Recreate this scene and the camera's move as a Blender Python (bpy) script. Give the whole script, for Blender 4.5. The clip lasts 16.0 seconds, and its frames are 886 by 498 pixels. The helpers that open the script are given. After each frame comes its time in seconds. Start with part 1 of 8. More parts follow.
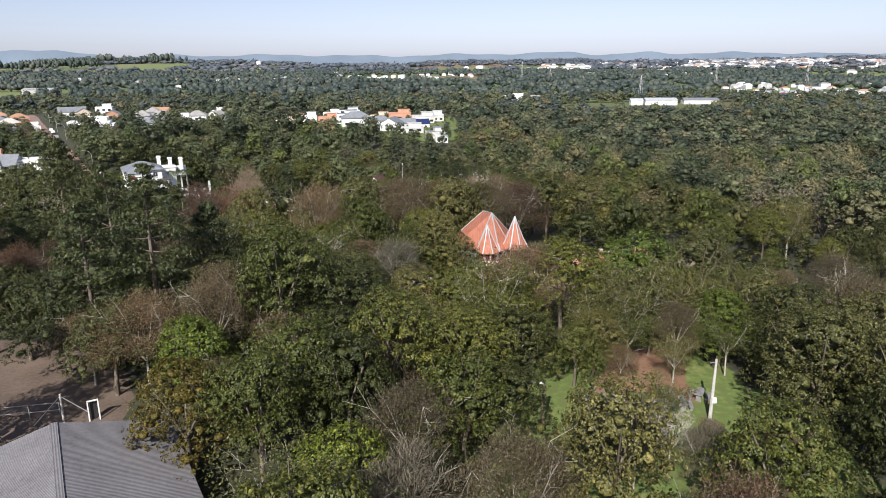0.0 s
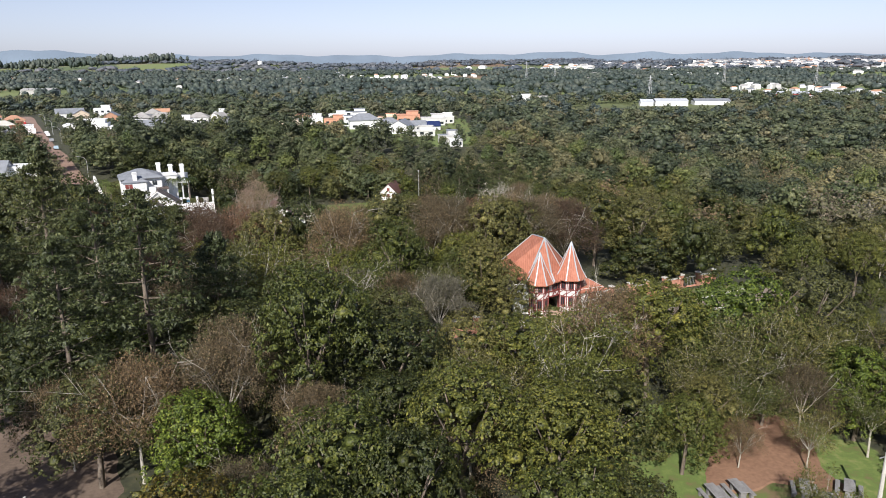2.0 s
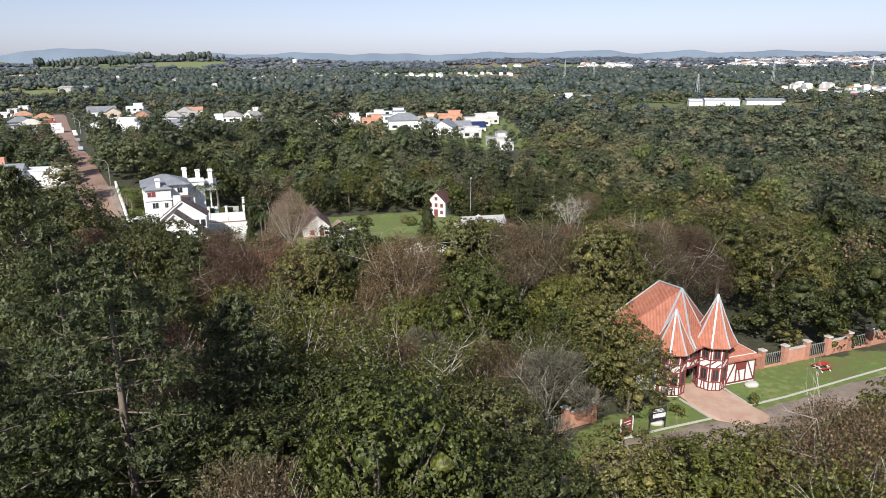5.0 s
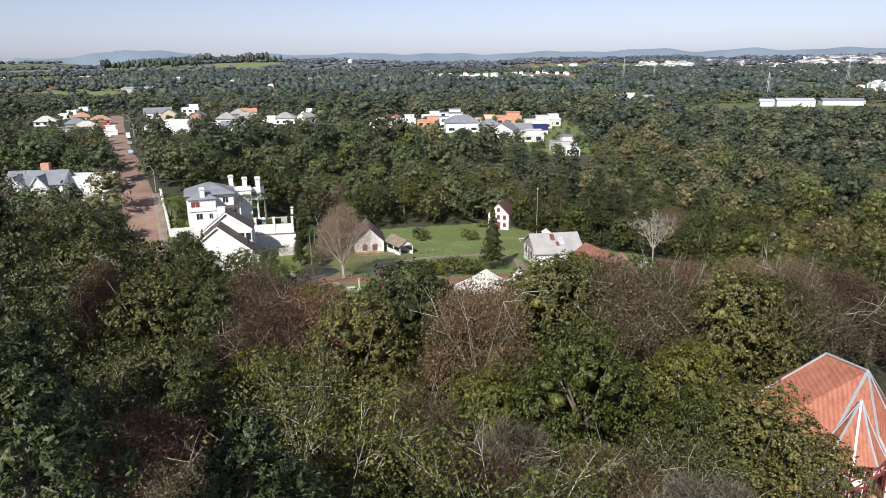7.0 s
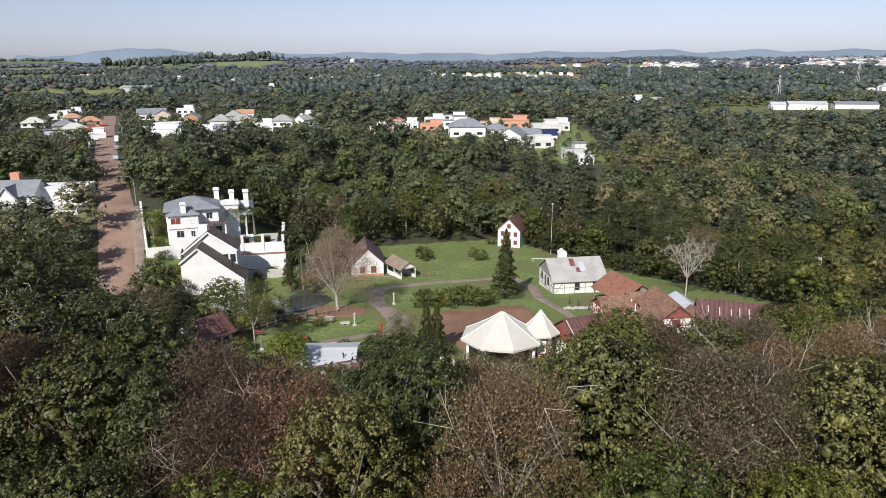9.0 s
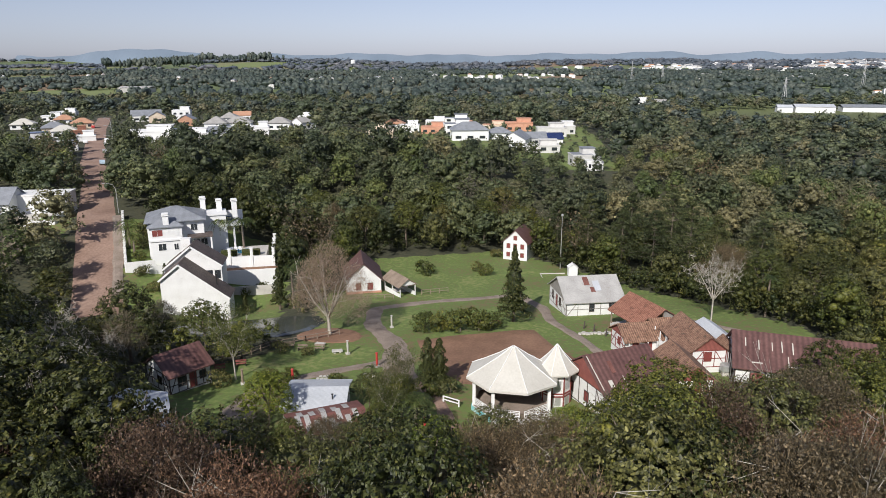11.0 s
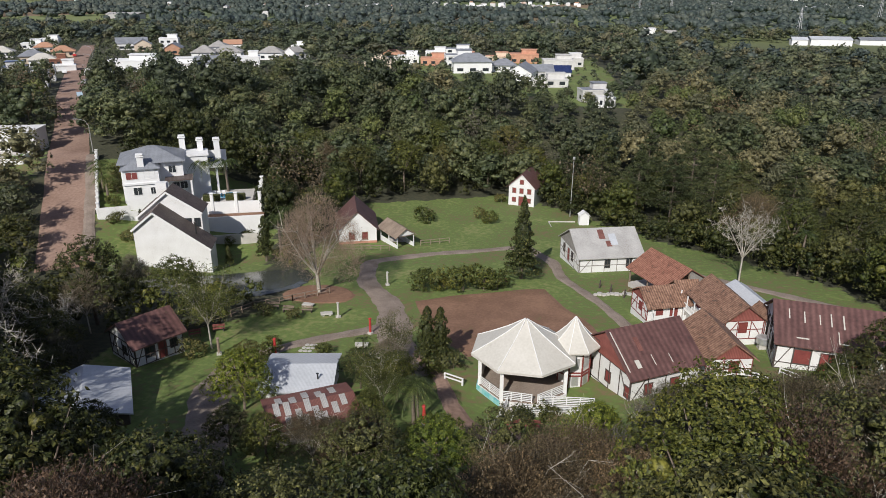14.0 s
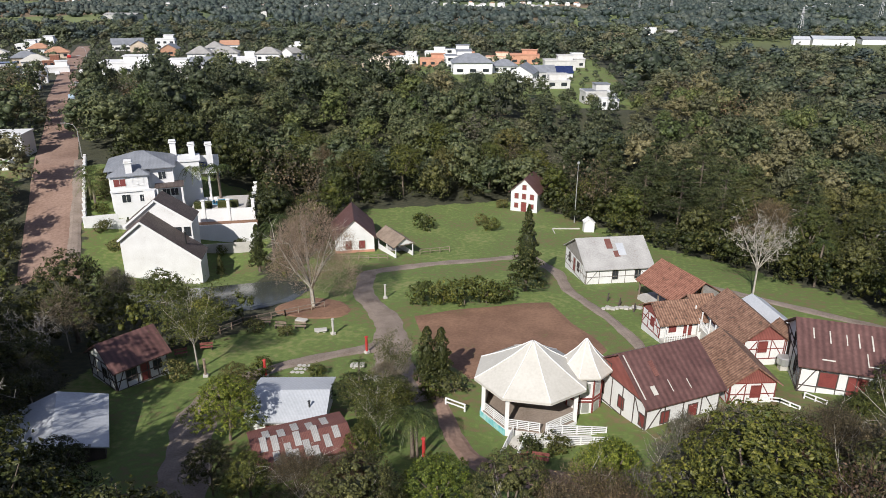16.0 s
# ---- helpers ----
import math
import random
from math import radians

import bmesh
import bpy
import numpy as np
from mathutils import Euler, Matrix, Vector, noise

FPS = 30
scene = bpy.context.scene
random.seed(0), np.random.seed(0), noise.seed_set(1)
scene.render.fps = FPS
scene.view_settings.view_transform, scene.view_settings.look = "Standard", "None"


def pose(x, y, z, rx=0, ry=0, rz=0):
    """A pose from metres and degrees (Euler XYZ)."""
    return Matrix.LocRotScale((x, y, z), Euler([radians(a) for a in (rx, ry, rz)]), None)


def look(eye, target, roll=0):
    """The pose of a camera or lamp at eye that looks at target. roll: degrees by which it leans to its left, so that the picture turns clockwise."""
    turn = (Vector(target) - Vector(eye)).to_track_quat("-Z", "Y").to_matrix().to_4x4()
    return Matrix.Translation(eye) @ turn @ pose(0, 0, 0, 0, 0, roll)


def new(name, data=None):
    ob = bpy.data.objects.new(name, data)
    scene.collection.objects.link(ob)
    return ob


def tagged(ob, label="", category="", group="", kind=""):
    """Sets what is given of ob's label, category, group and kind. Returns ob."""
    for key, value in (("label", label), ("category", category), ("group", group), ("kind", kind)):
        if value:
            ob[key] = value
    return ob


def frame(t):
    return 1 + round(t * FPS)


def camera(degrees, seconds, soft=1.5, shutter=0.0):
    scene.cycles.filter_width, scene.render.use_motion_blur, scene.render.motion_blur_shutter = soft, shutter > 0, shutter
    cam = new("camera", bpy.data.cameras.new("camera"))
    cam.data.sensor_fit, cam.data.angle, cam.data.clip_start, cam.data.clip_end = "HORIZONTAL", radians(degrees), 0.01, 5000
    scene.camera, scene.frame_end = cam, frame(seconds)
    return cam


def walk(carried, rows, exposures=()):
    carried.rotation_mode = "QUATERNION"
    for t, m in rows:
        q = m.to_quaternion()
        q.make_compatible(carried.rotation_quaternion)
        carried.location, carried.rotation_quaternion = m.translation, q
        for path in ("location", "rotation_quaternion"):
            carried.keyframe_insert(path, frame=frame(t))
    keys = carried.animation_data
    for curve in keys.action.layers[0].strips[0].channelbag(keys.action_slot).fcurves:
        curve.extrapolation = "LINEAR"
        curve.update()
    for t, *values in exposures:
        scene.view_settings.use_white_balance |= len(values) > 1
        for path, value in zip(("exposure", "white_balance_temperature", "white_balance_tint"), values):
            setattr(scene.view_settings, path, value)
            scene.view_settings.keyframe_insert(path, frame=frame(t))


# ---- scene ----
cam = camera(65.5, 16.0, soft=0.8)
PATH = [
    (0, (0.103, -0.196, 43.789), (0.098, 1.732, 43.257), -0.3),
    (0.5, (-1.537, 3.828, 43.859), (-1.544, 5.757, 43.33), -0.2),
    (1, (-3.028, 7.817, 43.897), (-3.035, 9.745, 43.367), -0.2),
    (1.5, (-4.48, 11.791, 43.865), (-4.486, 13.719, 43.334), -0.2),
    (2, (-5.87, 15.726, 43.76), (-5.877, 17.654, 43.228), -0.3),
    (2.5, (-7.249, 19.663, 43.618), (-7.257, 21.591, 43.084), -0.3),
    (3, (-8.544, 23.651, 43.474), (-8.55, 25.577, 42.938), -0.2),
    (5.3, (-13.542, 42.511, 42.49), (-13.65, 44.435, 41.955), -0.4),
    (5.5, (-13.987, 44.199, 42.468), (-14.104, 46.122, 41.932), -0.5),
    (6, (-15.061, 48.48, 42.409), (-15.249, 50.398, 41.874), -0.5),
    (6.5, (-16.075, 52.708, 42.348), (-16.317, 54.62, 41.814), -0.5),
    (7, (-16.97, 57.026, 42.395), (-17.213, 58.938, 41.86), -0.6),
    (7.5, (-17.801, 61.407, 42.557), (-18.045, 63.318, 42.021), -0.5),
    (8, (-18.563, 65.708, 42.748), (-18.808, 67.619, 42.211), -0.4),
    (8.5, (-19.348, 69.822, 42.898), (-19.593, 71.732, 42.361), -0.3),
    (9, (-20.06, 73.652, 43.028), (-20.307, 75.563, 42.492), -0.3),
    (9.5, (-20.617, 77.044, 43.112), (-20.865, 78.955, 42.578), -0.2),
    (10, (-21.078, 79.899, 43.116), (-21.327, 81.811, 42.583), -0.2),
    (12.5, (-22.834, 91.269, 42.161), (-23.082, 93.182, 41.633), 0.0),
    (13, (-23.161, 93.191, 42.113), (-23.41, 95.115, 41.627), 0.1),
    (13.5, (-23.48, 94.899, 42.053), (-23.729, 96.818, 41.546), 0.2),
    (14, (-23.723, 96.451, 42.062), (-23.961, 98.304, 41.348), 0.3),
    (14.5, (-23.954, 97.92, 42.053), (-24.193, 99.773, 41.339), 0.3),
    (15, (-24.129, 99.245, 42.025), (-24.367, 101.098, 41.311), 0.3),
    (15.5, (-24.315, 100.406, 41.954), (-24.552, 102.259, 41.24), 0.2),
    (16, (-24.478, 101.471, 41.879), (-24.715, 103.324, 41.165), 0.2),
]
walk(cam, [(t, look(eye, target, roll)) for t, eye, target, roll in PATH],
     [(0, 0.52), (5.5, 0.47), (9, 0.33), (10, 0.27), (12.5, 0.07), (13.5, 0.02), (14, 0.02), (14.5, 0.30), (16, 0.27)])

# ---- light ----
SUN_DIR = Vector((-0.25, -0.97, 0.0)).normalized()
SUN_ELEV = radians(37)
world = bpy.data.worlds.new("world")
scene.world = world
world.use_nodes = True
_n = world.node_tree.nodes
sky = _n.new("ShaderNodeTexSky")
sky.sky_type = "NISHITA"
sky.sun_disc = False
sky.sun_elevation = SUN_ELEV
sky.sun_rotation = math.atan2(SUN_DIR.x, SUN_DIR.y)
sky.air_density, sky.dust_density, sky.ozone_density = 1.0, 0.5, 1.4
soft = _n.new("ShaderNodeHueSaturation")
soft.inputs["Saturation"].default_value = 0.45
cool = _n.new("ShaderNodeMix")
cool.data_type, cool.blend_type = "RGBA", "MULTIPLY"
cool.inputs["Factor"].default_value = 1.0
cool.inputs["B"].default_value = (0.90, 0.965, 1.24, 1)
world.node_tree.links.new(sky.outputs[0], soft.inputs["Color"])
world.node_tree.links.new(soft.outputs[0], cool.inputs["A"])
world.node_tree.links.new(cool.outputs["Result"], _n["Background"].inputs[0])
_n["Background"].inputs[1].default_value = 0.074
sun = new("sun", bpy.data.lights.new("sun", "SUN"))
sun.data.energy, sun.data.angle, sun.data.color = 4.8, radians(0.6), (1.0, 0.955, 0.895)
sun.matrix_world = look((0, 0, 100), Vector((0, 0, 100)) - (SUN_DIR * math.cos(SUN_ELEV) + Vector((0, 0, math.sin(SUN_ELEV)))))


# ---- materials ----
def mat(name, rough=0.8, metal=0.0):
    m = bpy.data.materials.new(name)
    m.use_nodes = True
    b = m.node_tree.nodes["Principled BSDF"]
    b.inputs["Roughness"].default_value, b.inputs["Metallic"].default_value = rough, metal
    return m, m.node_tree.nodes, m.node_tree.links, b


def ramp(nodes, stops):
    r = nodes.new("ShaderNodeValToRGB")
    while len(r.color_ramp.elements) < len(stops):
        r.color_ramp.elements.new(0.5)
    for e, (p, c) in zip(r.color_ramp.elements, stops):
        e.position, e.color = p, (*c, 1)
    return r


def noise_tex(nodes, links, scale, detail=4.0, coord="Object", stretch=None):
    tc = nodes.new("ShaderNodeTexCoord")
    n = nodes.new("ShaderNodeTexNoise")
    n.inputs["Scale"].default_value, n.inputs["Detail"].default_value = scale, detail
    if stretch:
        mp = nodes.new("ShaderNodeMapping")
        mp.inputs["Scale"].default_value = stretch
        links.new(tc.outputs[coord], mp.inputs[0])
        links.new(mp.outputs[0], n.inputs["Vector"])
    else:
        links.new(tc.outputs[coord], n.inputs["Vector"])
    return n


def surface(name, c1, c2, rough=0.8, metal=0.0, scale=0.6, fine=9.0, bump=0.15, stain=None, stretch=None, wave=None, objvar=0.0):
    """A painted, plastered, tiled or metal surface: two colours over a broad and a fine noise, stains, relief."""
    m, N, K, b = mat(name, rough, metal)
    a, f = noise_tex(N, K, scale, 5, stretch=stretch), noise_tex(N, K, fine, 3, stretch=stretch)
    mix = N.new("ShaderNodeMath"); mix.operation = "MULTIPLY_ADD"
    mix.inputs[1].default_value, mix.inputs[2].default_value = 0.55, 0.0
    K.new(a.outputs[0], mix.inputs[0])
    add = N.new("ShaderNodeMath"); add.operation = "MULTIPLY_ADD"; add.inputs[1].default_value = 0.45
    K.new(f.outputs[0], add.inputs[0]); K.new(mix.outputs[0], add.inputs[2])
    stops = [(0.36, c1), (0.62, c2)]
    if stain:
        stops = [(0.30, stain), (0.40, c1), (0.64, c2)]
    r = ramp(N, stops)
    K.new(add.outputs[0], r.inputs[0])
    col = r.outputs[0]
    if objvar:
        info = N.new("ShaderNodeObjectInfo")
        h = N.new("ShaderNodeHueSaturation")
        mr = N.new("ShaderNodeMapRange"); mr.inputs["To Min"].default_value, mr.inputs["To Max"].default_value = 1 - objvar, 1 + objvar
        K.new(info.outputs["Random"], mr.inputs["Value"]); K.new(mr.outputs[0], h.inputs["Value"]); K.new(col, h.inputs["Color"])
        col = h.outputs[0]
    height = add.outputs[0]
    if wave:
        axis, ws, depth, tone = wave
        tc = N.new("ShaderNodeTexCoord")
        w = N.new("ShaderNodeTexWave"); w.bands_direction = axis
        w.inputs["Scale"].default_value, w.inputs["Distortion"].default_value = ws, 0.6
        K.new(tc.outputs["Object"], w.inputs["Vector"])
        mx = N.new("ShaderNodeMix"); mx.data_type = "RGBA"; mx.blend_type = "MULTIPLY"; mx.inputs["Factor"].default_value = tone
        K.new(col, mx.inputs["A"]); K.new(w.outputs["Color"], mx.inputs["B"])
        col = mx.outputs["Result"]
        h2 = N.new("ShaderNodeMath"); h2.operation = "MULTIPLY_ADD"; h2.inputs[1].default_value = depth
        K.new(w.outputs["Fac"], h2.inputs[0]); K.new(height, h2.inputs[2]); height = h2.outputs[0]
    K.new(col, b.inputs["Base Color"])
    bp = N.new("ShaderNodeBump"); bp.inputs["Strength"].default_value = bump; bp.inputs["Distance"].default_value = 0.05
    K.new(height, bp.inputs["Height"]); K.new(bp.outputs[0], b.inputs["Normal"])
    return m


def foliage(name, dark, light, odd, rough=0.5, thin=0.3, grain=6.0, cut=0.0, con=1.0):
    """Leaves: each leaf a little different, each tree tinted by its own chance."""
    m, N, K, b = mat(name, rough)
    g, info = N.new("ShaderNodeNewGeometry"), N.new("ShaderNodeObjectInfo")
    at = N.new("ShaderNodeAttribute"); at.attribute_name = "tint"
    s = N.new("ShaderNodeMath"); s.operation = "ADD"
    K.new(info.outputs["Random"], s.inputs[0]); K.new(at.outputs["Fac"], s.inputs[1])
    fr = N.new("ShaderNodeMath"); fr.operation = "FRACT"; K.new(s.outputs[0], fr.inputs[0])
    r = ramp(N, [(0.0, dark), (0.75, light), (1.0, odd)])
    K.new(g.outputs["Random Per Island"], r.inputs[0])
    # tint of the whole tree
    t = ramp(N, [(0.0, (0.68, 0.74, 0.70)), (0.35, (0.90, 0.94, 0.88)), (0.7, (1.10, 1.07, 0.96)), (1.0, (1.34, 1.24, 1.08))])
    K.new(fr.outputs[0], t.inputs[0])
    mx = N.new("ShaderNodeMix"); mx.data_type = "RGBA"; mx.blend_type = "MULTIPLY"; mx.inputs["Factor"].default_value = 1.0
    K.new(r.outputs[0], mx.inputs["A"]); K.new(t.outputs[0], mx.inputs["B"])
    fine = noise_tex(N, K, grain, 2)
    fm = ramp(N, [(0.38, (0.42, 0.45, 0.45)), (0.5, (0.95, 0.95, 0.95)), (0.64, (1.65, 1.6, 1.5))])
    K.new(fine.outputs[0], fm.inputs[0])
    m3 = N.new("ShaderNodeMix"); m3.data_type = "RGBA"; m3.blend_type = "MULTIPLY"; m3.inputs["Factor"].default_value = con
    K.new(mx.outputs["Result"], m3.inputs["A"]); K.new(fm.outputs[0], m3.inputs["B"])
    bp = N.new("ShaderNodeBump"); bp.inputs["Strength"].default_value, bp.inputs["Distance"].default_value = 0.7, 0.6 / grain
    K.new(fine.outputs[0], bp.inputs["Height"]); K.new(bp.outputs[0], b.inputs["Normal"])
    K.new(m3.outputs["Result"], b.inputs["Base Color"])
    b.inputs["Specular IOR Level"].default_value = 0.38
    tr = N.new("ShaderNodeBsdfTranslucent"); K.new(m3.outputs["Result"], tr.inputs[0])
    ms = N.new("ShaderNodeMixShader"); ms.inputs[0].default_value = thin
    K.new(b.outputs[0], ms.inputs[1]); K.new(tr.outputs[0], ms.inputs[2])
    out = ms.outputs[0]
    if cut:
        # ragged sprays: small gaps between the leaflets
        gap = noise_tex(N, K, grain * 1.15, 1)
        th = N.new("ShaderNodeMath"); th.operation = "GREATER_THAN"; th.inputs[1].default_value = cut
        K.new(gap.outputs[0], th.inputs[0])
        clear, cm = N.new("ShaderNodeBsdfTransparent"), N.new("ShaderNodeMixShader")
        K.new(th.outputs[0], cm.inputs[0]); K.new(clear.outputs[0], cm.inputs[1]); K.new(out, cm.inputs[2])
        out = cm.outputs[0]
    K.new(out, N["Material Output"].inputs[0])
    return m


M_LEAF = foliage("leaf_green", (0.055, 0.070, 0.017), (0.112, 0.122, 0.029), (0.163, 0.162, 0.039))
M_LEAFD = foliage("leaf_dark", (0.032, 0.043, 0.014), (0.065, 0.072, 0.021), (0.104, 0.101, 0.030))
M_OLIVE = foliage("leaf_olive", (0.068, 0.070, 0.026), (0.130, 0.128, 0.045), (0.186, 0.174, 0.064))
M_GOLD = foliage("leaf_golden", (0.067, 0.056, 0.012), (0.117, 0.093, 0.019), (0.157, 0.122, 0.027))
M_BRIGHT = foliage("leaf_bright", (0.071, 0.101, 0.016), (0.138, 0.175, 0.028), (0.207, 0.228, 0.040))
M_BROWN = foliage("leaf_brown", (0.086, 0.066, 0.043), (0.164, 0.124, 0.079), (0.235, 0.173, 0.110))
M_RUST = foliage("leaf_rust", (0.083, 0.051, 0.037), (0.140, 0.085, 0.059), (0.188, 0.116, 0.079))
M_PALE = foliage("leaf_pale", (0.110, 0.098, 0.078), (0.175, 0.155, 0.122), (0.225, 0.198, 0.158), con=0.6)
M_PINE = foliage("pine_boughs", (0.036, 0.047, 0.020), (0.078, 0.093, 0.036), (0.115, 0.126, 0.050), cut=0.46)
M_TWIG = foliage("pink_twigs", (0.28, 0.185, 0.14), (0.40, 0.28, 0.22), (0.50, 0.37, 0.30), con=0.5)
M_PALM = foliage("leaf_palm", (0.055, 0.074, 0.022), (0.092, 0.119, 0.035), (0.141, 0.153, 0.052))
# woods behind the clearing: near leaf colours greyed and lightened to stand for haze
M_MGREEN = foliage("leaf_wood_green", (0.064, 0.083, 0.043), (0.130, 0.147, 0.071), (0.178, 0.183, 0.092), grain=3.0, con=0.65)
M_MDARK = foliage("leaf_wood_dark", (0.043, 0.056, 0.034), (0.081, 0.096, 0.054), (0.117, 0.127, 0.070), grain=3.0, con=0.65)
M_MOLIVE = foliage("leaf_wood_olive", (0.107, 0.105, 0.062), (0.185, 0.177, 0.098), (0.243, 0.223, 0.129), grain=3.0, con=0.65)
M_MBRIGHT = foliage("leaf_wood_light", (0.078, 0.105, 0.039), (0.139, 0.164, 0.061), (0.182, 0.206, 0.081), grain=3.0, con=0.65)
# far leaves: paler and bluer than near ones, haze mixed into the colour
M_FARWOOD = foliage("leaf_distant_hazed", (0.067, 0.088, 0.085), (0.092, 0.114, 0.105), (0.110, 0.128, 0.116), grain=0.25, con=0.45)
# woods towards the town: some haze greyed into these leaf colours too
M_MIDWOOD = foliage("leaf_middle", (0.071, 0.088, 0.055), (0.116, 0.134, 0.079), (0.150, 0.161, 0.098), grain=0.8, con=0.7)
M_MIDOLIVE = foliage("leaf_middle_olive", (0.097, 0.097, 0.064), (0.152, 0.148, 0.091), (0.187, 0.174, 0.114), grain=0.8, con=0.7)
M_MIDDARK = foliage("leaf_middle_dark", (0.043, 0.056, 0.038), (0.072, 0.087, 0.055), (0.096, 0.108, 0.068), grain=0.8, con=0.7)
# horizon leaves: distance haze painted into the base colour, pale and blue
M_HAZEWOOD = foliage("leaf_horizon_hazed", (0.112, 0.128, 0.170), (0.135, 0.153, 0.195), (0.155, 0.168, 0.208), grain=0.08, con=0.3)
M_BARK = surface("bark", (0.10, 0.075, 0.055), (0.20, 0.165, 0.13), 0.9, scale=1.5, fine=14, bump=0.5)
M_BARKW = surface("pale_bark", (0.30, 0.27, 0.22), (0.52, 0.49, 0.43), 0.85, scale=1.2, fine=12, bump=0.4, stain=(0.17, 0.14, 0.11))
M_PLASTER = surface("white_plaster", (0.60, 0.595, 0.58), (0.70, 0.70, 0.69), 0.85, scale=0.5, fine=6, bump=0.1, stain=(0.50, 0.47, 0.43))
M_WHITE = surface("white_paint", (0.66, 0.66, 0.65), (0.73, 0.73, 0.72), 0.6, scale=0.4, fine=5, bump=0.05)
M_CREAM = surface("cream_membrane", (0.47, 0.45, 0.40), (0.55, 0.53, 0.48), 0.6, scale=0.35, fine=4, bump=0.06, stain=(0.40, 0.37, 0.31))
M_TIMBER = surface("red_timber", (0.13, 0.028, 0.026), (0.22, 0.05, 0.042), 0.7, scale=1.2, fine=12, bump=0.2)
M_DARKTIMBER = surface("dark_timber", (0.045, 0.035, 0.032), (0.09, 0.07, 0.06), 0.8, scale=1.2, fine=12, bump=0.2)
M_WOOD = surface("weathered_wood", (0.16, 0.12, 0.09), (0.27, 0.21, 0.16), 0.85, scale=1.0, fine=16, bump=0.3, stretch=(1, 1, 0.2))
M_GREYWOOD = surface("grey_boards", (0.22, 0.20, 0.18), (0.36, 0.34, 0.31), 0.85, scale=1.0, fine=14, bump=0.3, wave=("X", 1.6, 0.3, 0.3))
M_REDBOARD = surface("red_boards", (0.20, 0.06, 0.05), (0.30, 0.10, 0.08), 0.75, scale=1.0, fine=12, bump=0.3, wave=("X", 1.8, 0.3, 0.35))
M_TILE = surface("terracotta_tiles", (0.35, 0.125, 0.075), (0.46, 0.185, 0.12), 0.75, scale=1.2, fine=4, bump=0.5, wave=("X", 1.2, 0.8, 0.12), stain=(0.23, 0.095, 0.065))
M_OLDTILE = surface("old_tiles", (0.19, 0.10, 0.065), (0.34, 0.20, 0.135), 0.85, scale=1.6, fine=3.2, bump=0.6, wave=("X", 0.95, 0.8, 0.45), stain=(0.085, 0.065, 0.05))
M_REDTILE = surface("red_tiles", (0.24, 0.10, 0.065), (0.36, 0.17, 0.115), 0.85, scale=1.6, fine=3.2, bump=0.6, wave=("X", 0.95, 0.8, 0.45), stain=(0.15, 0.075, 0.05))
M_MAROON = surface("maroon_sheet_metal", (0.105, 0.05, 0.045), (0.165, 0.085, 0.075), 0.55, scale=0.5, fine=3, bump=0.4, wave=("X", 0.5, 0.4, 0.35), stain=(0.07, 0.045, 0.04))
M_GREYTIN = surface("grey_sheet_metal", (0.34, 0.33, 0.315), (0.48, 0.47, 0.45), 0.55, scale=0.4, fine=5, bump=0.35, wave=("X", 2.4, 0.6, 0.2), stain=(0.30, 0.2, 0.15))
M_WHITETIN = surface("white_sheet_metal", (0.42, 0.44, 0.47), (0.52, 0.54, 0.57), 0.5, scale=0.3, fine=4, bump=0.3, wave=("X", 2.4, 0.5, 0.12))
M_RUSTTIN = surface("rusty_sheet_metal", (0.145, 0.055, 0.045), (0.22, 0.095, 0.075), 0.7, scale=0.7, fine=7, bump=0.35, wave=("X", 2.4, 0.5, 0.25), stain=(0.09, 0.045, 0.04))
M_SLATE = surface("grey_slate", (0.17, 0.18, 0.20), (0.26, 0.275, 0.30), 0.6, scale=0.5, fine=6, bump=0.3, wave=("X", 1.2, 0.4, 0.15))
M_DARKROOF = surface("brown_roof", (0.09, 0.065, 0.055), (0.15, 0.115, 0.10), 0.7, scale=0.5, fine=6, bump=0.4, wave=("X", 1.2, 0.6, 0.5))
M_FIBRE = surface("fibre_cement", (0.19, 0.18, 0.19), (0.255, 0.245, 0.255), 0.85, scale=0.25, fine=3, bump=0.5, wave=("X", 1.7, 0.8, 0.35), stain=(0.14, 0.13, 0.135))
M_BRICK = surface("brick", (0.33, 0.15, 0.10), (0.46, 0.24, 0.17), 0.9, scale=2.0, fine=12, bump=0.3, objvar=0.25)
M_CONCRETE = surface("concrete", (0.40, 0.38, 0.35), (0.52, 0.50, 0.46), 0.9, scale=0.6, fine=8, bump=0.2, stain=(0.28, 0.26, 0.23))
M_ASPHALT = surface("asphalt", (0.10, 0.095, 0.09), (0.16, 0.15, 0.14), 0.95, scale=0.3, fine=8, bump=0.2)
M_PATH = surface("gravel_path", (0.185, 0.145, 0.115), (0.29, 0.235, 0.195), 0.95, scale=0.5, fine=6, bump=0.3, stain=(0.15, 0.10, 0.075))
M_STREET = surface("red_dirt_street", (0.215, 0.135, 0.10), (0.32, 0.215, 0.165), 0.95, scale=0.12, fine=2, bump=0.2, stain=(0.17, 0.105, 0.08))
M_SOIL = surface("bare_soil", (0.165, 0.088, 0.054), (0.26, 0.148, 0.092), 0.95, scale=0.25, fine=3, bump=0.5, stain=(0.17, 0.14, 0.06))
M_YARD = surface("yard_earth", (0.11, 0.078, 0.058), (0.17, 0.125, 0.096), 0.95, scale=0.2, fine=4, bump=0.3, stain=(0.10, 0.075, 0.055))
M_PAVER = surface("pavers", (0.40, 0.25, 0.18), (0.50, 0.36, 0.28), 0.9, scale=0.8, fine=9, bump=0.3)
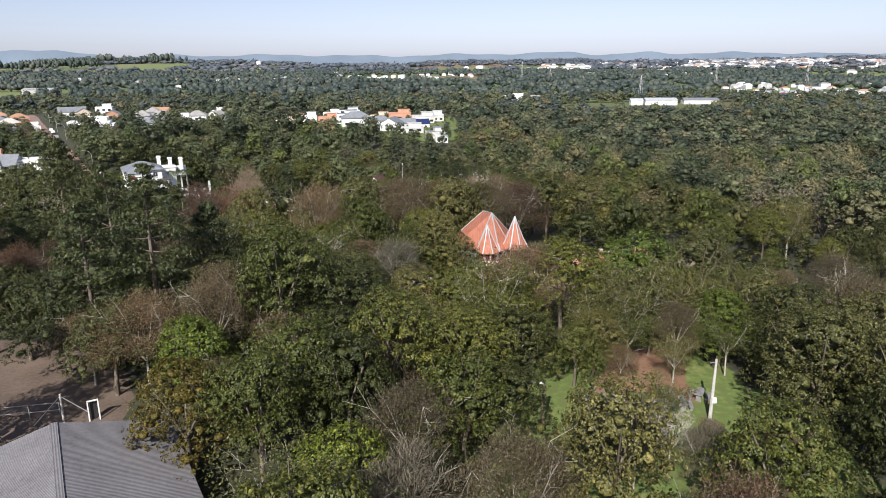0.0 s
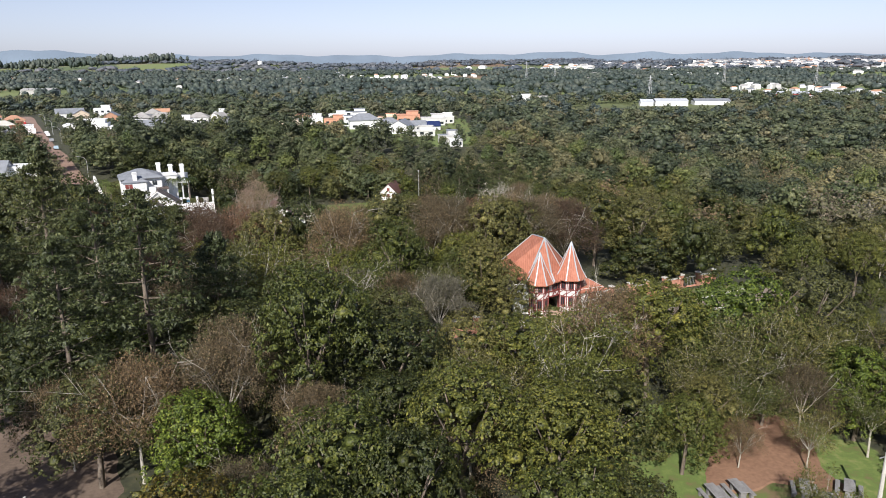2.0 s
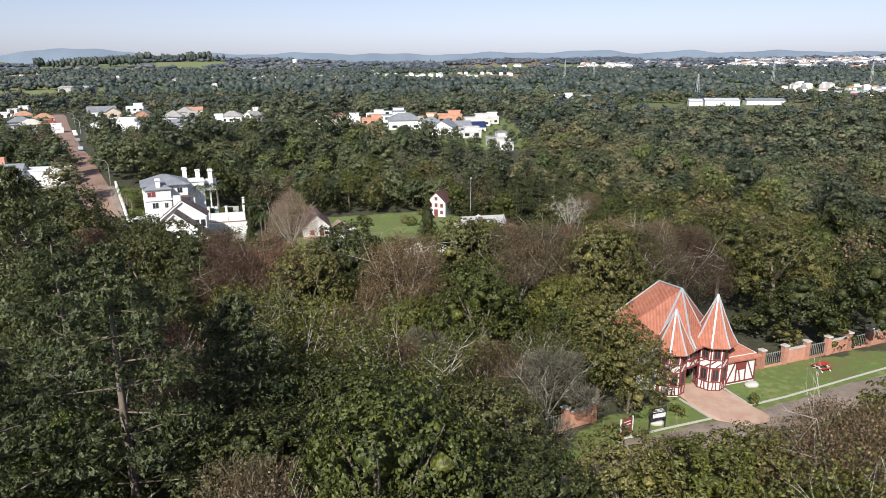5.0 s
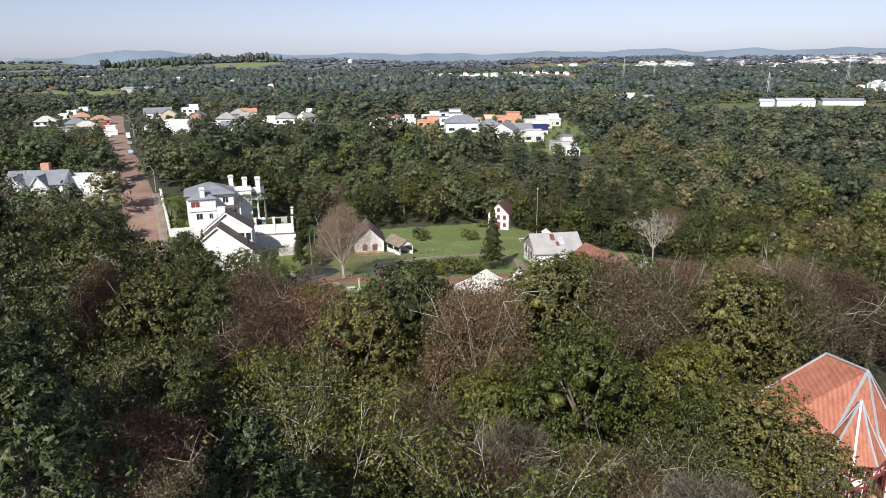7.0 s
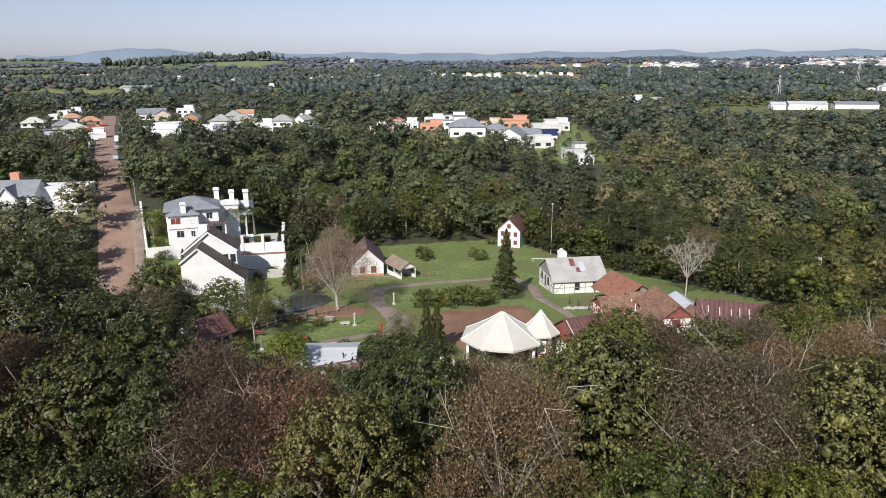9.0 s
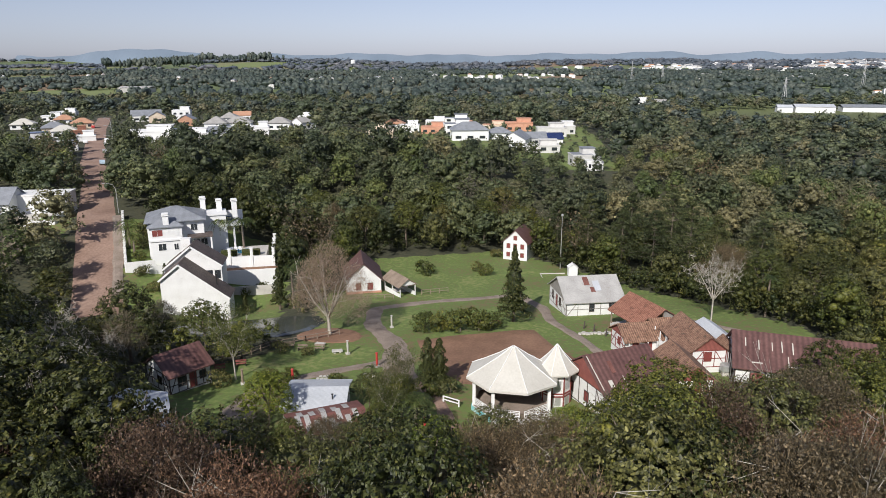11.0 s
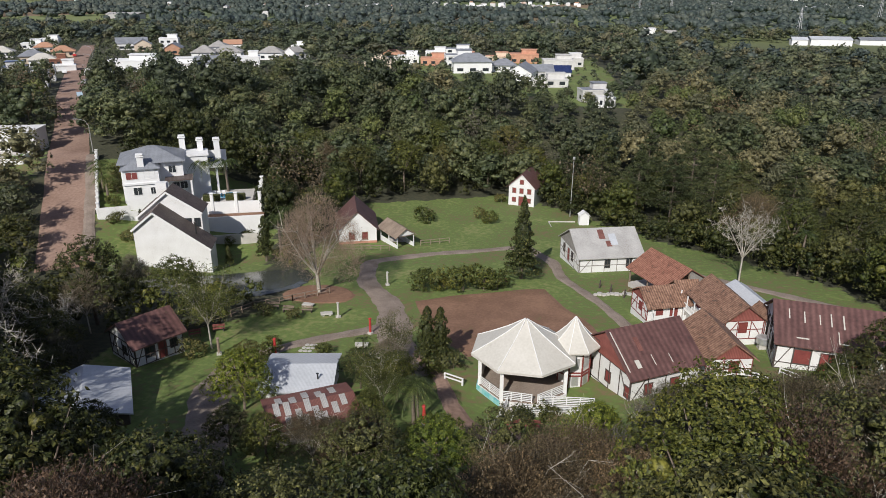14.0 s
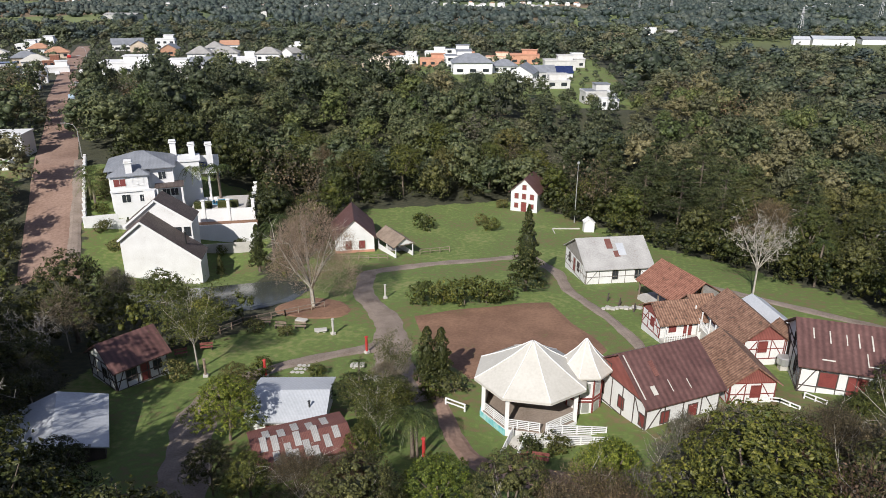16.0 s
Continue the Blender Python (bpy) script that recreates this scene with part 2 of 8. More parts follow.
M_GLASS = surface("dark_glass", (0.02, 0.025, 0.03), (0.04, 0.045, 0.05), 0.12, scale=0.5, fine=3, bump=0.0)
M_WATER = surface("pool_water", (0.04, 0.20, 0.34), (0.06, 0.27, 0.42), 0.08, scale=0.6, fine=3, bump=0.1)
M_POND = surface("pond_water", (0.05, 0.055, 0.05), (0.075, 0.08, 0.07), 0.15, scale=0.6, fine=3, bump=0.05)
M_METAL = surface("grey_metal", (0.42, 0.42, 0.42), (0.55, 0.55, 0.55), 0.45, 0.6, scale=1, fine=8, bump=0.05)
M_GALV = surface("ridge_flashing", (0.40, 0.43, 0.45), (0.50, 0.53, 0.55), 0.5, 0.2, scale=1, fine=8, bump=0.05)
M_RED = surface("red_paint", (0.36, 0.03, 0.03), (0.48, 0.05, 0.045), 0.5, scale=1, fine=8, bump=0.05)
M_BLACK = surface("black_paint", (0.02, 0.02, 0.02), (0.035, 0.035, 0.035), 0.5, scale=1, fine=8, bump=0.05)
M_TEAL = surface("mural_teal", (0.10, 0.40, 0.42), (0.45, 0.62, 0.60), 0.7, scale=0.8, fine=3, bump=0.05, stain=(0.12, 0.2, 0.35))
M_YELLOW = surface("yellow_paint", (0.55, 0.36, 0.04), (0.65, 0.45, 0.06), 0.6, scale=1, fine=8, bump=0.05)
M_SOLAR = surface("solar_panel", (0.015, 0.025, 0.08), (0.03, 0.045, 0.12), 0.15, scale=1, fine=8, bump=0.0)


def ground_material():
    m, N, K, b = mat("earth_and_grass", 0.95)
    at = N.new("ShaderNodeAttribute"); at.attribute_name = "lawn"
    far = N.new("ShaderNodeAttribute"); far.attribute_name = "fields"
    n1, n2, n3 = noise_tex(N, K, 0.09, 6), noise_tex(N, K, 1.3, 5), noise_tex(N, K, 11, 3)
    grass = ramp(N, [(0.36, (0.165, 0.120, 0.060)), (0.43, (0.128, 0.138, 0.045)), (0.50, (0.110, 0.160, 0.038)), (0.56, (0.142, 0.190, 0.048)), (0.64, (0.215, 0.215, 0.082))])
    soil = ramp(N, [(0.3, (0.030, 0.032, 0.018)), (0.5, (0.045, 0.048, 0.024)), (0.7, (0.075, 0.068, 0.036))])
    av = N.new("ShaderNodeMath"); av.operation = "MULTIPLY_ADD"; av.inputs[1].default_value = 0.5
    hf = N.new("ShaderNodeMath"); hf.operation = "MULTIPLY"; hf.inputs[1].default_value = 0.5
    K.new(n2.outputs[0], hf.inputs[0]); K.new(n1.outputs[0], av.inputs[0]); K.new(hf.outputs[0], av.inputs[2])
    K.new(av.outputs[0], grass.inputs[0]); K.new(n2.outputs[0], soil.inputs[0])
    # ragged edge of the lawn
    e = N.new("ShaderNodeMath"); e.operation = "MULTIPLY_ADD"; e.inputs[1].default_value = 1.0
    sh = N.new("ShaderNodeMath"); sh.operation = "MULTIPLY_ADD"; sh.inputs[1].default_value = 0.9; sh.inputs[2].default_value = -0.45
    K.new(n2.outputs[0], sh.inputs[0]); K.new(at.outputs["Fac"], e.inputs[0]); K.new(sh.outputs[0], e.inputs[2])
    st = N.new("ShaderNodeMapRange"); st.inputs["From Min"].default_value, st.inputs["From Max"].default_value = 0.35, 0.6
    K.new(e.outputs[0], st.inputs["Value"])
    mx = N.new("ShaderNodeMix"); mx.data_type = "RGBA"
    K.new(st.outputs[0], mx.inputs["Factor"]); K.new(soil.outputs[0], mx.inputs["A"]); K.new(grass.outputs[0], mx.inputs["B"])
    # far fields: large plots
    tc = N.new("ShaderNodeTexCoord")
    mp = N.new("ShaderNodeMapping"); mp.inputs["Scale"].default_value = (0.0035, 0.0016, 0.0)
    v = N.new("ShaderNodeTexVoronoi"); v.inputs["Scale"].default_value = 1.0
    K.new(tc.outputs["Object"], mp.inputs[0]); K.new(mp.outputs[0], v.inputs["Vector"])
    fr = ramp(N, [(0.0, (0.10, 0.13, 0.055)), (0.35, (0.15, 0.19, 0.06)), (0.6, (0.19, 0.18, 0.09)), (0.8, (0.22, 0.13, 0.085)), (1.0, (0.13, 0.17, 0.065))])
    sp = N.new("ShaderNodeSeparateColor"); K.new(v.outputs["Color"], sp.inputs[0]); K.new(sp.outputs[0], fr.inputs[0])
    mx2 = N.new("ShaderNodeMix"); mx2.data_type = "RGBA"
    K.new(far.outputs["Fac"], mx2.inputs["Factor"]); K.new(mx.outputs["Result"], mx2.inputs["A"]); K.new(fr.outputs[0], mx2.inputs["B"])
    K.new(mx2.outputs["Result"], b.inputs["Base Color"])
    bp = N.new("ShaderNodeBump"); bp.inputs["Strength"].default_value = 0.5; bp.inputs["Distance"].default_value = 0.08
    K.new(n3.outputs[0], bp.inputs["Height"]); K.new(bp.outputs[0], b.inputs["Normal"])
    return m


M_GROUND = ground_material()
M_LAWN = surface("clipped_turf", (0.09, 0.17, 0.03), (0.13, 0.22, 0.05), 0.9, scale=0.8, fine=10, bump=0.3)


# ---- terrain ----
def sst(a, b, x):
    u = np.clip((np.asarray(x, float) - a) / (b - a), 0, 1)
    return u * u * (3 - 2 * u)


SLOPE_Y = (60, 90, 120, 146, 172, 190, 214, 250, 330, 700, 1600, 3000, 4400)
SLOPE_Z = (10.6, 10.3, 8.3, 4.5, 0.9, -0.3, -3.0, -5.0, -6, -8, -6, 6, 14)


LIFT_Y = (182, 232, 300, 420, 520, 760)
LIFT_Z = (0, 10.2, 13.6, 13.6, 11.0, 0)


def terrain(x, y):
    """Height of the ground: a shelf by the gate, falling to the village green, a ridge by the street behind it, far rises."""
    x, y = np.asarray(x, float), np.asarray(y, float)
    q = y - 0.3 * (np.clip(x, -90, 40) + 42) * sst(70, 130, y) * (1 - sst(190, 240, y))
    z = sum(np.interp(q + d, SLOPE_Y, SLOPE_Z) for d in (-12, -6, 0, 6, 12)) / 5
    lift = np.interp(y, LIFT_Y, LIFT_Z)
    ridge = 0.9 * (1 - sst(0, 80, x)) * sst(258, 316, y)
    z = z + lift * np.maximum(sst(-74, -108, x), ridge)
    z = z - 4.0 * sst(40, 120, x) * sst(230, 340, y) * (1 - sst(600, 900, y))
    z = z - 1.5 * np.exp(-(((x + 23) / 9) ** 2 + ((y - 154) / 8) ** 2))
    z = z - 2.6 * np.exp(-(((x + 80) / 15) ** 2 + ((y - 205) / 11) ** 2))
    z = z + 24 * np.exp(-(((x - 1400) / 700) ** 2 + ((y - 2900) / 420) ** 2))
    z = z + 26 * np.exp(-(((x + 1150) / 620) ** 2 + ((y - 3000) / 420) ** 2))
    z = z + sst(2800, 4300, y) * 14 * (np.sin(x / 310.0) + np.sin(x / 131.0 + 1.3) * 0.6)
    return z


def tz(x, y):
    return float(terrain(x, y))


# ---- mesh helpers ----
def mesh_from(name, verts, faces, material):
    me = bpy.data.meshes.new(name)
    me.from_pydata([tuple(v) for v in verts], [], [tuple(f) for f in faces])
    me.update()
    if material:
        me.materials.append(material)
    return me


def np_mesh(name, V, Q, material, k=4, tint=None):
    """A mesh from numpy arrays: V (n,3) corners, Q (m,k) faces."""
    me = bpy.data.meshes.new(name)
    me.vertices.add(len(V)); me.vertices.foreach_set("co", V.astype(np.float32).ravel())
    me.loops.add(Q.size); me.loops.foreach_set("vertex_index", Q.astype(np.int32).ravel())
    me.polygons.add(len(Q)); me.polygons.foreach_set("loop_start", np.arange(0, Q.size, k, dtype=np.int32))
    me.update(calc_edges=True)
    if tint is not None:
        at = me.attributes.new("tint", "FLOAT", "POINT")
        at.data.foreach_set("value", tint.astype(np.float32))
    me.materials.append(material)
    return me


def thing(name, x, y, rz=0.0, z=None, label="", category="", group="", kind="", dz=0.0, size=1.0):
    e = new(name)
    e.matrix_basis = pose(x, y, (tz(x, y) if z is None else z) + dz, 0, 0, rz) @ Matrix.Diagonal((size, size, size, 1))
    return tagged(e, label, category, group, kind)


def child(name, me, parent, m=None, label=""):
    o = new(name, me)
    o.parent = parent
    if m is not None:
        o.matrix_basis = m
    return tagged(o, label) if label else o


BOX_F = ((0, 3, 2, 1), (4, 5, 6, 7), (0, 1, 5, 4), (1, 2, 6, 5), (2, 3, 7, 6), (3, 0, 4, 7))


def box_mesh(name, sx, sy, sz, material, bevel=0.0):
    """A box standing on z = 0, centred in x and y."""
    bm = bmesh.new()
    bmesh.ops.create_cube(bm, size=1.0)
    for v in bm.verts:
        v.co = Vector((v.co.x * sx, v.co.y * sy, (v.co.z + 0.5) * sz))
    if bevel:
        bmesh.ops.bevel(bm, geom=bm.edges[:], offset=bevel, segments=1, affect="EDGES")
    me = bpy.data.meshes.new(name)
    bm.to_mesh(me); bm.free()
    me.materials.append(material)
    return me


def part(name, parent, material, x, y, z, sx, sy, sz, rz=0.0, rx=0.0, ry=0.0, label="", bevel=0.0):
    return child(name, box_mesh(name, sx, sy, sz, material, bevel), parent, pose(x, y, z, rx, ry, rz), label)


def beam(parent, p, q, w, material, name="beam", d=None):
    """A square bar from p to q."""
    p, q = Vector(p), Vector(q)
    me = box_mesh(name, w, d or w, (q - p).length, material)
    m = Matrix.Translation(p) @ (q - p).to_track_quat("Z", "Y").to_matrix().to_4x4()
    return child(name, me, parent, m)


def prism(name, ring, z0, z1, material):
    """An upright prism over a ring of (x, y)."""
    n = len(ring)
    V = [(x, y, z0) for x, y in ring] + [(x, y, z1) for x, y in ring]
    Fs = [tuple(range(n))[::-1], tuple(range(n, 2 * n))] + [(i, (i + 1) % n, n + (i + 1) % n, n + i) for i in range(n)]
    return mesh_from(name, V, Fs, material)


def tube(name, pts, radii, sides, material):
    V, Fs = [], []
    for i, p in enumerate(pts):
        d = Vector(pts[min(i + 1, len(pts) - 1)]) - Vector(pts[max(i - 1, 0)])
        q = d.to_track_quat("Z", "Y")
        for k in range(sides):
            a = 2 * math.pi * k / sides
            V.append(Vector(p) + q @ Vector((math.cos(a) * radii[i], math.sin(a) * radii[i], 0)))
    for i in range(len(pts) - 1):
        for k in range(sides):
            a, b = i * sides + k, i * sides + (k + 1) % sides
            Fs.append((a, b, b + sides, a + sides))
    Fs.append(tuple(range(sides))[::-1])
    Fs.append(tuple(range(len(V) - sides, len(V))))
    return mesh_from(name, V, Fs, material)


# ---- ground ----
def inside(px, py, poly):
    """Which of the points lie in the polygon."""
    r = np.zeros(np.shape(px), bool)
    n = len(poly)
    for i in range(n):
        (x1, y1), (x2, y2) = poly[i], poly[(i + 1) % n]
        c = ((y1 > py) != (y2 > py)) & (px < (x2 - x1) * (py - y1) / ((y2 - y1) if y2 != y1 else 1e-9) + x1)
        r ^= c
    return r


GREEN = [(-74, 150), (-72, 166), (-62, 174), (-57, 184), (-62, 206), (-63, 243), (-30, 256), (-16, 246), (0, 226), (12, 212), (22, 196), (24, 186), (18, 172), (16, 158), (6, 152), (-10, 147), (-30, 141), (-46, 136), (-62, 140)]
CLEARING = [(2, 43), (6, 62), (14, 78), (26, 80), (34, 62), (36, 48), (24, 40)]
COURT = [(-62, 66), (-60, 82), (-38, 76), (-30, 62), (-30, 55), (-44, 52), (-60, 54)]
FORECOURT = [(-8, 88), (-2, 98), (5, 101), (8, 108), (20, 112), (42, 118), (46, 106), (30, 99), (12, 92), (0, 86)]
GARDEN = [(-98, 200), (-117, 233), (-85, 244), (-74, 222), (-66, 197), (-74, 189), (-88, 188)]
LOTW = [(-166, 214), (-122, 212), (-128, 228), (-138, 246), (-168, 254)]

TOWN2 = [(-108, 398), (-102, 520), (8, 520), (10, 425), (8, 322), (-14, 322), (-36, 365), (-70, 395)]


def build_ground():
    xs = np.unique(np.concatenate([np.linspace(-4800, -900, 27), np.linspace(-900, -180, 25), np.arange(-180, 71, 1.8), np.linspace(72, 200, 26), np.linspace(200, 900, 24), np.linspace(900, 4800, 27)]))
    ys = np.unique(np.concatenate([np.linspace(-900, 20, 16), np.arange(21, 265, 1.8), np.linspace(266, 420, 30), np.linspace(420, 1200, 30), np.linspace(1200, 4700, 50)]))
    X, Y = np.meshgrid(xs, ys)
    Z = terrain(X, Y)
    V = np.stack([X.ravel(), Y.ravel(), Z.ravel()], 1)
    nx, ny = len(xs), len(ys)
    i = np.arange((ny - 1) * nx).reshape(ny - 1, nx)[:, :-1].ravel()
    Q = np.stack([i, i + 1, i + nx + 1, i + nx], 1)
    me = np_mesh("ground", V, Q, M_GROUND)
    lawn = np.zeros(len(V))
    for poly in (GREEN, CLEARING, FORECOURT, GARDEN, LOTW, TOWN2):
        lawn[inside(V[:, 0], V[:, 1], poly)] = 1.0
    at = me.attributes.new("lawn", "FLOAT", "POINT"); at.data.foreach_set("value", lawn.astype(np.float32))
    fl = sst(600, 1000, V[:, 1])
    at = me.attributes.new("fields", "FLOAT", "POINT"); at.data.foreach_set("value", fl.astype(np.float32))
    for p in me.polygons:
        p.use_smooth = True
    tagged(new("ground", me), "grass and bare earth between trees, falling to a green", "ground", kind="structure")


build_ground()


def drape(name, line, widths, material, lift, label, category="path", step=1.0, wobble=1.0):
    """A strip of ground cover that follows the terrain along a line."""
    pts, ws = [], []
    for (a, b), (w0, w1) in zip(zip(line, line[1:]), zip(widths, widths[1:])):
        n = max(1, int((Vector(b) - Vector(a)).length / step))
        for k in range(n):
            u = k / n
            pts.append(Vector(a).lerp(Vector(b), u)); ws.append(w0 + (w1 - w0) * u)
    pts.append(Vector(line[-1])); ws.append(widths[-1])
    for _ in range(3):
        pts = [pts[0]] + [(pts[i - 1] + pts[i] * 2 + pts[i + 1]) / 4 for i in range(1, len(pts) - 1)] + [pts[-1]]
    V, Fs = [], []
    m = 5
    for i, p in enumerate(pts):
        d = (pts[min(i + 1, len(pts) - 1)] - pts[max(i - 1, 0)]).normalized()
        s = Vector((-d.y, d.x))
        wob = 1 + wobble * (0.09 * math.sin(i * 0.7) + 0.06 * math.sin(i * 1.9 + 1))
        for k in range(m):
            c = p + s * (k / (m - 1) - 0.5) * ws[i] * wob
            V.append((c.x, c.y, tz(c.x, c.y) + lift - (0.12 if k in (0, m - 1) else 0)))
    for i in range(len(pts) - 1):
        for k in range(m - 1):
            a = i * m + k
            Fs.append((a, a + 1, a + m + 1, a + m))
    return tagged(new(name, mesh_from(name, V, Fs, material)), label, category, kind="structure")


def patch(name, poly, material, lift, label, category="ground", rings=9, rounds=3):
    """A patch of ground cover inside a rounded outline, on the terrain."""
    pts = [Vector(p) for p in poly]
    for _ in range(rounds):
        pts = [q for a, b in zip(pts, pts[1:] + pts[:1]) for q in (a.lerp(b, 0.25), a.lerp(b, 0.75))]
    c = sum(pts, Vector((0, 0))) / len(pts)
    n = len(pts)
    V, Fs = [(c.x, c.y, tz(c.x, c.y) + lift)], []
    for k in range(1, rings + 1):
        for i, p in enumerate(pts):
            q = c.lerp(p, k / rings * (1 + (0.02 * math.sin(i * 2.3) + 0.02 * math.sin(i * 5.1)) * (k == rings)))
            V.append((q.x, q.y, tz(q.x, q.y) + lift - (0.14 if k == rings else 0)))
    for i in range(n):
        Fs.append((0, 1 + i, 1 + (i + 1) % n))
        for k in range(rings - 1):
            a, b = 1 + k * n + i, 1 + k * n + (i + 1) % n
            Fs.append((a, a + n, b + n, b))
    return tagged(new(name, mesh_from(name, V, Fs, material)), label, category, kind="structure")


drape("street", [(-97, 190), (-106, 204), (-116, 220), (-133.5, 247), (-159.5, 287), (-171.5, 303), (-210, 363), (-255, 434), (-300, 508), (-332, 558)], [8.6, 8.6, 8.6, 8.4, 8.2, 8, 8, 8, 8, 8], M_STREET, 0.14, "wide street of worn reddish paving with dirt", "road", 2.0, 0.15)
drape("path_green", [(-24, 216), (-32, 212), (-40, 209), (-50, 203), (-48, 192), (-42, 182), (-40, 174), (-38, 166), (-34, 160)], [2.5, 2.5, 2.6, 3, 3.2, 4, 5, 5, 3], M_PATH, 0.10, "grey gravel path across the green")
drape("path_branch", [(-39, 175), (-46, 171), (-51, 167.5), (-56, 161.5), (-55.6, 155), (-52.6, 147.5), (-48.8, 139), (-45, 128)], [3.5, 2.2, 2.2, 3.0, 3.9, 4.2, 4.0, 4.0], M_PATH, 0.11, "grey gravel path bending past the sheds")
drape("path_houses", [(-24, 216), (-19, 206), (-18, 197), (-13, 186), (-10.5, 178), (-10, 172)], [2.4, 2.2, 1.8, 1.7, 1.7, 1.5], M_PATH, 0.105, "narrow gravel path along the small houses")
drape("path_stage", [(-36, 166), (-32, 160), (-30.5, 155), (-28, 150), (-22, 147.6), (-15, 147), (-8, 149)], [1.2, 1.6, 1.8, 2.6, 4.8, 4.4, 3], M_STREET, 0.115, "pinkish earthy drive in front of the bandstand")
drape("track", [(-2, 206), (4, 200), (12, 193), (20, 186), (26, 178)], [2.0, 2.0, 2.2, 2.4, 2.4], M_PATH, 0.10, "worn earth track behind the houses")
patch("soil_field", [(-39.6, 184.4), (-38.2, 180), (-36.6, 175.4), (-33.5, 170), (-30, 165.4), (-26, 165), (-20, 166.4), (-16.5, 170), (-13.6, 174.8), (-15, 178.5), (-17.6, 184), (-20.4, 192), (-24, 191.4), (-29, 189.4), (-34.6, 187)], M_SOIL, 0.08, "freshly bare reddish brown soil bed", rounds=0)
patch("dirt_court", COURT, M_YARD, 0.08, "bare earth yard beside a fence")
patch("pond", [(-86, 185), (-80, 194), (-68, 199), (-58, 198), (-56, 190), (-62, 183), (-72, 183)], M_POND, 0.22, "still dark pond among trees", "water")
patch("soil_under_plane", [(-60, 183), (-58, 190), (-51, 190), (-47, 185), (-50, 181)], M_SOIL, 0.09, "bare reddish soil under a big tree")
patch("soil_picnic", [(14, 63.5), (17, 69), (20, 75), (24, 77), (28, 75), (27, 70), (25.5, 66), (27, 63), (24, 61.5), (21, 65), (18, 62.5)], M_SOIL, 0.08, "bare reddish soil under picnic trees")


# ---- trees ----
def ico(sub):
    bm = bmesh.new()
    bmesh.ops.create_icosphere(bm, subdivisions=sub, radius=1.0)
    V = np.array([v.co[:] for v in bm.verts]); Fq = np.array([[v.index for v in f.verts] for f in bm.faces])
    bm.free()
    return V, Fq


ICO1, ICO2 = ico(1), ico(2)


def unit(v):
    return v / np.maximum(np.linalg.norm(v, axis=1, keepdims=True), 1e-6)


def leaves_at(P, Nrm, size, rs, aspect=0.62, jitter=0.5):
    """Pointed leaf sprays: a folded diamond (2 triangles) at every point P, facing about Nrm."""
    n = len(P)
    N = unit(Nrm + rs.normal(0, jitter, (n, 3)))
    T = unit(np.cross(N, rs.normal(0, 1, (n, 3))))
    Bn = np.cross(N, T)
    s = size * rs.uniform(0.6, 1.35, (n, 1))
    fold = N * s * rs.uniform(-0.25, 0.25, (n, 1))
    V = np.stack([P - T * s * 0.5, P - Bn * s * aspect * 0.5 + fold, P + T * s * 0.5, P + Bn * s * aspect * 0.5 + fold], 1).reshape(-1, 3)
    i = np.arange(n)[:, None] * 4
    F = np.concatenate([i + [0, 1, 2], i + [0, 2, 3]], 1).reshape(-1, 3)
    return V, F


def blob_crown(rs, blobs, n, size, core=0.3, sub=ICO1, inner=0.74, tuft=12):
    """A crown: tufts of leaf sprays on rounded clumps with gaps between the tufts; far ones keep a closed core."""
    Vs, Fs, off = [], [], 0
    C = np.array([b[0] for b in blobs]); R = np.array([b[1] for b in blobs])
    for c, r in zip(C, R):
        V = sub[0] * (1 + rs.uniform(-0.35, 0.35, (len(sub[0]), 1)))
        V = V * r * core + c
        Vs.append(V); Fs.append(sub[1] + off); off += len(V)
    w = (R[:, 0] * R[:, 2]); w = w / w.sum()
    pick = rs.choice(len(blobs), int(n / tuft * 1.8) + 8, p=w)
    D = unit(rs.normal(0, 1, (len(pick), 3)) + [0, -0.15, 0.35])
    P = C[pick] + R[pick] * D * rs.uniform(0.82, 1.12, (len(pick), 1))
    keep = np.ones(len(P), bool)
    for c, r in zip(C, R):
        keep &= np.linalg.norm((P - c) / r, axis=1) > inner
    P, D = P[keep], D[keep]
    at = rs.randint(0, len(P), n)
    ball = size * (0.55 + 0.16 * math.sqrt(tuft)) * rs.uniform(0.6, 1.3, (len(P), 1))
    off3 = rs.normal(0, 0.6, (n, 3)) * [1, 1, 0.75]
    V, F = leaves_at(P[at] + off3 * ball[at], D[at] + off3 * 0.5 + [0, 0, 0.3], size, rs)
    Vs.append(V); Fs.append(F + off)
    return np.concatenate(Vs), np.concatenate(Fs)


def round_blobs(rs, h, rad, n, flat=0.7, low=0.42):
    """Clumps of a broad crown of height h and radius rad."""
    out = [((0, 0, h * 0.68), (rad * 0.62, rad * 0.62, h * 0.24))]
    for i in range(n):
        a = 2.399 * i + rs.uniform(-0.4, 0.4)
        u = math.sqrt((i + 0.7) / n)
        r = rad * 0.78 * u * rs.uniform(0.85, 1.12)
        zc = h * (low + (0.86 - low) * (1 - u ** 2.0) + rs.uniform(-0.06, 0.06))
        s = rad * rs.uniform(0.26, 0.42)
        out.append(((r * math.cos(a), r * math.sin(a), zc), (s, s, s * flat)))
    return out


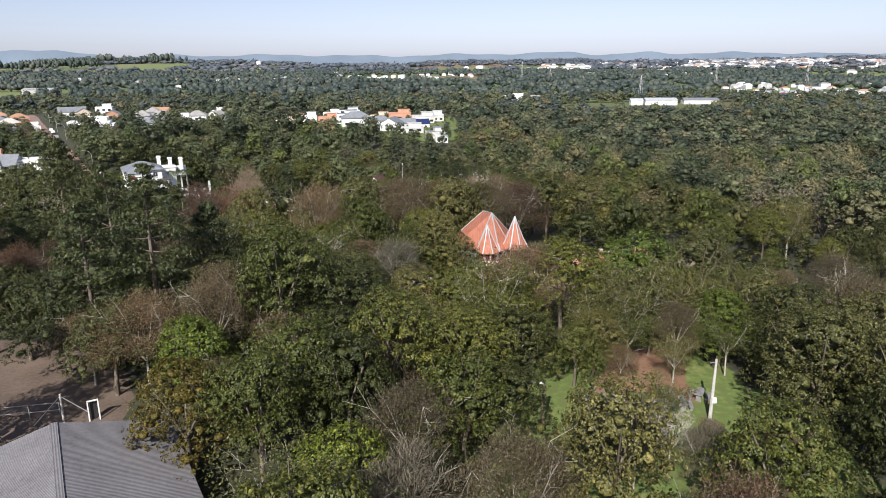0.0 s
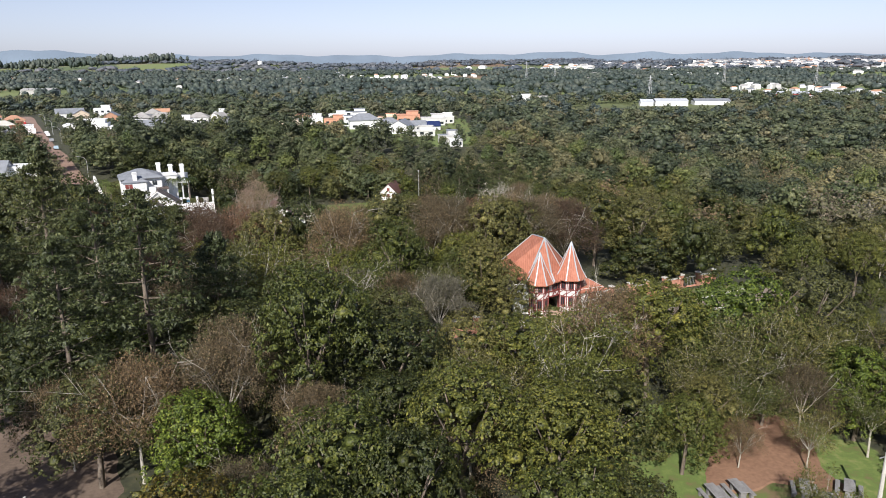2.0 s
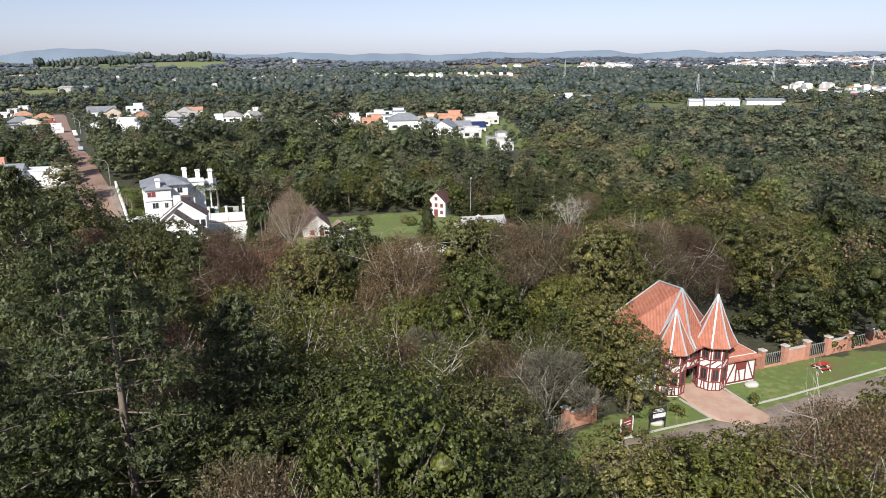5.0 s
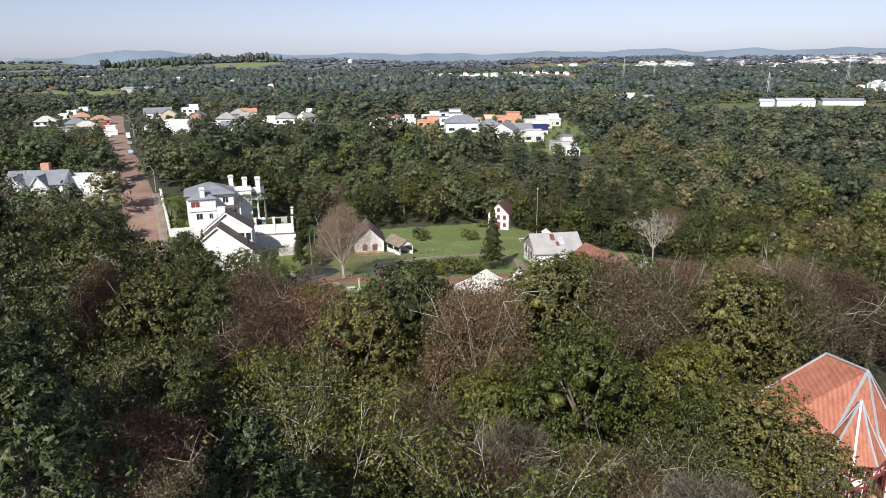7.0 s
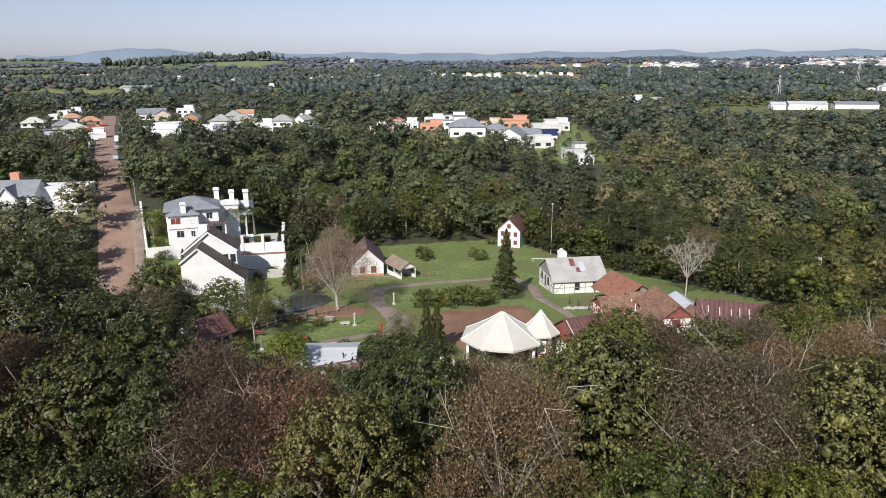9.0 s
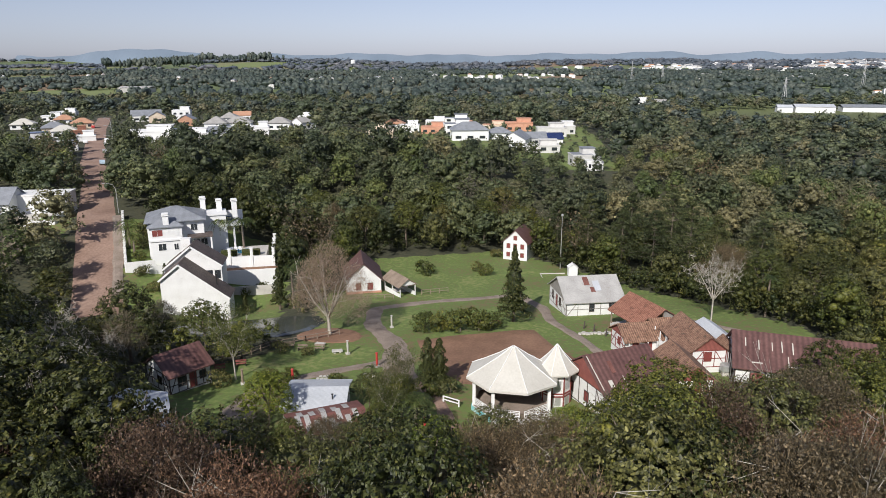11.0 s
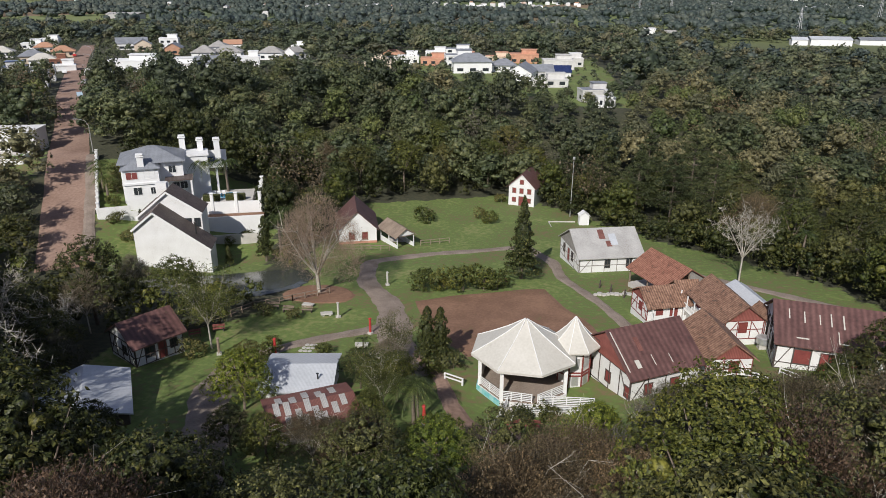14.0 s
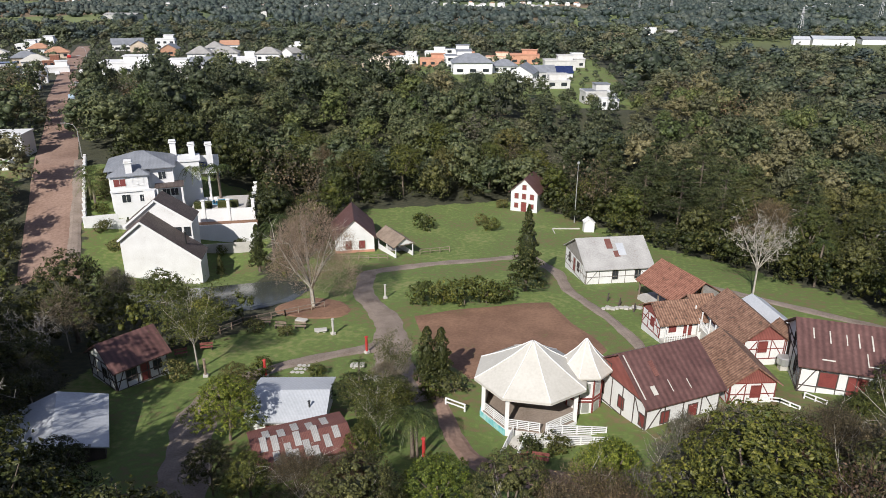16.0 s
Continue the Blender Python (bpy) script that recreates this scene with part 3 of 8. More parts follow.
def limbs(rs, h, rad, n, r0, twigs=0, lean=0.0, sides=4, fork=0.35):
    """Trunk and limbs as tapered bars; returns arrays and the ends of the limbs."""
    segs, tips = [], []
    top = np.array([lean, rs.uniform(-0.3, 0.3), h * fork])
    segs.append((np.array([0, 0, -0.6]), top, r0, r0 * 0.72))
    for i in range(n):
        a = 2 * math.pi * i / n + rs.uniform(-0.5, 0.5)
        ln = rs.uniform(0.55, 0.9)
        mid = top + np.array([math.cos(a) * rad * 0.35 * ln, math.sin(a) * rad * 0.35 * ln, h * 0.22 * rs.uniform(0.7, 1.2)])
        end = mid + np.array([math.cos(a) * rad * 0.4 * ln, math.sin(a) * rad * 0.4 * ln, h * 0.27 * rs.uniform(0.5, 1.2)])
        segs.append((top, mid, r0 * 0.5, r0 * 0.32)); segs.append((mid, end, r0 * 0.32, r0 * 0.10))
        for base in (mid, end, (mid + end) / 2):
            for _ in range(twigs):
                d = unit(rs.normal(0, 1, (1, 3)) + [math.cos(a) * 0.6, math.sin(a) * 0.6, 0.75])[0]
                e = base + d * rad * rs.uniform(0.22, 0.45)
                segs.append((base, e, r0 * 0.13, r0 * 0.05))
                for _ in range(twigs):
                    b2 = base + (e - base) * rs.uniform(0.4, 1.0)
                    d2 = unit((d + rs.normal(0, 0.55, 3) + [0, 0, 0.2])[None])[0]
                    e2 = b2 + d2 * rad * rs.uniform(0.12, 0.26)
                    segs.append((b2, e2, r0 * 0.055, r0 * 0.025)); tips.append(e2)
                tips.append(e)
        tips.append(end)
    return bars(segs, sides), np.array(tips)


def bars(segs, sides=4):
    P = np.array([s[0] for s in segs]); Q = np.array([s[1] for s in segs])
    r0 = np.array([s[2] for s in segs])[:, None]; r1 = np.array([s[3] for s in segs])[:, None]
    D = unit(Q - P)
    A = unit(np.cross(D, np.where(np.abs(D[:, 2:]) > 0.9, [[1.0, 0, 0]], [[0, 0, 1.0]])))
    B = np.cross(D, A)
    rings = []
    for k in range(sides):
        t = 2 * math.pi * k / sides
        o = A * math.cos(t) + B * math.sin(t)
        rings += [P + o * r0, Q + o * r1]
    V = np.stack(rings, 1).reshape(-1, 3)
    i = np.arange(len(segs))[:, None] * 2 * sides
    F = []
    for k in range(sides):
        a, b = 2 * k, 2 * ((k + 1) % sides)
        F += [i + [a, b, b + 1], i + [a, b + 1, a + 1]]
    return V, np.concatenate(F)


def twigs_at(P, D, length, width, rs):
    """Fine upward twigs: a narrow triangle from each point."""
    n = len(P)
    D = unit(D + rs.normal(0, 0.45, (n, 3)))
    S = unit(np.cross(D, rs.normal(0, 1, (n, 3)))) * width
    ln = length * rs.uniform(0.5, 1.3, (n, 1))
    V = np.stack([P - S, P + S, P + D * ln], 1).reshape(-1, 3)
    return V, np.arange(3 * n).reshape(-1, 3)


def make_tree(name, trunk, crown, leafmat, barkmat, label, category="tree"):
    """A tree kept as a pair of meshes: trunk and crown."""
    cm = np_mesh("crown", crown[0], crown[1], leafmat, 3)
    return (name, np_mesh("trunk", trunk[0], trunk[1], barkmat, 3), cm, label, category)


def plant(kind, x, y, scale=1.0, turn=None, group="", z=None, sz=1.0, label=""):
    name, tm, cm, lab, cat = kind
    e = new(name)
    turn = random.uniform(0, 360) if turn is None else turn
    e.matrix_basis = pose(x, y, tz(x, y) if z is None else z, 0, 0, turn) @ Matrix.Diagonal((scale, scale, scale * sz, 1))
    tagged(e, label or lab, cat, group)
    child("trunk", tm, e)
    child("crown", cm, e)
    return e


def broadleaf(seed, h, rad, n, leaves, size, leafmat, label, bark=None, flat=0.7, low=0.42, sub=ICO1):
    rs = np.random.RandomState(seed)
    tr, _ = limbs(rs, h, rad, 5, 0.16 + h * 0.012, lean=rs.uniform(-0.4, 0.4))
    return make_tree("tree", tr, blob_crown(rs, round_blobs(rs, h, rad, n, flat, low), leaves, size, sub=sub), leafmat, bark or M_BARK, label)


def thin_tree(seed, h, rad, n, twigs, leaves, size, leafmat, bark, label, spread=0.5, r0=0.2, fork=0.35, sticks=0):
    """A tree with a see-through crown: many twigs and small leaves about their ends."""
    rs = np.random.RandomState(seed)
    (V, F), tips = limbs(rs, h, rad, n, r0, twigs, sides=3, fork=fork)
    if leaves:
        P = tips[rs.choice(len(tips), leaves)] + rs.normal(0, spread, (leaves, 3)) * [1, 1, 0.7]
        cr = leaves_at(P, np.tile([0, -0.3, 0.5], (leaves, 1)), size, rs, jitter=1.1)
        if sticks:
            Q = tips[rs.choice(len(tips), sticks)] + rs.normal(0, spread * 0.7, (sticks, 3))
            tw = twigs_at(Q, (Q - [0, 0, h * 0.3]) / rad + [0, 0, 0.5], 0.95, 0.024, rs)
            cr = np.concatenate([cr[0], tw[0]]), np.concatenate([cr[1], tw[1] + len(cr[0])])
    else:
        k = len(tips)
        segs = []
        for p in tips:
            for _ in range(4):
                d = unit(rs.normal(0, 0.7, (1, 3)) + [0, 0, 0.5])[0]
                segs.append((p, p + d * rad * rs.uniform(0.1, 0.2), 0.022, 0.008))
        cr = bars(segs, 3)
    return make_tree("tree", (V, F), cr, leafmat, bark, label)


def puff_tree(seed, h, rad, blobs, leaves, sticks, size, leafmat, bark, label, r0=0.2, low=0.42, fork=0.3, flat=0.85, twig=0.7, n=7, thick_twig=0.03):
    """A see-through rounded crown: clumps of fine twigs and small leaves round open limbs."""
    rs = np.random.RandomState(seed)
    (V, F), tips = limbs(rs, h, rad, n, r0, 2, sides=3, fork=fork)
    B = round_blobs(rs, h, rad, blobs, flat, low)
    C = np.array([b[0] for b in B]); R = np.array([b[1] for b in B])
    w = R[:, 0] * R[:, 2]; w = w / w.sum()

    def scatter(k):
        pick = rs.choice(len(B), k, p=w)
        D = unit(rs.normal(0, 1, (k, 3)) + [0, -0.1, 0.25])
        return C[pick] + R[pick] * D * rs.uniform(0.2, 1.0, (k, 1)) ** 0.45, D
    P, D = scatter(leaves)
    cr = leaves_at(P, D, size, rs, jitter=0.9)
    Q, D = scatter(sticks)
    tw = twigs_at(Q - D * 0.3, D * 0.55 + [0, 0, 0.5], twig, thick_twig, rs)
    return make_tree("tree", (V, F), (np.concatenate([cr[0], tw[0]]), np.concatenate([cr[1], tw[1] + len(cr[0])])), leafmat, bark, label)


def pine(seed, h, rad, leaves, leafmat, label, first=0.3, droop=0.0, tiers=11):
    """Tall tree with layered boughs of needle sprays and gaps between them."""
    rs = np.random.RandomState(seed)
    segs = [(np.array([0, 0, -0.6]), np.array([0.2, 0.1, h * 0.55]), 0.34, 0.22), (np.array([0.2, 0.1, h * 0.55]), np.array([0.1, 0, h]), 0.22, 0.04)]
    ctr, rr = [], []
    for t in range(tiers):
        u = t / (tiers - 1)
        zc = h * (first + (0.99 - first) * u)
        R = rad * (1 - u) ** 0.6 * rs.uniform(0.75, 1.1) + 0.4
        k = rs.randint(4, 7)
        for j in range(k):
            a = 2 * math.pi * (j + rs.uniform(-0.3, 0.3)) / k + t
            e = np.array([math.cos(a) * R, math.sin(a) * R, zc + R * rs.uniform(-0.05, 0.3) - droop * R])
            s = np.array([0.1, 0, zc])
            segs.append((s, e, 0.07, 0.02))
            for f in (0.55, 0.8, 1.0):
                ctr.append(s + (e - s) * f + rs.normal(0, 0.25, 3)); rr.append(R * 0.28 + 0.25)
    ctr, rr = np.array(ctr), np.array(rr)
    pick = rs.choice(len(ctr), leaves)
    off = rs.normal(0, 0.5, (leaves, 3)) * [1, 1, 0.42]
    P = ctr[pick] + off * rr[pick][:, None]
    return make_tree("tree", bars(segs, 4), leaves_at(P, off + [0, 0, 0.6], 0.55, rs, aspect=0.45), leafmat, M_BARK, label)


def cone_tree(seed, h, rad, leaves, leafmat, label, size=0.4, name="tree", power=0.85, base=0.12):
    rs = np.random.RandomState(seed)
    segs = [(np.array([0, 0, -0.5]), np.array([0, 0, h * 0.9]), 0.2 + h * 0.01, 0.04)]
    u = rs.uniform(0, 1, leaves) ** 1.5
    zc = h * (base + (1 - base) * u)
    lob = rs.uniform(0, 2 * math.pi, 26)
    a = lob[rs.randint(0, 26, leaves)] + rs.normal(0, 0.16, leaves) + zc * 1.1
    R = rad * (1 - u) ** power * (0.55 + 0.45 * np.sqrt(rs.uniform(0, 1, leaves))) * (0.85 + 0.25 * np.sin(zc * 4.2 + np.floor(a * 2)))
    P = np.stack([np.cos(a) * R, np.sin(a) * R, zc - R * 0.12], 1)
    D = np.stack([np.cos(a), np.sin(a), np.full(leaves, 0.35)], 1)
    cr = leaves_at(P, D, size, rs, 0.5, 0.6)
    core = ICO1[0] * np.array([rad * 0.45, rad * 0.45, h * 0.36]) + [0, 0, h * 0.45]
    V = np.concatenate([cr[0], core]); F = np.concatenate([cr[1], ICO1[1] + len(cr[0])])
    return make_tree(name, bars(segs, 5), (V, F), leafmat, M_BARK, label)


def palm(seed, h, fronds, length, label):
    rs = np.random.RandomState(seed)
    segs, Vs, Fs, off = [], [], [], 0
    for i in range(6):
        segs.append((np.array([0.03 * i * i * 0.2, 0, -0.4 + (h + 0.4) * i / 6]), np.array([0.03 * (i + 1) ** 2 * 0.2, 0, -0.4 + (h + 0.4) * (i + 1) / 6]), 0.22 - 0.012 * i, 0.21 - 0.012 * i))
    top = segs[-1][1]
    for f in range(fronds):
        a = 2.399 * f
        up = rs.uniform(0.1, 1.1)
        prev = top
        L = length * rs.uniform(0.8, 1.1)
        for s in range(7):
            u = (s + 1) / 7
            p = top + np.array([math.cos(a) * L * u * 0.85, math.sin(a) * L * u * 0.85, L * (up * u - (0.55 + up * 0.75) * u * u)])
            side = np.array([-math.sin(a), math.cos(a), 0])
            w = 0.5 * L * 0.3 * math.sin(math.pi * min(0.95, u * 0.85 + 0.15))
            for sg in (-1, 1):
                for q in (0.0, 0.5):
                    b0 = prev + (p - prev) * q; b1 = prev + (p - prev) * (q + 0.34)
                    tipp = (b0 + b1) / 2 + side * sg * w + np.array([0, 0, -0.35 * w]) + (p - prev) * 0.5
                    Vs += [b0, b1, tipp]; Fs.append([off, off + 1, off + 2]); off += 3
            prev = p
    return make_tree("palm", bars(segs, 6), (np.array(Vs), np.array(Fs)), M_PALM, M_BARK, label, "palm")


def bush(seed, rad, h, n, leaves, size, leafmat, label, name="bush"):
    rs = np.random.RandomState(seed)
    bl = [((rs.uniform(-0.5, 0.5) * rad, rs.uniform(-0.5, 0.5) * rad, h * rs.uniform(0.3, 0.65)), (rad * rs.uniform(0.4, 0.6), rad * rs.uniform(0.4, 0.6), h * rs.uniform(0.3, 0.42))) for _ in range(n)]
    st = bars([(np.array([0, 0, -0.3]), np.array([rs.uniform(-0.2, 0.2), 0, h * 0.5]), 0.08, 0.04) for _ in range(3)], 4)
    return make_tree(name, st, blob_crown(rs, bl, leaves, size), leafmat, M_BARK, label, name)


T_GREEN = [broadleaf(11 + i, 11.5 + i % 3, 5.3 + 0.5 * (i % 2), 22, 9500, 0.245, m, "tall green broadleaf tree with a dense rounded crown", low=lo)
           for i, (m, lo) in enumerate([(M_LEAF, 0.4), (M_LEAFD, 0.3), (M_LEAF, 0.5), (M_LEAFD, 0.42), (M_LEAF, 0.35)])]
T_OLIVE = [broadleaf(31 + i, 11 + i, 5.3, 22, 9500, 0.23, M_OLIVE, "olive green broadleaf tree with a feathery crown", low=0.35) for i in range(3)]
T_BRIGHT = [broadleaf(41 + i, 10.5 + i, 5.0 + 0.6 * i, 22, 9500, 0.245, M_BRIGHT, "bright yellow-green broadleaf tree", low=0.3) for i in range(2)]
T_GOLD = broadleaf(36, 12, 5.3, 22, 9500, 0.23, M_GOLD, "golden olive tree with a drooping crown beside the hall", low=0.3)
T_BROWN = [puff_tree(51 + i, 11.0, 5.4, 18, 9500, 7000, 0.15, m, M_BARKW, "half-bare tree with thin greyish brown leaves", 0.18, twig=0.55, thick_twig=0.015) for i, m in enumerate([M_BROWN, M_BROWN, M_RUST])]
T_PALE = [puff_tree(61 + i, 10.5, 5.0, 12, 500, 4200, 0.2, M_PALE, M_BARKW, "pale leafless tree with fine grey twigs", 0.15, twig=0.85) for i in range(2)]
T_BIG = [broadleaf(37 + i, 14.5 + i, 7.0, 30, 8500, 0.36, M_LEAFD, "tall dark broadleaf tree with a dense crown", low=0.3) for i in range(2)]
T_THIN = [thin_tree(71 + i, 11.5, 5.2, 8, 3, 5000, 0.25, M_OLIVE if i else M_LEAF, M_BARKW, "slender tree with an open green crown", 0.6, 0.2) for i in range(2)]
T_BARE = [thin_tree(81 + i, 11, 5.0, 6, 3, 0, 0, M_BARKW, M_BARKW, "bare whitish tree without leaves", 0.5, 0.24) for i in range(2)]
T_PINE = [pine(91, 21, 4.6, 7000, M_PINE, "tall dark pine with layered open boughs", 0.28), pine(92, 17, 4.2, 6000, M_PINE, "tall dark pine with layered open boughs", 0.35),
          pine(93, 19, 5.0, 7000, M_PINE, "tall pine with olive green boughs", 0.3)]


def blocked(x, y):
    px, py = np.array([x]), np.array([y])
    return any(inside(px, py, p)[0] for p in CLEAR)


def thick(poly, g):
    cx = sum(p[0] for p in poly) / len(poly); cy = sum(p[1] for p in poly) / len(poly)
    return [(cx + (x - cx) * g, cy + (y - cy) * g) for x, y in poly]


STREET_STRIP = [(-90, 172), (-108, 198), (-121, 217), (-139, 244), (-177, 300), (-216, 360), (-306, 505), (-338, 555), (-326, 561), (-294, 511), (-204, 366), (-165, 306), (-128, 250), (-110, 222), (-99, 206), (-78, 178)]
HALL = [(-28, 20), (-43, 48), (-34, 58), (-25, 60), (-16, 46), (-8, 30)]
GATEHOUSE = [(-3, 99), (-3, 119), (20, 119), (24, 106), (12, 98)]
BARN = [(0, 160), (0, 178), (20, 178), (22, 160)]
TOWN = [(-215, 338), (-158, 342), (-140, 380), (-134, 470), (-150, 560), (-260, 620), (-420, 610), (-330, 430), (-256, 338)]
# gardens with low trees before the houses of the town
TOWN_FRONT = [(-262, 300), (-150, 296), (-120, 330), (-60, 330), (-14, 280), (16, 290), (14, 440), (-108, 450), (-134, 420), (-215, 370)]
FRONT = [(-62, 138), (-50, 130), (-30, 133), (-8, 141), (6, 150), (8, 160), (-30, 150)]
HOUSES = [(-93, 190), (-96, 206), (-72, 207), (-68, 190), (-80, 186)]
YARD_EDGE = [(-62, 12), (-24, 12), (-30, 26), (-42, 46), (-62, 52)]
POND = [(-84, 184), (-80, 194), (-68, 199), (-56, 199), (-54, 188), (-62, 182), (-72, 182)]
CLEAR = [YARD_EDGE, POND, FRONT, HOUSES, thick(GREEN, 1.02), CLEARING, COURT, FORECOURT, GARDEN, LOTW, STREET_STRIP, HALL, GATEHOUSE, BARN]


def spread(rs, x0, x1, y0, y1, gap, ok, tries):
    """Scattered places no nearer to one another than gap."""
    cell, out = {}, []
    for _ in range(tries):
        x, y = rs.uniform(x0, x1), rs.uniform(y0, y1)
        k = (int(x // gap), int(y // gap))
        near = [p for i in (-1, 0, 1) for j in (-1, 0, 1) for p in cell.get((k[0] + i, k[1] + j), ())]
        if any((x - a) ** 2 + (y - b) ** 2 < gap * gap for a, b in near) or not ok(x, y):
            continue
        cell.setdefault(k, []).append((x, y)); out.append((x, y))
    return out


def near_wood(x, y):
    """The wood by the gate: what the way passes over, up to the green."""
    if y < 22 or y > 114 or x > 14 + 0.72 * y or x < -14 - 0.70 * y or blocked(x, y):
        return False
    if inside(np.array([x]), np.array([y]), BARE_BANK)[0]:
        return False
    return not any((x - a) ** 2 + (y - b) ** 2 < g * g for a, b, g in KEEP)


# low growth only: the bank before the lane, and the slope below the white houses
BARE_BANK = [(-14, 84), (-4, 90), (10, 93), (30, 100), (46, 108), (48, 102), (30, 92), (8, 85), (-6, 82)]
LOW_BANK = [(-18, 74), (-4, 90), (30, 100), (60, 112), (60, 92), (34, 78), (8, 72)]
LOW_SLOPE = [(-106, 180), (-104, 212), (-72, 208), (-60, 206), (-57, 186), (-66, 172), (-84, 168)]


def low_growth(x, y):
    p = np.array([x]), np.array([y])
    return inside(*p, LOW_BANK)[0] or inside(*p, LOW_SLOPE)[0]


KEEP = []
HERO = []


def reach(kind, x, y, scale, top):
    """Upright stretch that brings the crown of a tree to a level."""
    hi = max(v.co.z for v in kind[2].vertices)
    return min(1.55, max(0.6, (top - tz(x, y)) / (hi * scale)))


def hero(kind, x, y, scale=1.0, gap=4.5, label="", sz=1.0, turn=None):
    KEEP.append((x, y, gap))
    HERO.append((kind, x, y, scale, label, sz, turn))


# trees with a place of their own
BUSH_ROW = [bush(400 + i, 2.3, 3.6, 7, 900, 0.34, M_LEAF, "large rounded green shrub in a row on the green") for i in range(2)]
BUSH_S = [bush(410 + i, 2.0, 2.6, 6, 600, 0.34, M_LEAF if i else M_OLIVE, "green shrub on the lawn") for i in range(2)]
BUSH_R = bush(420, 1.5, 1.7, 5, 700, 0.22, M_LEAFD, "clipped round dark green bush")
CONIFER = cone_tree(430, 13.4, 3.0, 3600, M_LEAFD, "tall dark cone-shaped conifer on the green", 0.42)
CYPRESS = cone_tree(431, 8.2, 1.7, 1900, M_LEAFD, "dark narrow cypress with dense needles", 0.36, power=0.5, base=0.2)
PLANE = puff_tree(432, 16.5, 7.6, 22, 2200, 13000, 0.14, M_TWIG, M_BARKW, "large bare plane tree with pinkish brown twigs", 0.46, 0.3, 0.2, 1.05, 0.8, 10, 0.022)
PALM_A = palm(433, 4.2, 22, 3.2, "date palm with arching green fronds")
PALM_B = palm(434, 7.5, 18, 3.4, "tall slender palm with drooping fronds")
hero(CONIFER, -24.2, 196.0, 1.0)
hero(PLANE, -53.5, 186.0, 0.92)
hero(T_BARE[0], 8.8, 198.0, 1.0, label="dead whitish tree with bare branches at the wood's edge")
for x, y, s in ((-38.5, 188.8, 0.95), (-35.6, 189.4, 1.0), (-32.6, 189.2, 1.1), (-29.6, 190.0, 1.05), (-27.6, 190.6, 0.9)):
    hero(BUSH_ROW[int(x) % 2], x, y, s)
hero(BUSH_S[1], -45.0, 231.5, 1.3); hero(BUSH_S[1], -31.3, 232.0, 1.0); hero(BUSH_S[0], -34.0, 236.0, 0.8); hero(BUSH_S[0], -29.8, 250.0, 0.8)
hero(BUSH_R, -23.2, 153.2, 0.95); hero(BUSH_R, -20.9, 153.6, 1.0)
hero(CYPRESS, -34.0, 163.2, 0.88); hero(CYPRESS, -32.6, 163.8, 0.85); hero(BUSH_S[0], -31.0, 162.6, 0.8); hero(BUSH_S[1], -33.4, 161.2, 0.7)
hero(T_THIN[1], -37.4, 162.6, 0.5, label="greyish half-bare shrub tree by the path"); hero(T_PALE[1], -38.0, 160.4, 0.42)
hero(T_GREEN[3], -39.9, 156.2, 0.42); hero(T_GREEN[1], -36.0, 156.4, 0.38); hero(PALM_B, -32.8, 149.6, 0.62); hero(PALM_B, -40.8, 161.2, 0.5)
hero(T_BRIGHT[0], -50.0, 150.4, 0.66); hero(T_OLIVE[0], -53.0, 159.0, 0.38); hero(T_THIN[0], -60.4, 165.2, 0.8)
hero(T_OLIVE[1], -47.6, 142.0, 0.42); hero(T_THIN[0], -37.0, 152.4, 0.5); hero(T_GREEN[2], -35.6, 154.0, 0.4); hero(T_OLIVE[0], -38.8, 141.6, 0.4)
hero(BUSH_S[0], -53.7, 175.7, 0.55); hero(BUSH_S[0], -58.3, 176.2, 0.7); hero(BUSH_S[1], -46.6, 165.0, 0.6); hero(BUSH_S[1], -52.4, 164.6, 0.8); hero(BUSH_S[0], -61.6, 162.4, 0.8)
hero(PALM_B, 18.8, 202.5, 0.95, label="palm with drooping fronds at the wood's edge"); hero(PALM_B, -66.6, 205.5, 1.1); hero(PALM_B, -68.0, 212.5, 1.0); hero(CYPRESS, -69.6, 206.0, 1.05); hero(CYPRESS, -76.0, 204.5, 0.5)
for x, y in ((-109.0, 220.8), (-104.0, 214.6), (-107.0, 218.0)):
    hero(PALM_A, x, y, 1.2, sz=0.9)
for x, y in ((-90.4, 227.0), (-85.8, 228.0)):
    plant(PALM_A, x, y, 1.5, z=1.9, label="large date palm on the pool terrace")
hero(T_PALE[0], -78.0, 168.0, 0.8); hero(T_BARE[1], -76.0, 159.0, 0.75); hero(T_GREEN[0], -70.0, 176.0, 0.75); hero(T_PALE[1], -79.0, 180.0, 0.7);
# along the near edge of the green
hero(T_BRIGHT[1], -17.6, 143.2, 0.55); hero(T_BRIGHT[0], -29.8, 139.4, 0.62); hero(T_BROWN[0], -2.0, 146.0, 0.75); hero(T_PALE[0], -9.5, 141.0, 0.9); hero(T_BROWN[2], -35.5, 139.0, 0.6)
hero(T_BRIGHT[0], 7.0, 154.0, 0.42); hero(T_GREEN[0], 15.5, 154.5, 0.6); hero(T_OLIVE[2], 3.0, 149.5, 0.45); hero(T_GREEN[4], 12.0, 147.0, 0.6); hero(T_BROWN[1], -20.0, 134.5, 0.8); hero(T_PALE[1], 3.0, 140.5, 0.9)
hero(T_PALE[0], -10.4, 152.0, 0.4); hero(T_PALE[1], -72.0, 154.0, 0.6)
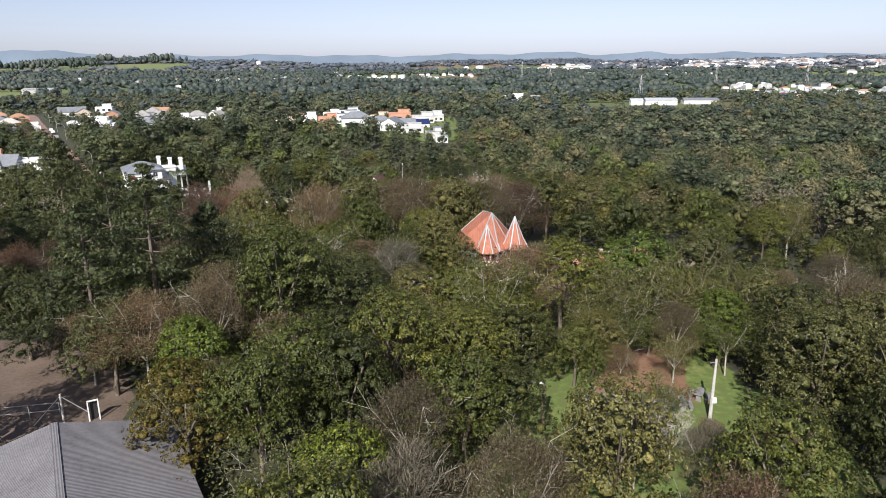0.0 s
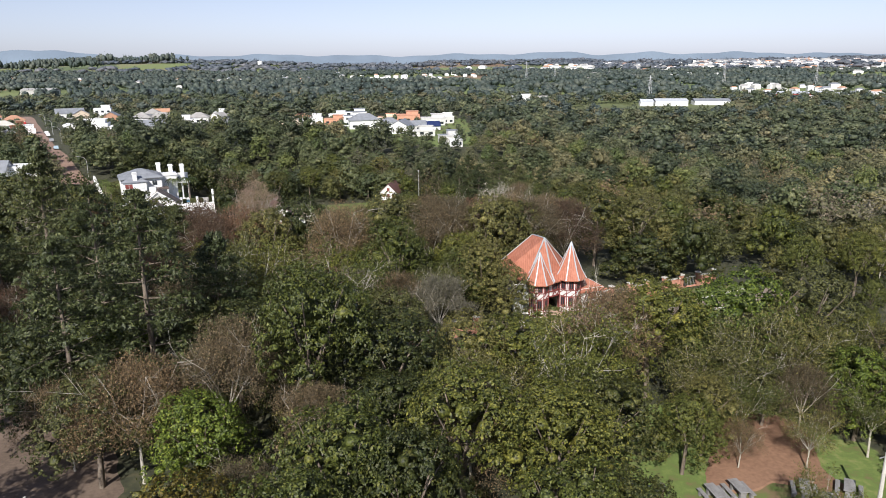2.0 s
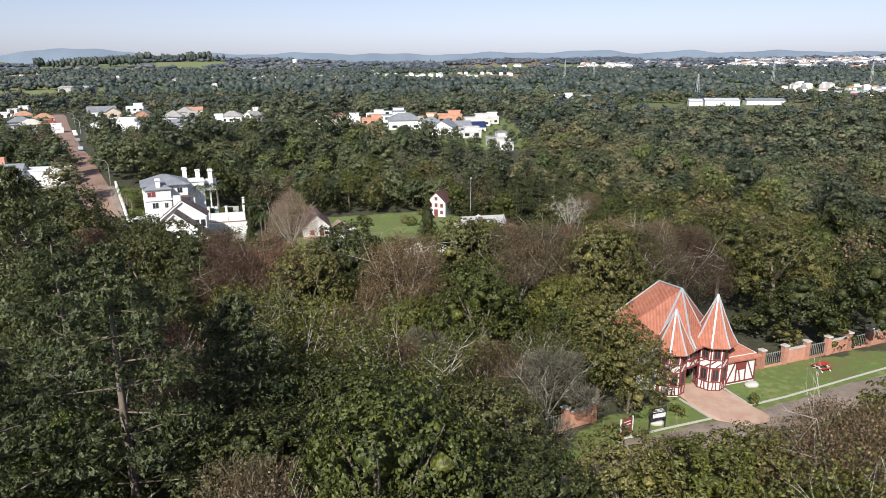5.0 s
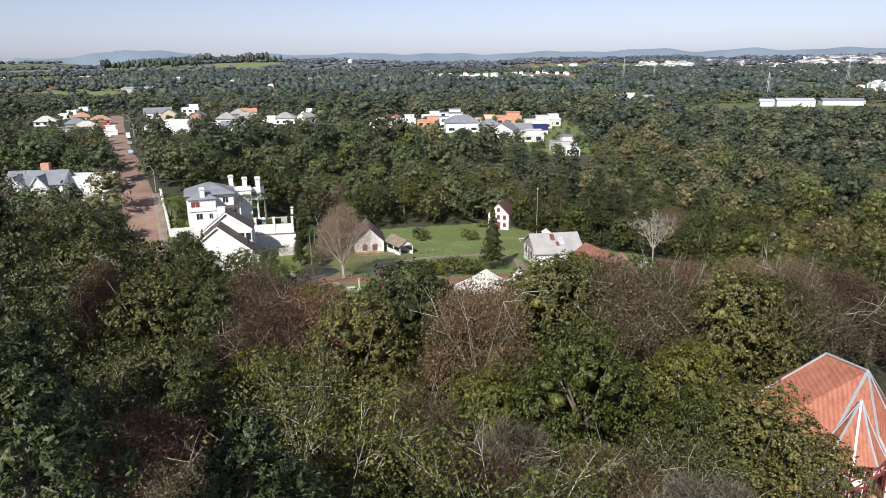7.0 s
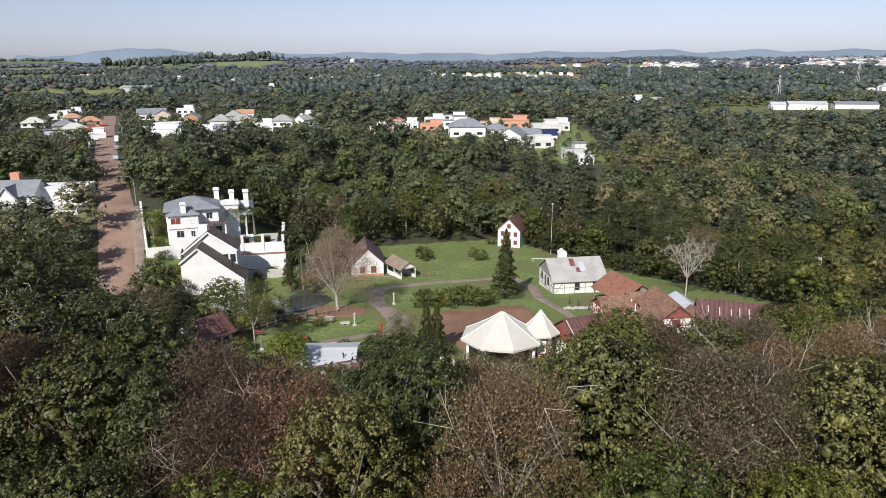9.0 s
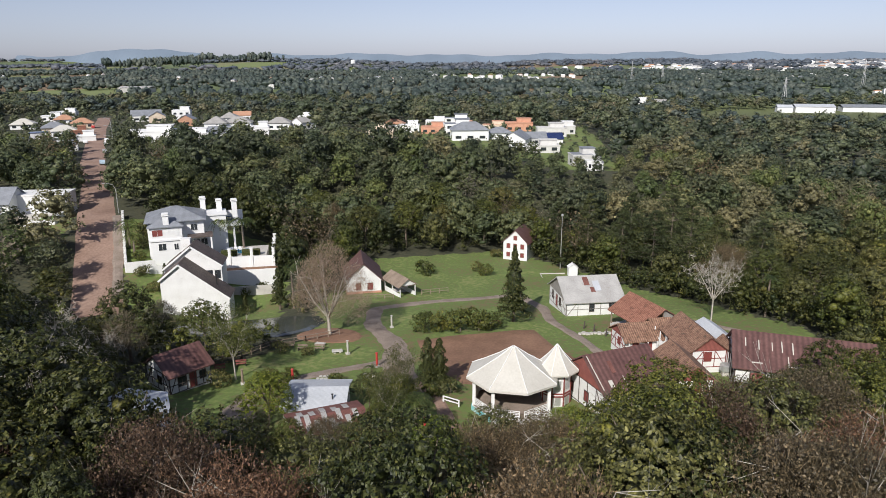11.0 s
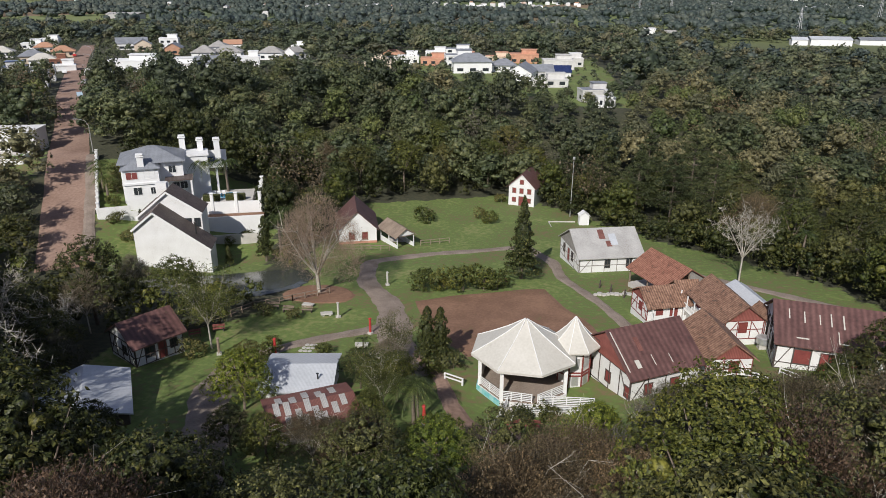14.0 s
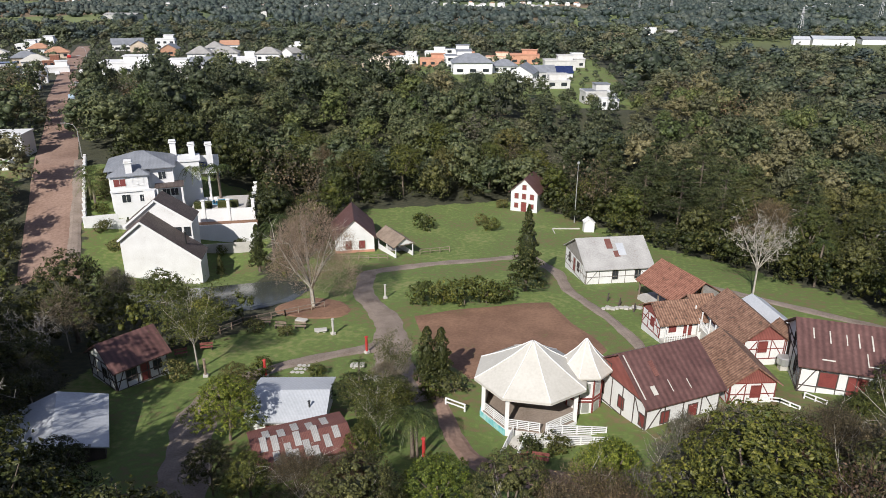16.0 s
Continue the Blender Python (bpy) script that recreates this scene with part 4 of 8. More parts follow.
# by the gatehouse
hero(T_OLIVE[2], -1.2, 100.5, 0.95); hero(T_GREEN[0], -3.6, 101.5, 0.95); hero(T_OLIVE[0], 1.6, 99.6, 0.86, 3); hero(T_PALE[1], -6.6, 92.6, 0.95); hero(T_BROWN[0], -11.5, 96.0, 0.85)
hero(T_BROWN[2], -20.0, 92.5, 0.95); hero(T_GREEN[1], -22.5, 86.0, 0.95); hero(T_OLIVE[1], 18.0, 87.0, 0.55); hero(T_BRIGHT[0], 24.0, 91.0, 0.6)
# tall dark pines and the clearing of the picnic place
hero(T_PINE[0], -33.0, 75.0, 1.05, 5); hero(T_PINE[2], -38.0, 70.0, 1.0, 5); hero(T_PINE[1], -29.5, 84.0, 0.95); hero(T_PINE[0], -42.0, 84.0, 1.0, 5); hero(T_PINE[1], -47.0, 92.0, 1.0)
hero(T_PALE[0], 17.6, 53.5, 0.5, 2); hero(T_BROWN[0], 15.0, 47.5, 0.62, 3); hero(T_PALE[1], 20.6, 47.2, 0.6, 3); hero(T_THIN[0], 20.6, 57.6, 0.42, 2); hero(T_PALE[0], 9.6, 45.6, 0.55, 3); hero(T_BROWN[1], 25.4, 46.8, 0.6, 3); hero(T_BARE[0], 18.6, 50.2, 0.5, 2); hero(T_OLIVE[2], 12.4, 51.6, 0.4, 2); hero(T_BROWN[0], 22.6, 52.0, 0.36, 2); hero(T_PALE[1], 13.6, 55.0, 0.34, 2); hero(T_BROWN[0], 28.8, 50.6, 0.4, 2)
hero(T_GREEN[4], 13.6, 65.8, 0.62, 3); hero(T_BROWN[1], 18.6, 66.6, 0.42, 2); hero(T_THIN[1], 24.2, 66.4, 0.45, 2); hero(T_THIN[0], 30.4, 68.2, 0.6, 3); hero(T_BRIGHT[1], 30.8, 71.0, 0.8, 4); hero(T_OLIVE[1], 33.0, 55.0, 1.1, 5); hero(T_OLIVE[2], 37.5, 50.0, 1.1, 5)
hero(T_BROWN[0], -2.4, 47.0, 0.92, label="greyish brown tree with a dense half-bare crown"); hero(T_BRIGHT[1], -7.0, 41.5, 0.85); hero(T_GREEN[0], -12.5, 55.0, 1.1); hero(T_GREEN[2], -4.5, 58.5, 1.05); hero(T_GOLD, -20.5, 49.0, 0.95); hero(T_GREEN[3], 4.8, 52.6, 0.8)
hero(T_BROWN[1], -16.0, 65.0, 0.85); hero(T_BRIGHT[0], -24.5, 62.0, 0.95); hero(T_GREEN[3], 6.8, 64.5, 0.85); hero(T_THIN[1], 21.0, 73.5, 0.9, label="slender tree with bare lower limbs at the picnic place"); hero(T_THIN[1], 26.5, 76.0, 0.9); hero(T_BRIGHT[1], 24.0, 81.0, 1.3, 7, sz=reach(T_BRIGHT[1], 24.0, 81.0, 1.3, 24.2)); hero(T_OLIVE[1], 33.5, 58.0, 1.0); hero(T_GREEN[1], 36.0, 66.0, 0.95)
# tall dark trees that shade the cottage corner
for k, (x, y, s) in enumerate(((-66, 136, 1.3), (-74, 138, 1.5), (-82, 144, 1.5), (-60, 130, 1.2), (-69, 128, 1.5), (-78, 131, 1.5), (-87, 137, 1.5), (-52, 125, 1.15), (-93, 147, 1.5), (-92, 158, 1.4), (-62, 121, 1.4), (-86, 152, 1.2), (-84, 160, 1.1), (-79, 171, 0.9))):
    hero(T_BIG[k % 2] if k % 4 else T_BARE[0], x, y, s * (0.86 if k % 4 else 0.9), 4)
for x, y, s in ((-93.9, 204.9, 0.9), (-98.9, 208.5, 0.8), (-102.5, 213.7, 0.8), (-104.3, 218.4, 0.9), (-91.7, 209.2, 0.8), (-89.4, 211.4, 0.9), (-106.5, 222.7, 0.8), (-79.5, 213.2, 0.7), (-77.2, 216.3, 0.7), (-108.8, 226.7, 0.9), (-85.8, 224.5, 0.9)):
    hero(BUSH_S[int(y) % 2], x, y, s, label="garden shrub inside the white wall")
for x, y in ((-93.5, 211.0), (-92.3, 211.6), (-90.8, 212.3), (-95.2, 210.3)):
    hero(CYPRESS, x, y, 0.38)
# rounded olive and grey half-bare trees on the slope before the green
for k, (x, y, s) in enumerate(((-58, 117, 1.2), (-50, 113, 1.25), (-43, 117, 1.25), (-35, 113, 1.25), (-28, 117, 1.15), (-21, 113, 1.2), (-15, 119, 1.3), (-8, 117, 1.3), (-2, 124, 1.2), (4, 121, 1.2), (-50, 122, 1.0), (-36, 124, 0.95), (-24, 127, 0.85), (-44, 126, 0.8), (-57, 126, 0.95), (10, 128, 1.1), (-31, 109, 1.1), (-24, 120, 1.0), (-39, 110, 1.1), (-12, 122, 1.2), (-5, 119, 1.2), (1, 117, 1.2), (8, 122, 1.2), (14, 126, 1.2), (20, 131, 1.2), (-18, 124, 1.1), (26, 128, 1.2), (5, 127, 1.1), (-9, 127, 1.1))):
    kind = (T_BIG[k % 2] if k % 3 else T_GREEN[1]) if y >= 120 and x < -36 else (T_BROWN[2], T_GREEN[1], T_BROWN[2], T_BROWN[0])[k % 4] if x < -36 else (T_BROWN[0], T_OLIVE[k % 3], T_BROWN[1], T_BROWN[2], T_GREEN[3])[k % 5]
    hero(kind, x, y, s, 4, sz=reach(kind, x, y, s, 24.5 if y < 120 else 19.0 if x < -15.5 else 23.0))
for k, (x, y, s) in enumerate(((-17, 131, 1.0), (-11, 134, 1.1), (-5, 131, 1.15), (0, 136, 1.15), (6, 138, 1.1), (13, 139, 1.1), (-13, 126, 1.1), (19, 143, 1.0), (-22, 131, 0.8), (9, 145, 0.9))):
    kind = (T_BROWN[1], T_GREEN[2], T_OLIVE[0], T_BROWN[0], T_GREEN[0])[k % 5]
    hero(kind, x, y, s, 4, sz=reach(kind, x, y, s, 16.5 if x < -14 else 21.6 - 0.22 * (y - 131)))
# tall trees below the lane, before the gatehouse
for k, (x, y, s) in enumerate(((-3.4, 78, 0.95), (1.2, 77.5, 1.02), (5.4, 79, 0.9), (9.6, 77.6, 1.1), (14.4, 79, 1.1), (32.5, 84, 1.05), (7.2, 72.5, 1.0))):
    kind = (T_OLIVE[1], T_GREEN[0], T_OLIVE[2], T_BROWN[0], T_GREEN[2])[k % 5]
    hero(kind, x, y, s, 4, sz=reach(kind, x, y, s, 20.5 if x < 8 else 23.6))
# dark trees that stand over the shaded lower corner, and those before the hall and barn
for k, (x, y, s) in enumerate(((-58.6, 140.0, 0.5), (-63.5, 134.5, 0.7), (-56.5, 133.0, 0.62), (-53.5, 128.5, 0.7), (-74.0, 156.0, 0.7), (-79.5, 160.5, 0.7), (-71.5, 150.5, 0.55))):
    hero(T_GREEN[1 if k % 2 else 3], x, y, s, 3)
hero(T_BARE[1], -77.0, 149.5, 1.05, 3); hero(T_BARE[0], -66.0, 141.0, 0.5, 2)
hero(T_BROWN[0], -8.8, 147.0, 0.66, 3); hero(T_BROWN[2], -6.0, 144.0, 0.6, 3); hero(T_PALE[0], -13.6, 139.6, 0.8, 3); hero(T_GREEN[2], 3.2, 151.6, 0.5, 3); hero(T_GREEN[1], 10.4, 157.6, 0.72, 3); hero(T_GREEN[3], 6.0, 155.0, 0.55, 3); hero(T_PALE[1], 2.0, 143.0, 0.85, 3); hero(T_BROWN[1], -1.0, 146.6, 0.6, 3)
hero(T_OLIVE[0], -34.6, 136.4, 0.72, 3); hero(T_OLIVE[2], -24.6, 137.4, 0.66, 3); hero(T_BRIGHT[1], -17.0, 146.0, 0.42, 2); hero(T_BROWN[0], -39.6, 139.8, 0.55, 2); hero(T_GREEN[4], -43.6, 140.4, 0.42, 2); hero(PALM_A, -33.2, 149.6, 1.0, 2); hero(T_THIN[0], -36.2, 150.6, 0.5, 2); hero(T_GREEN[0], -37.0, 147.6, 0.36, 2)
hero(T_OLIVE[2], 16.2, 68.6, 0.62, 3); hero(T_GREEN[2], 29.6, 74.2, 0.62, 3); hero(T_OLIVE[1], 28.6, 78.0, 0.8, 3); hero(T_GREEN[0], 18.6, 76.4, 0.8, 3); hero(T_THIN[0], 20.4, 70.4, 0.62, 2); hero(T_BROWN[0], 26.0, 71.4, 0.7, 2); hero(T_THIN[1], 17.2, 72.6, 0.7, 2); hero(T_OLIVE[0], 23.6, 73.6, 0.62, 2)
hero(T_OLIVE[1], -33.6, 64.0, 0.9, 3); hero(T_BROWN[0], -37.0, 66.4, 0.85, 3); hero(T_GREEN[1], -41.4, 69.6, 1.0, 3); hero(T_GREEN[3], -47.6, 73.0, 1.0, 3); hero(T_PINE[1], -53.0, 74.0, 0.9, 3)
# pines and tall trees behind the green
for k, (x, y, s) in enumerate(((-8, 247, 0.8), (-1, 240, 0.85), (5, 235, 0.8), (11, 228, 0.85), (-15, 257, 0.75), (2, 248, 0.9), (10, 242, 0.9), (18, 234, 0.85), (24, 224, 0.8))):
    hero(T_PINE[k % 3], x, y, s, 4)
for k, (x, y, s) in enumerate(((16, 219, 1.05), (-24, 262, 1.0), (-34, 263, 1.05), (-44, 261, 1.0), (-54, 257, 1.0), (-64, 254, 1.05), (-73, 262, 1.05), (-82, 270, 1.0), (21, 212, 0.9), (-30, 272, 1.1), (-48, 271, 1.1), (31, 214, 0.9))):
    hero((T_BROWN[0], T_GREEN[0], T_GREEN[4], T_OLIVE[1], T_GREEN[2], T_GREEN[3])[k % 6], x, y, s, 4)

for kind, x, y, s, lab, sz, turn in HERO:
    plant(kind, x, y, s, turn, label=lab, sz=sz)
rs = np.random.RandomState(7)
for x, y in spread(rs, -130, 115, 22, 114, 6.8, near_wood, 8000):
    pick = rs.uniform()
    patchy = 0.5 + 0.5 * math.sin(x * 0.07 + 1.0) * math.sin(y * 0.06 + 0.5)
    if x < -28 - 0.2 * (y - 60) and y < 130 and pick < 0.6:
        kind = T_PINE[rs.randint(3)] if rs.uniform() < 0.45 else T_GREEN[1 if rs.uniform() < 0.5 else 3]
    elif pick < 0.40:
        kind = T_GREEN[rs.randint(5)]
    elif pick < 0.62:
        kind = T_OLIVE[rs.randint(3)]
    elif pick < 0.66 and y > 62:
        kind = T_BRIGHT[rs.randint(2)]
    elif pick < 0.70 + 0.22 * patchy:
        kind = T_BROWN[rs.randint(3)]
    elif pick < 0.92:
        kind = T_THIN[rs.randint(2)]
    else:
        kind = T_PALE[rs.randint(2)]
    if low_growth(x, y):
        s = rs.uniform(0.5, 0.66) if y < 84 else rs.uniform(0.32, 0.5)
    elif x > 14 and 78 < y < 140:
        s = rs.uniform(0.6, 0.85)
    elif y > 134 and x > -40:
        s = rs.uniform(0.5, 0.8)
    else:
        s = rs.uniform(0.78, 1.14)
    plant(kind, x, y, s, rs.uniform(0, 360), "trees of the wood", sz=rs.uniform(0.88, 1.2))


# ---- woods further off ----
def small_tree(seed, h, rad, n, leaves, size, core=0.9, sub=ICO1):
    r = np.random.RandomState(seed)
    return blob_crown(r, round_blobs(r, h, rad, n, 0.75, 0.3), leaves, size, core, sub, 0.7, 9)


def twig_tree(seed, h, rad):
    r = np.random.RandomState(seed)
    (V, F), tips = limbs(r, h, rad, 5, 0.22, 1, sides=3)
    P = tips[r.choice(len(tips), 300)] + r.normal(0, 1.0, (300, 3))
    L = leaves_at(P, np.tile([0, 0, 1.0], (300, 1)), 0.6, r)
    return np.concatenate([V, L[0]]), np.concatenate([F, L[1] + len(V)])


def garden_low(x, y):
    return 275 < y < 455 and inside(np.array([x]), np.array([y]), TOWN_FRONT)[0]


def wood(name, places, kinds, scales, material, label, seed, flat=1.0):
    """Many trees joined into one stretch of wood; each keeps a tint of its own."""
    r = np.random.RandomState(seed)
    Vs, Fs, Ts, off = [], [], [], 0
    for x, y in places:
        kind = kinds[r.randint(len(kinds))]
        V, F = kind[:2]
        a, s = r.uniform(0, 2 * math.pi), r.uniform(*scales) * (0.58 if garden_low(x, y) else 1.0)
        c, sn = math.cos(a) * s, math.sin(a) * s
        W = np.empty_like(V)
        W[:, 0], W[:, 1], W[:, 2] = V[:, 0] * c - V[:, 1] * sn + x, V[:, 0] * sn + V[:, 1] * c + y, V[:, 2] * s * flat * r.uniform(0.82, 1.3) + tz(x, y) - 0.3
        Vs.append(W); Fs.append(F + off); off += len(V)
        Ts.append(np.full(len(V), r.uniform()))
    if Vs:
        me = np_mesh(name, np.concatenate(Vs), np.concatenate(Fs), material, 3, np.concatenate(Ts))
        tagged(new(name, me), label, "woods", kind="stuff")


UNDER = [small_tree(111 + i, 4.5, 2.6, 6, 200, 0.40, 0.45) for i in range(4)]
MID = [small_tree(101 + i, 11 + i % 3, 4.8, 15, 1000, 0.54, 0.52) for i in range(5)]
LOW = [small_tree(121 + i, 10 + i % 3, 5.0, 8, 130, 1.15, 0.72) for i in range(5)]


def clump(seed, n, w, h):
    r = np.random.RandomState(seed)
    return blob_crown(r, [((r.uniform(-w, w), r.uniform(-w * 0.7, w * 0.7), h * r.uniform(0.35, 0.7)), (w * r.uniform(0.25, 0.5), w * r.uniform(0.25, 0.5), h * r.uniform(0.3, 0.5))) for _ in range(n)], n * 7, w * 0.16, 0.88, ICO1, 0.8, 4)


CLUMP = [clump(141 + i, 6, 11, 13) for i in range(5)]
BELT = [clump(161 + i, 7, 30, 15) for i in range(5)]
FIELD = [(-560, 1080), (-420, 1080), (-440, 1230), (-640, 1200)]


def mid_ok(x, y):
    if x > 12 + 0.70 * y or x < 4 - 0.88 * y or blocked(x, y) or near_wood(x, y):
        return False
    return not (inside(np.array([x]), np.array([y]), TOWN)[0] or inside(np.array([x]), np.array([y]), TOWN2)[0]) and not (y < 114 and -0.86 * y - 26 < x < 22 + 0.8 * y)


rs = np.random.RandomState(8)
mids = spread(rs, -290, 260, 60, 345, 6.3, mid_ok, 30000)
sel = rs.uniform(size=len(mids))
split = [[], [], [], [], []]
for (x, y), u in zip(mids, sel):
    big = 0.5 + 0.5 * math.sin(x * 0.05 + y * 0.03) * math.cos(y * 0.045)
    k = 0 if u < (0.44 if x < 0 else 0.26) else 1 if u < (0.72 if x < 0 else 0.44) else 2 if u < 0.78 else 3 if u < 0.78 + 0.16 * big else 4
    if x > 0 and k == 0 and (x * 7 + y * 3) % 1 < 0.45:
        k = 2
    split[k].append((x, y))
lowers = [p for k in range(5) for p in split[k] if low_growth(*p)]
split = [[p for p in k if not low_growth(*p) and all((p[0] - a) ** 2 + (p[1] - b) ** 2 > g * g for a, b, g in KEEP)] for k in split]


def close_by(p):
    return p[1] < 256 and -110 < p[0] < 70


FINE = [small_tree(171 + i, 10.5 + i % 3, 5.0, 16, 1700, 0.42, 0.52) for i in range(4)]
wood("slope_scrub", lowers, UNDER, (0.7, 1.25), M_LEAF, "low green scrub and saplings on the slope", 13)
wood("edge_wood_green", [p for p in split[0] if close_by(p) and p[0] > -66], FINE, (0.6, 0.95), M_LEAF, "green broadleaf wood round the green", 15, 1.0)
wood("edge_wood_dark", [p for p in split[1] if close_by(p)] + [p for k in (0, 2, 4) for p in split[k] if close_by(p) and p[0] <= -66], FINE, (0.7, 1.1), M_LEAFD, "dark broadleaf wood round the green", 16, 1.0)
wood("edge_wood_olive", [p for k in (2, 4) for p in split[k] if close_by(p) and p[0] > -66], FINE, (0.55, 0.85), M_OLIVE, "olive broadleaf wood round the green", 17, 1.0)
split = [[p for p in k if i == 3 or not close_by(p)] for i, k in enumerate(split)]
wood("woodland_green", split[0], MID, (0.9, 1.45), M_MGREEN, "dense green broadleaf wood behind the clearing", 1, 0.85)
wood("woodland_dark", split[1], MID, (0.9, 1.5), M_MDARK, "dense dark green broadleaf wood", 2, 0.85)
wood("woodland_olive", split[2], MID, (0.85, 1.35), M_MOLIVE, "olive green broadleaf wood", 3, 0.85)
wood("woodland_grey", split[3][::3], [twig_tree(211 + i, 11, 5) for i in range(2)], (0.8, 1.1), M_PALE, "leafless greyish trees in the wood", 22)
wood("woodland_brown", split[3][1::3] + split[3][2::3], [twig_tree(201 + i, 11, 5) for i in range(3)], (0.8, 1.1), M_BROWN, "half-bare brownish trees in the wood", 4)
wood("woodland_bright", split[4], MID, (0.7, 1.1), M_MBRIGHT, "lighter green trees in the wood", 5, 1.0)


def scrub_ok(x, y):
    return not blocked(x, y) and all((x - a) ** 2 + (y - b) ** 2 > 6 for a, b, g in KEEP)


def hem_ok(x, y):
    """Along the foot of the wood behind the houses."""
    return min((x - a) ** 2 + (y - b) ** 2 for a, b in ((-16, 250), (-10, 242), (-4, 234), (2, 227), (8, 220), (13, 214), (18, 206), (23, 200), (27, 193), (29, 186), (26, 170), (22, 160))) < 20


wood("wood_hem", spread(rs, -24, 34, 154, 256, 2.2, hem_ok, 2500), UNDER, (0.7, 1.35), M_LEAFD, "dense green shrubs at the foot of the wood", 21)
wood("edge_scrub", spread(rs, -112, 64, 116, 278, 5.0, scrub_ok, 6000), UNDER, (0.55, 1.05), M_LEAFD, "dark undergrowth at the edge of the wood", 18)


def under_ok(x, y):
    return 22 < y < 116 and -14 - 0.70 * y < x < 14 + 0.72 * y and not blocked(x, y)


rs = np.random.RandomState(9)
shr = spread(rs, -150, 130, 22, 116, 3.8, under_ok, 7000)
wood("undergrowth", shr[::2], UNDER, (0.5, 1.1), M_LEAFD, "dark shrubs and saplings under the trees", 11)
wood("undergrowth_olive", shr[1::2], UNDER, (0.45, 1.0), M_OLIVE, "olive shrubs and saplings under the trees", 12)


PASTURE = [(110, 690), (250, 690), (360, 790), (350, 835), (180, 830), (120, 780)]


def low_ok(x, y):
    if x > 40 + 0.69 * y or x < -20 - 0.87 * y:
        return False
    p = np.array([x]), np.array([y])
    return not (inside(*p, TOWN)[0] or inside(*p, TOWN2)[0] or inside(*p, STREET_STRIP)[0] or inside(*p, PASTURE)[0])


lows = spread(rs, -860, 800, 345, 900, 10.2, low_ok, 16000)
sel = rs.uniform(size=len(lows))
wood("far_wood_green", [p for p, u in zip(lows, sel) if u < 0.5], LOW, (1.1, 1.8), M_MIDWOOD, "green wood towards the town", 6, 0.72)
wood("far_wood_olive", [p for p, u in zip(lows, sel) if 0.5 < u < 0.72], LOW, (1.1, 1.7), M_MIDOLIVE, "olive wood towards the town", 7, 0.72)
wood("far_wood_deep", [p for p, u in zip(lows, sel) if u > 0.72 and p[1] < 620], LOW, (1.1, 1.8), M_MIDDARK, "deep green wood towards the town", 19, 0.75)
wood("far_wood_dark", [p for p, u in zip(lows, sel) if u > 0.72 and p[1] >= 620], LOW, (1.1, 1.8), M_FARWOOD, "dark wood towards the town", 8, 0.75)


def garden_ok(x, y):
    p = np.array([x]), np.array([y])
    return (inside(*p, TOWN)[0] or inside(*p, TOWN2)[0]) and not inside(*p, STREET_STRIP)[0] and not any(abs(x - a) < w * 0.5 + 4 and -w * 0.5 - 6 < y - b < w * 0.5 + 5 for a, b, w in TOWN_PLOTS)


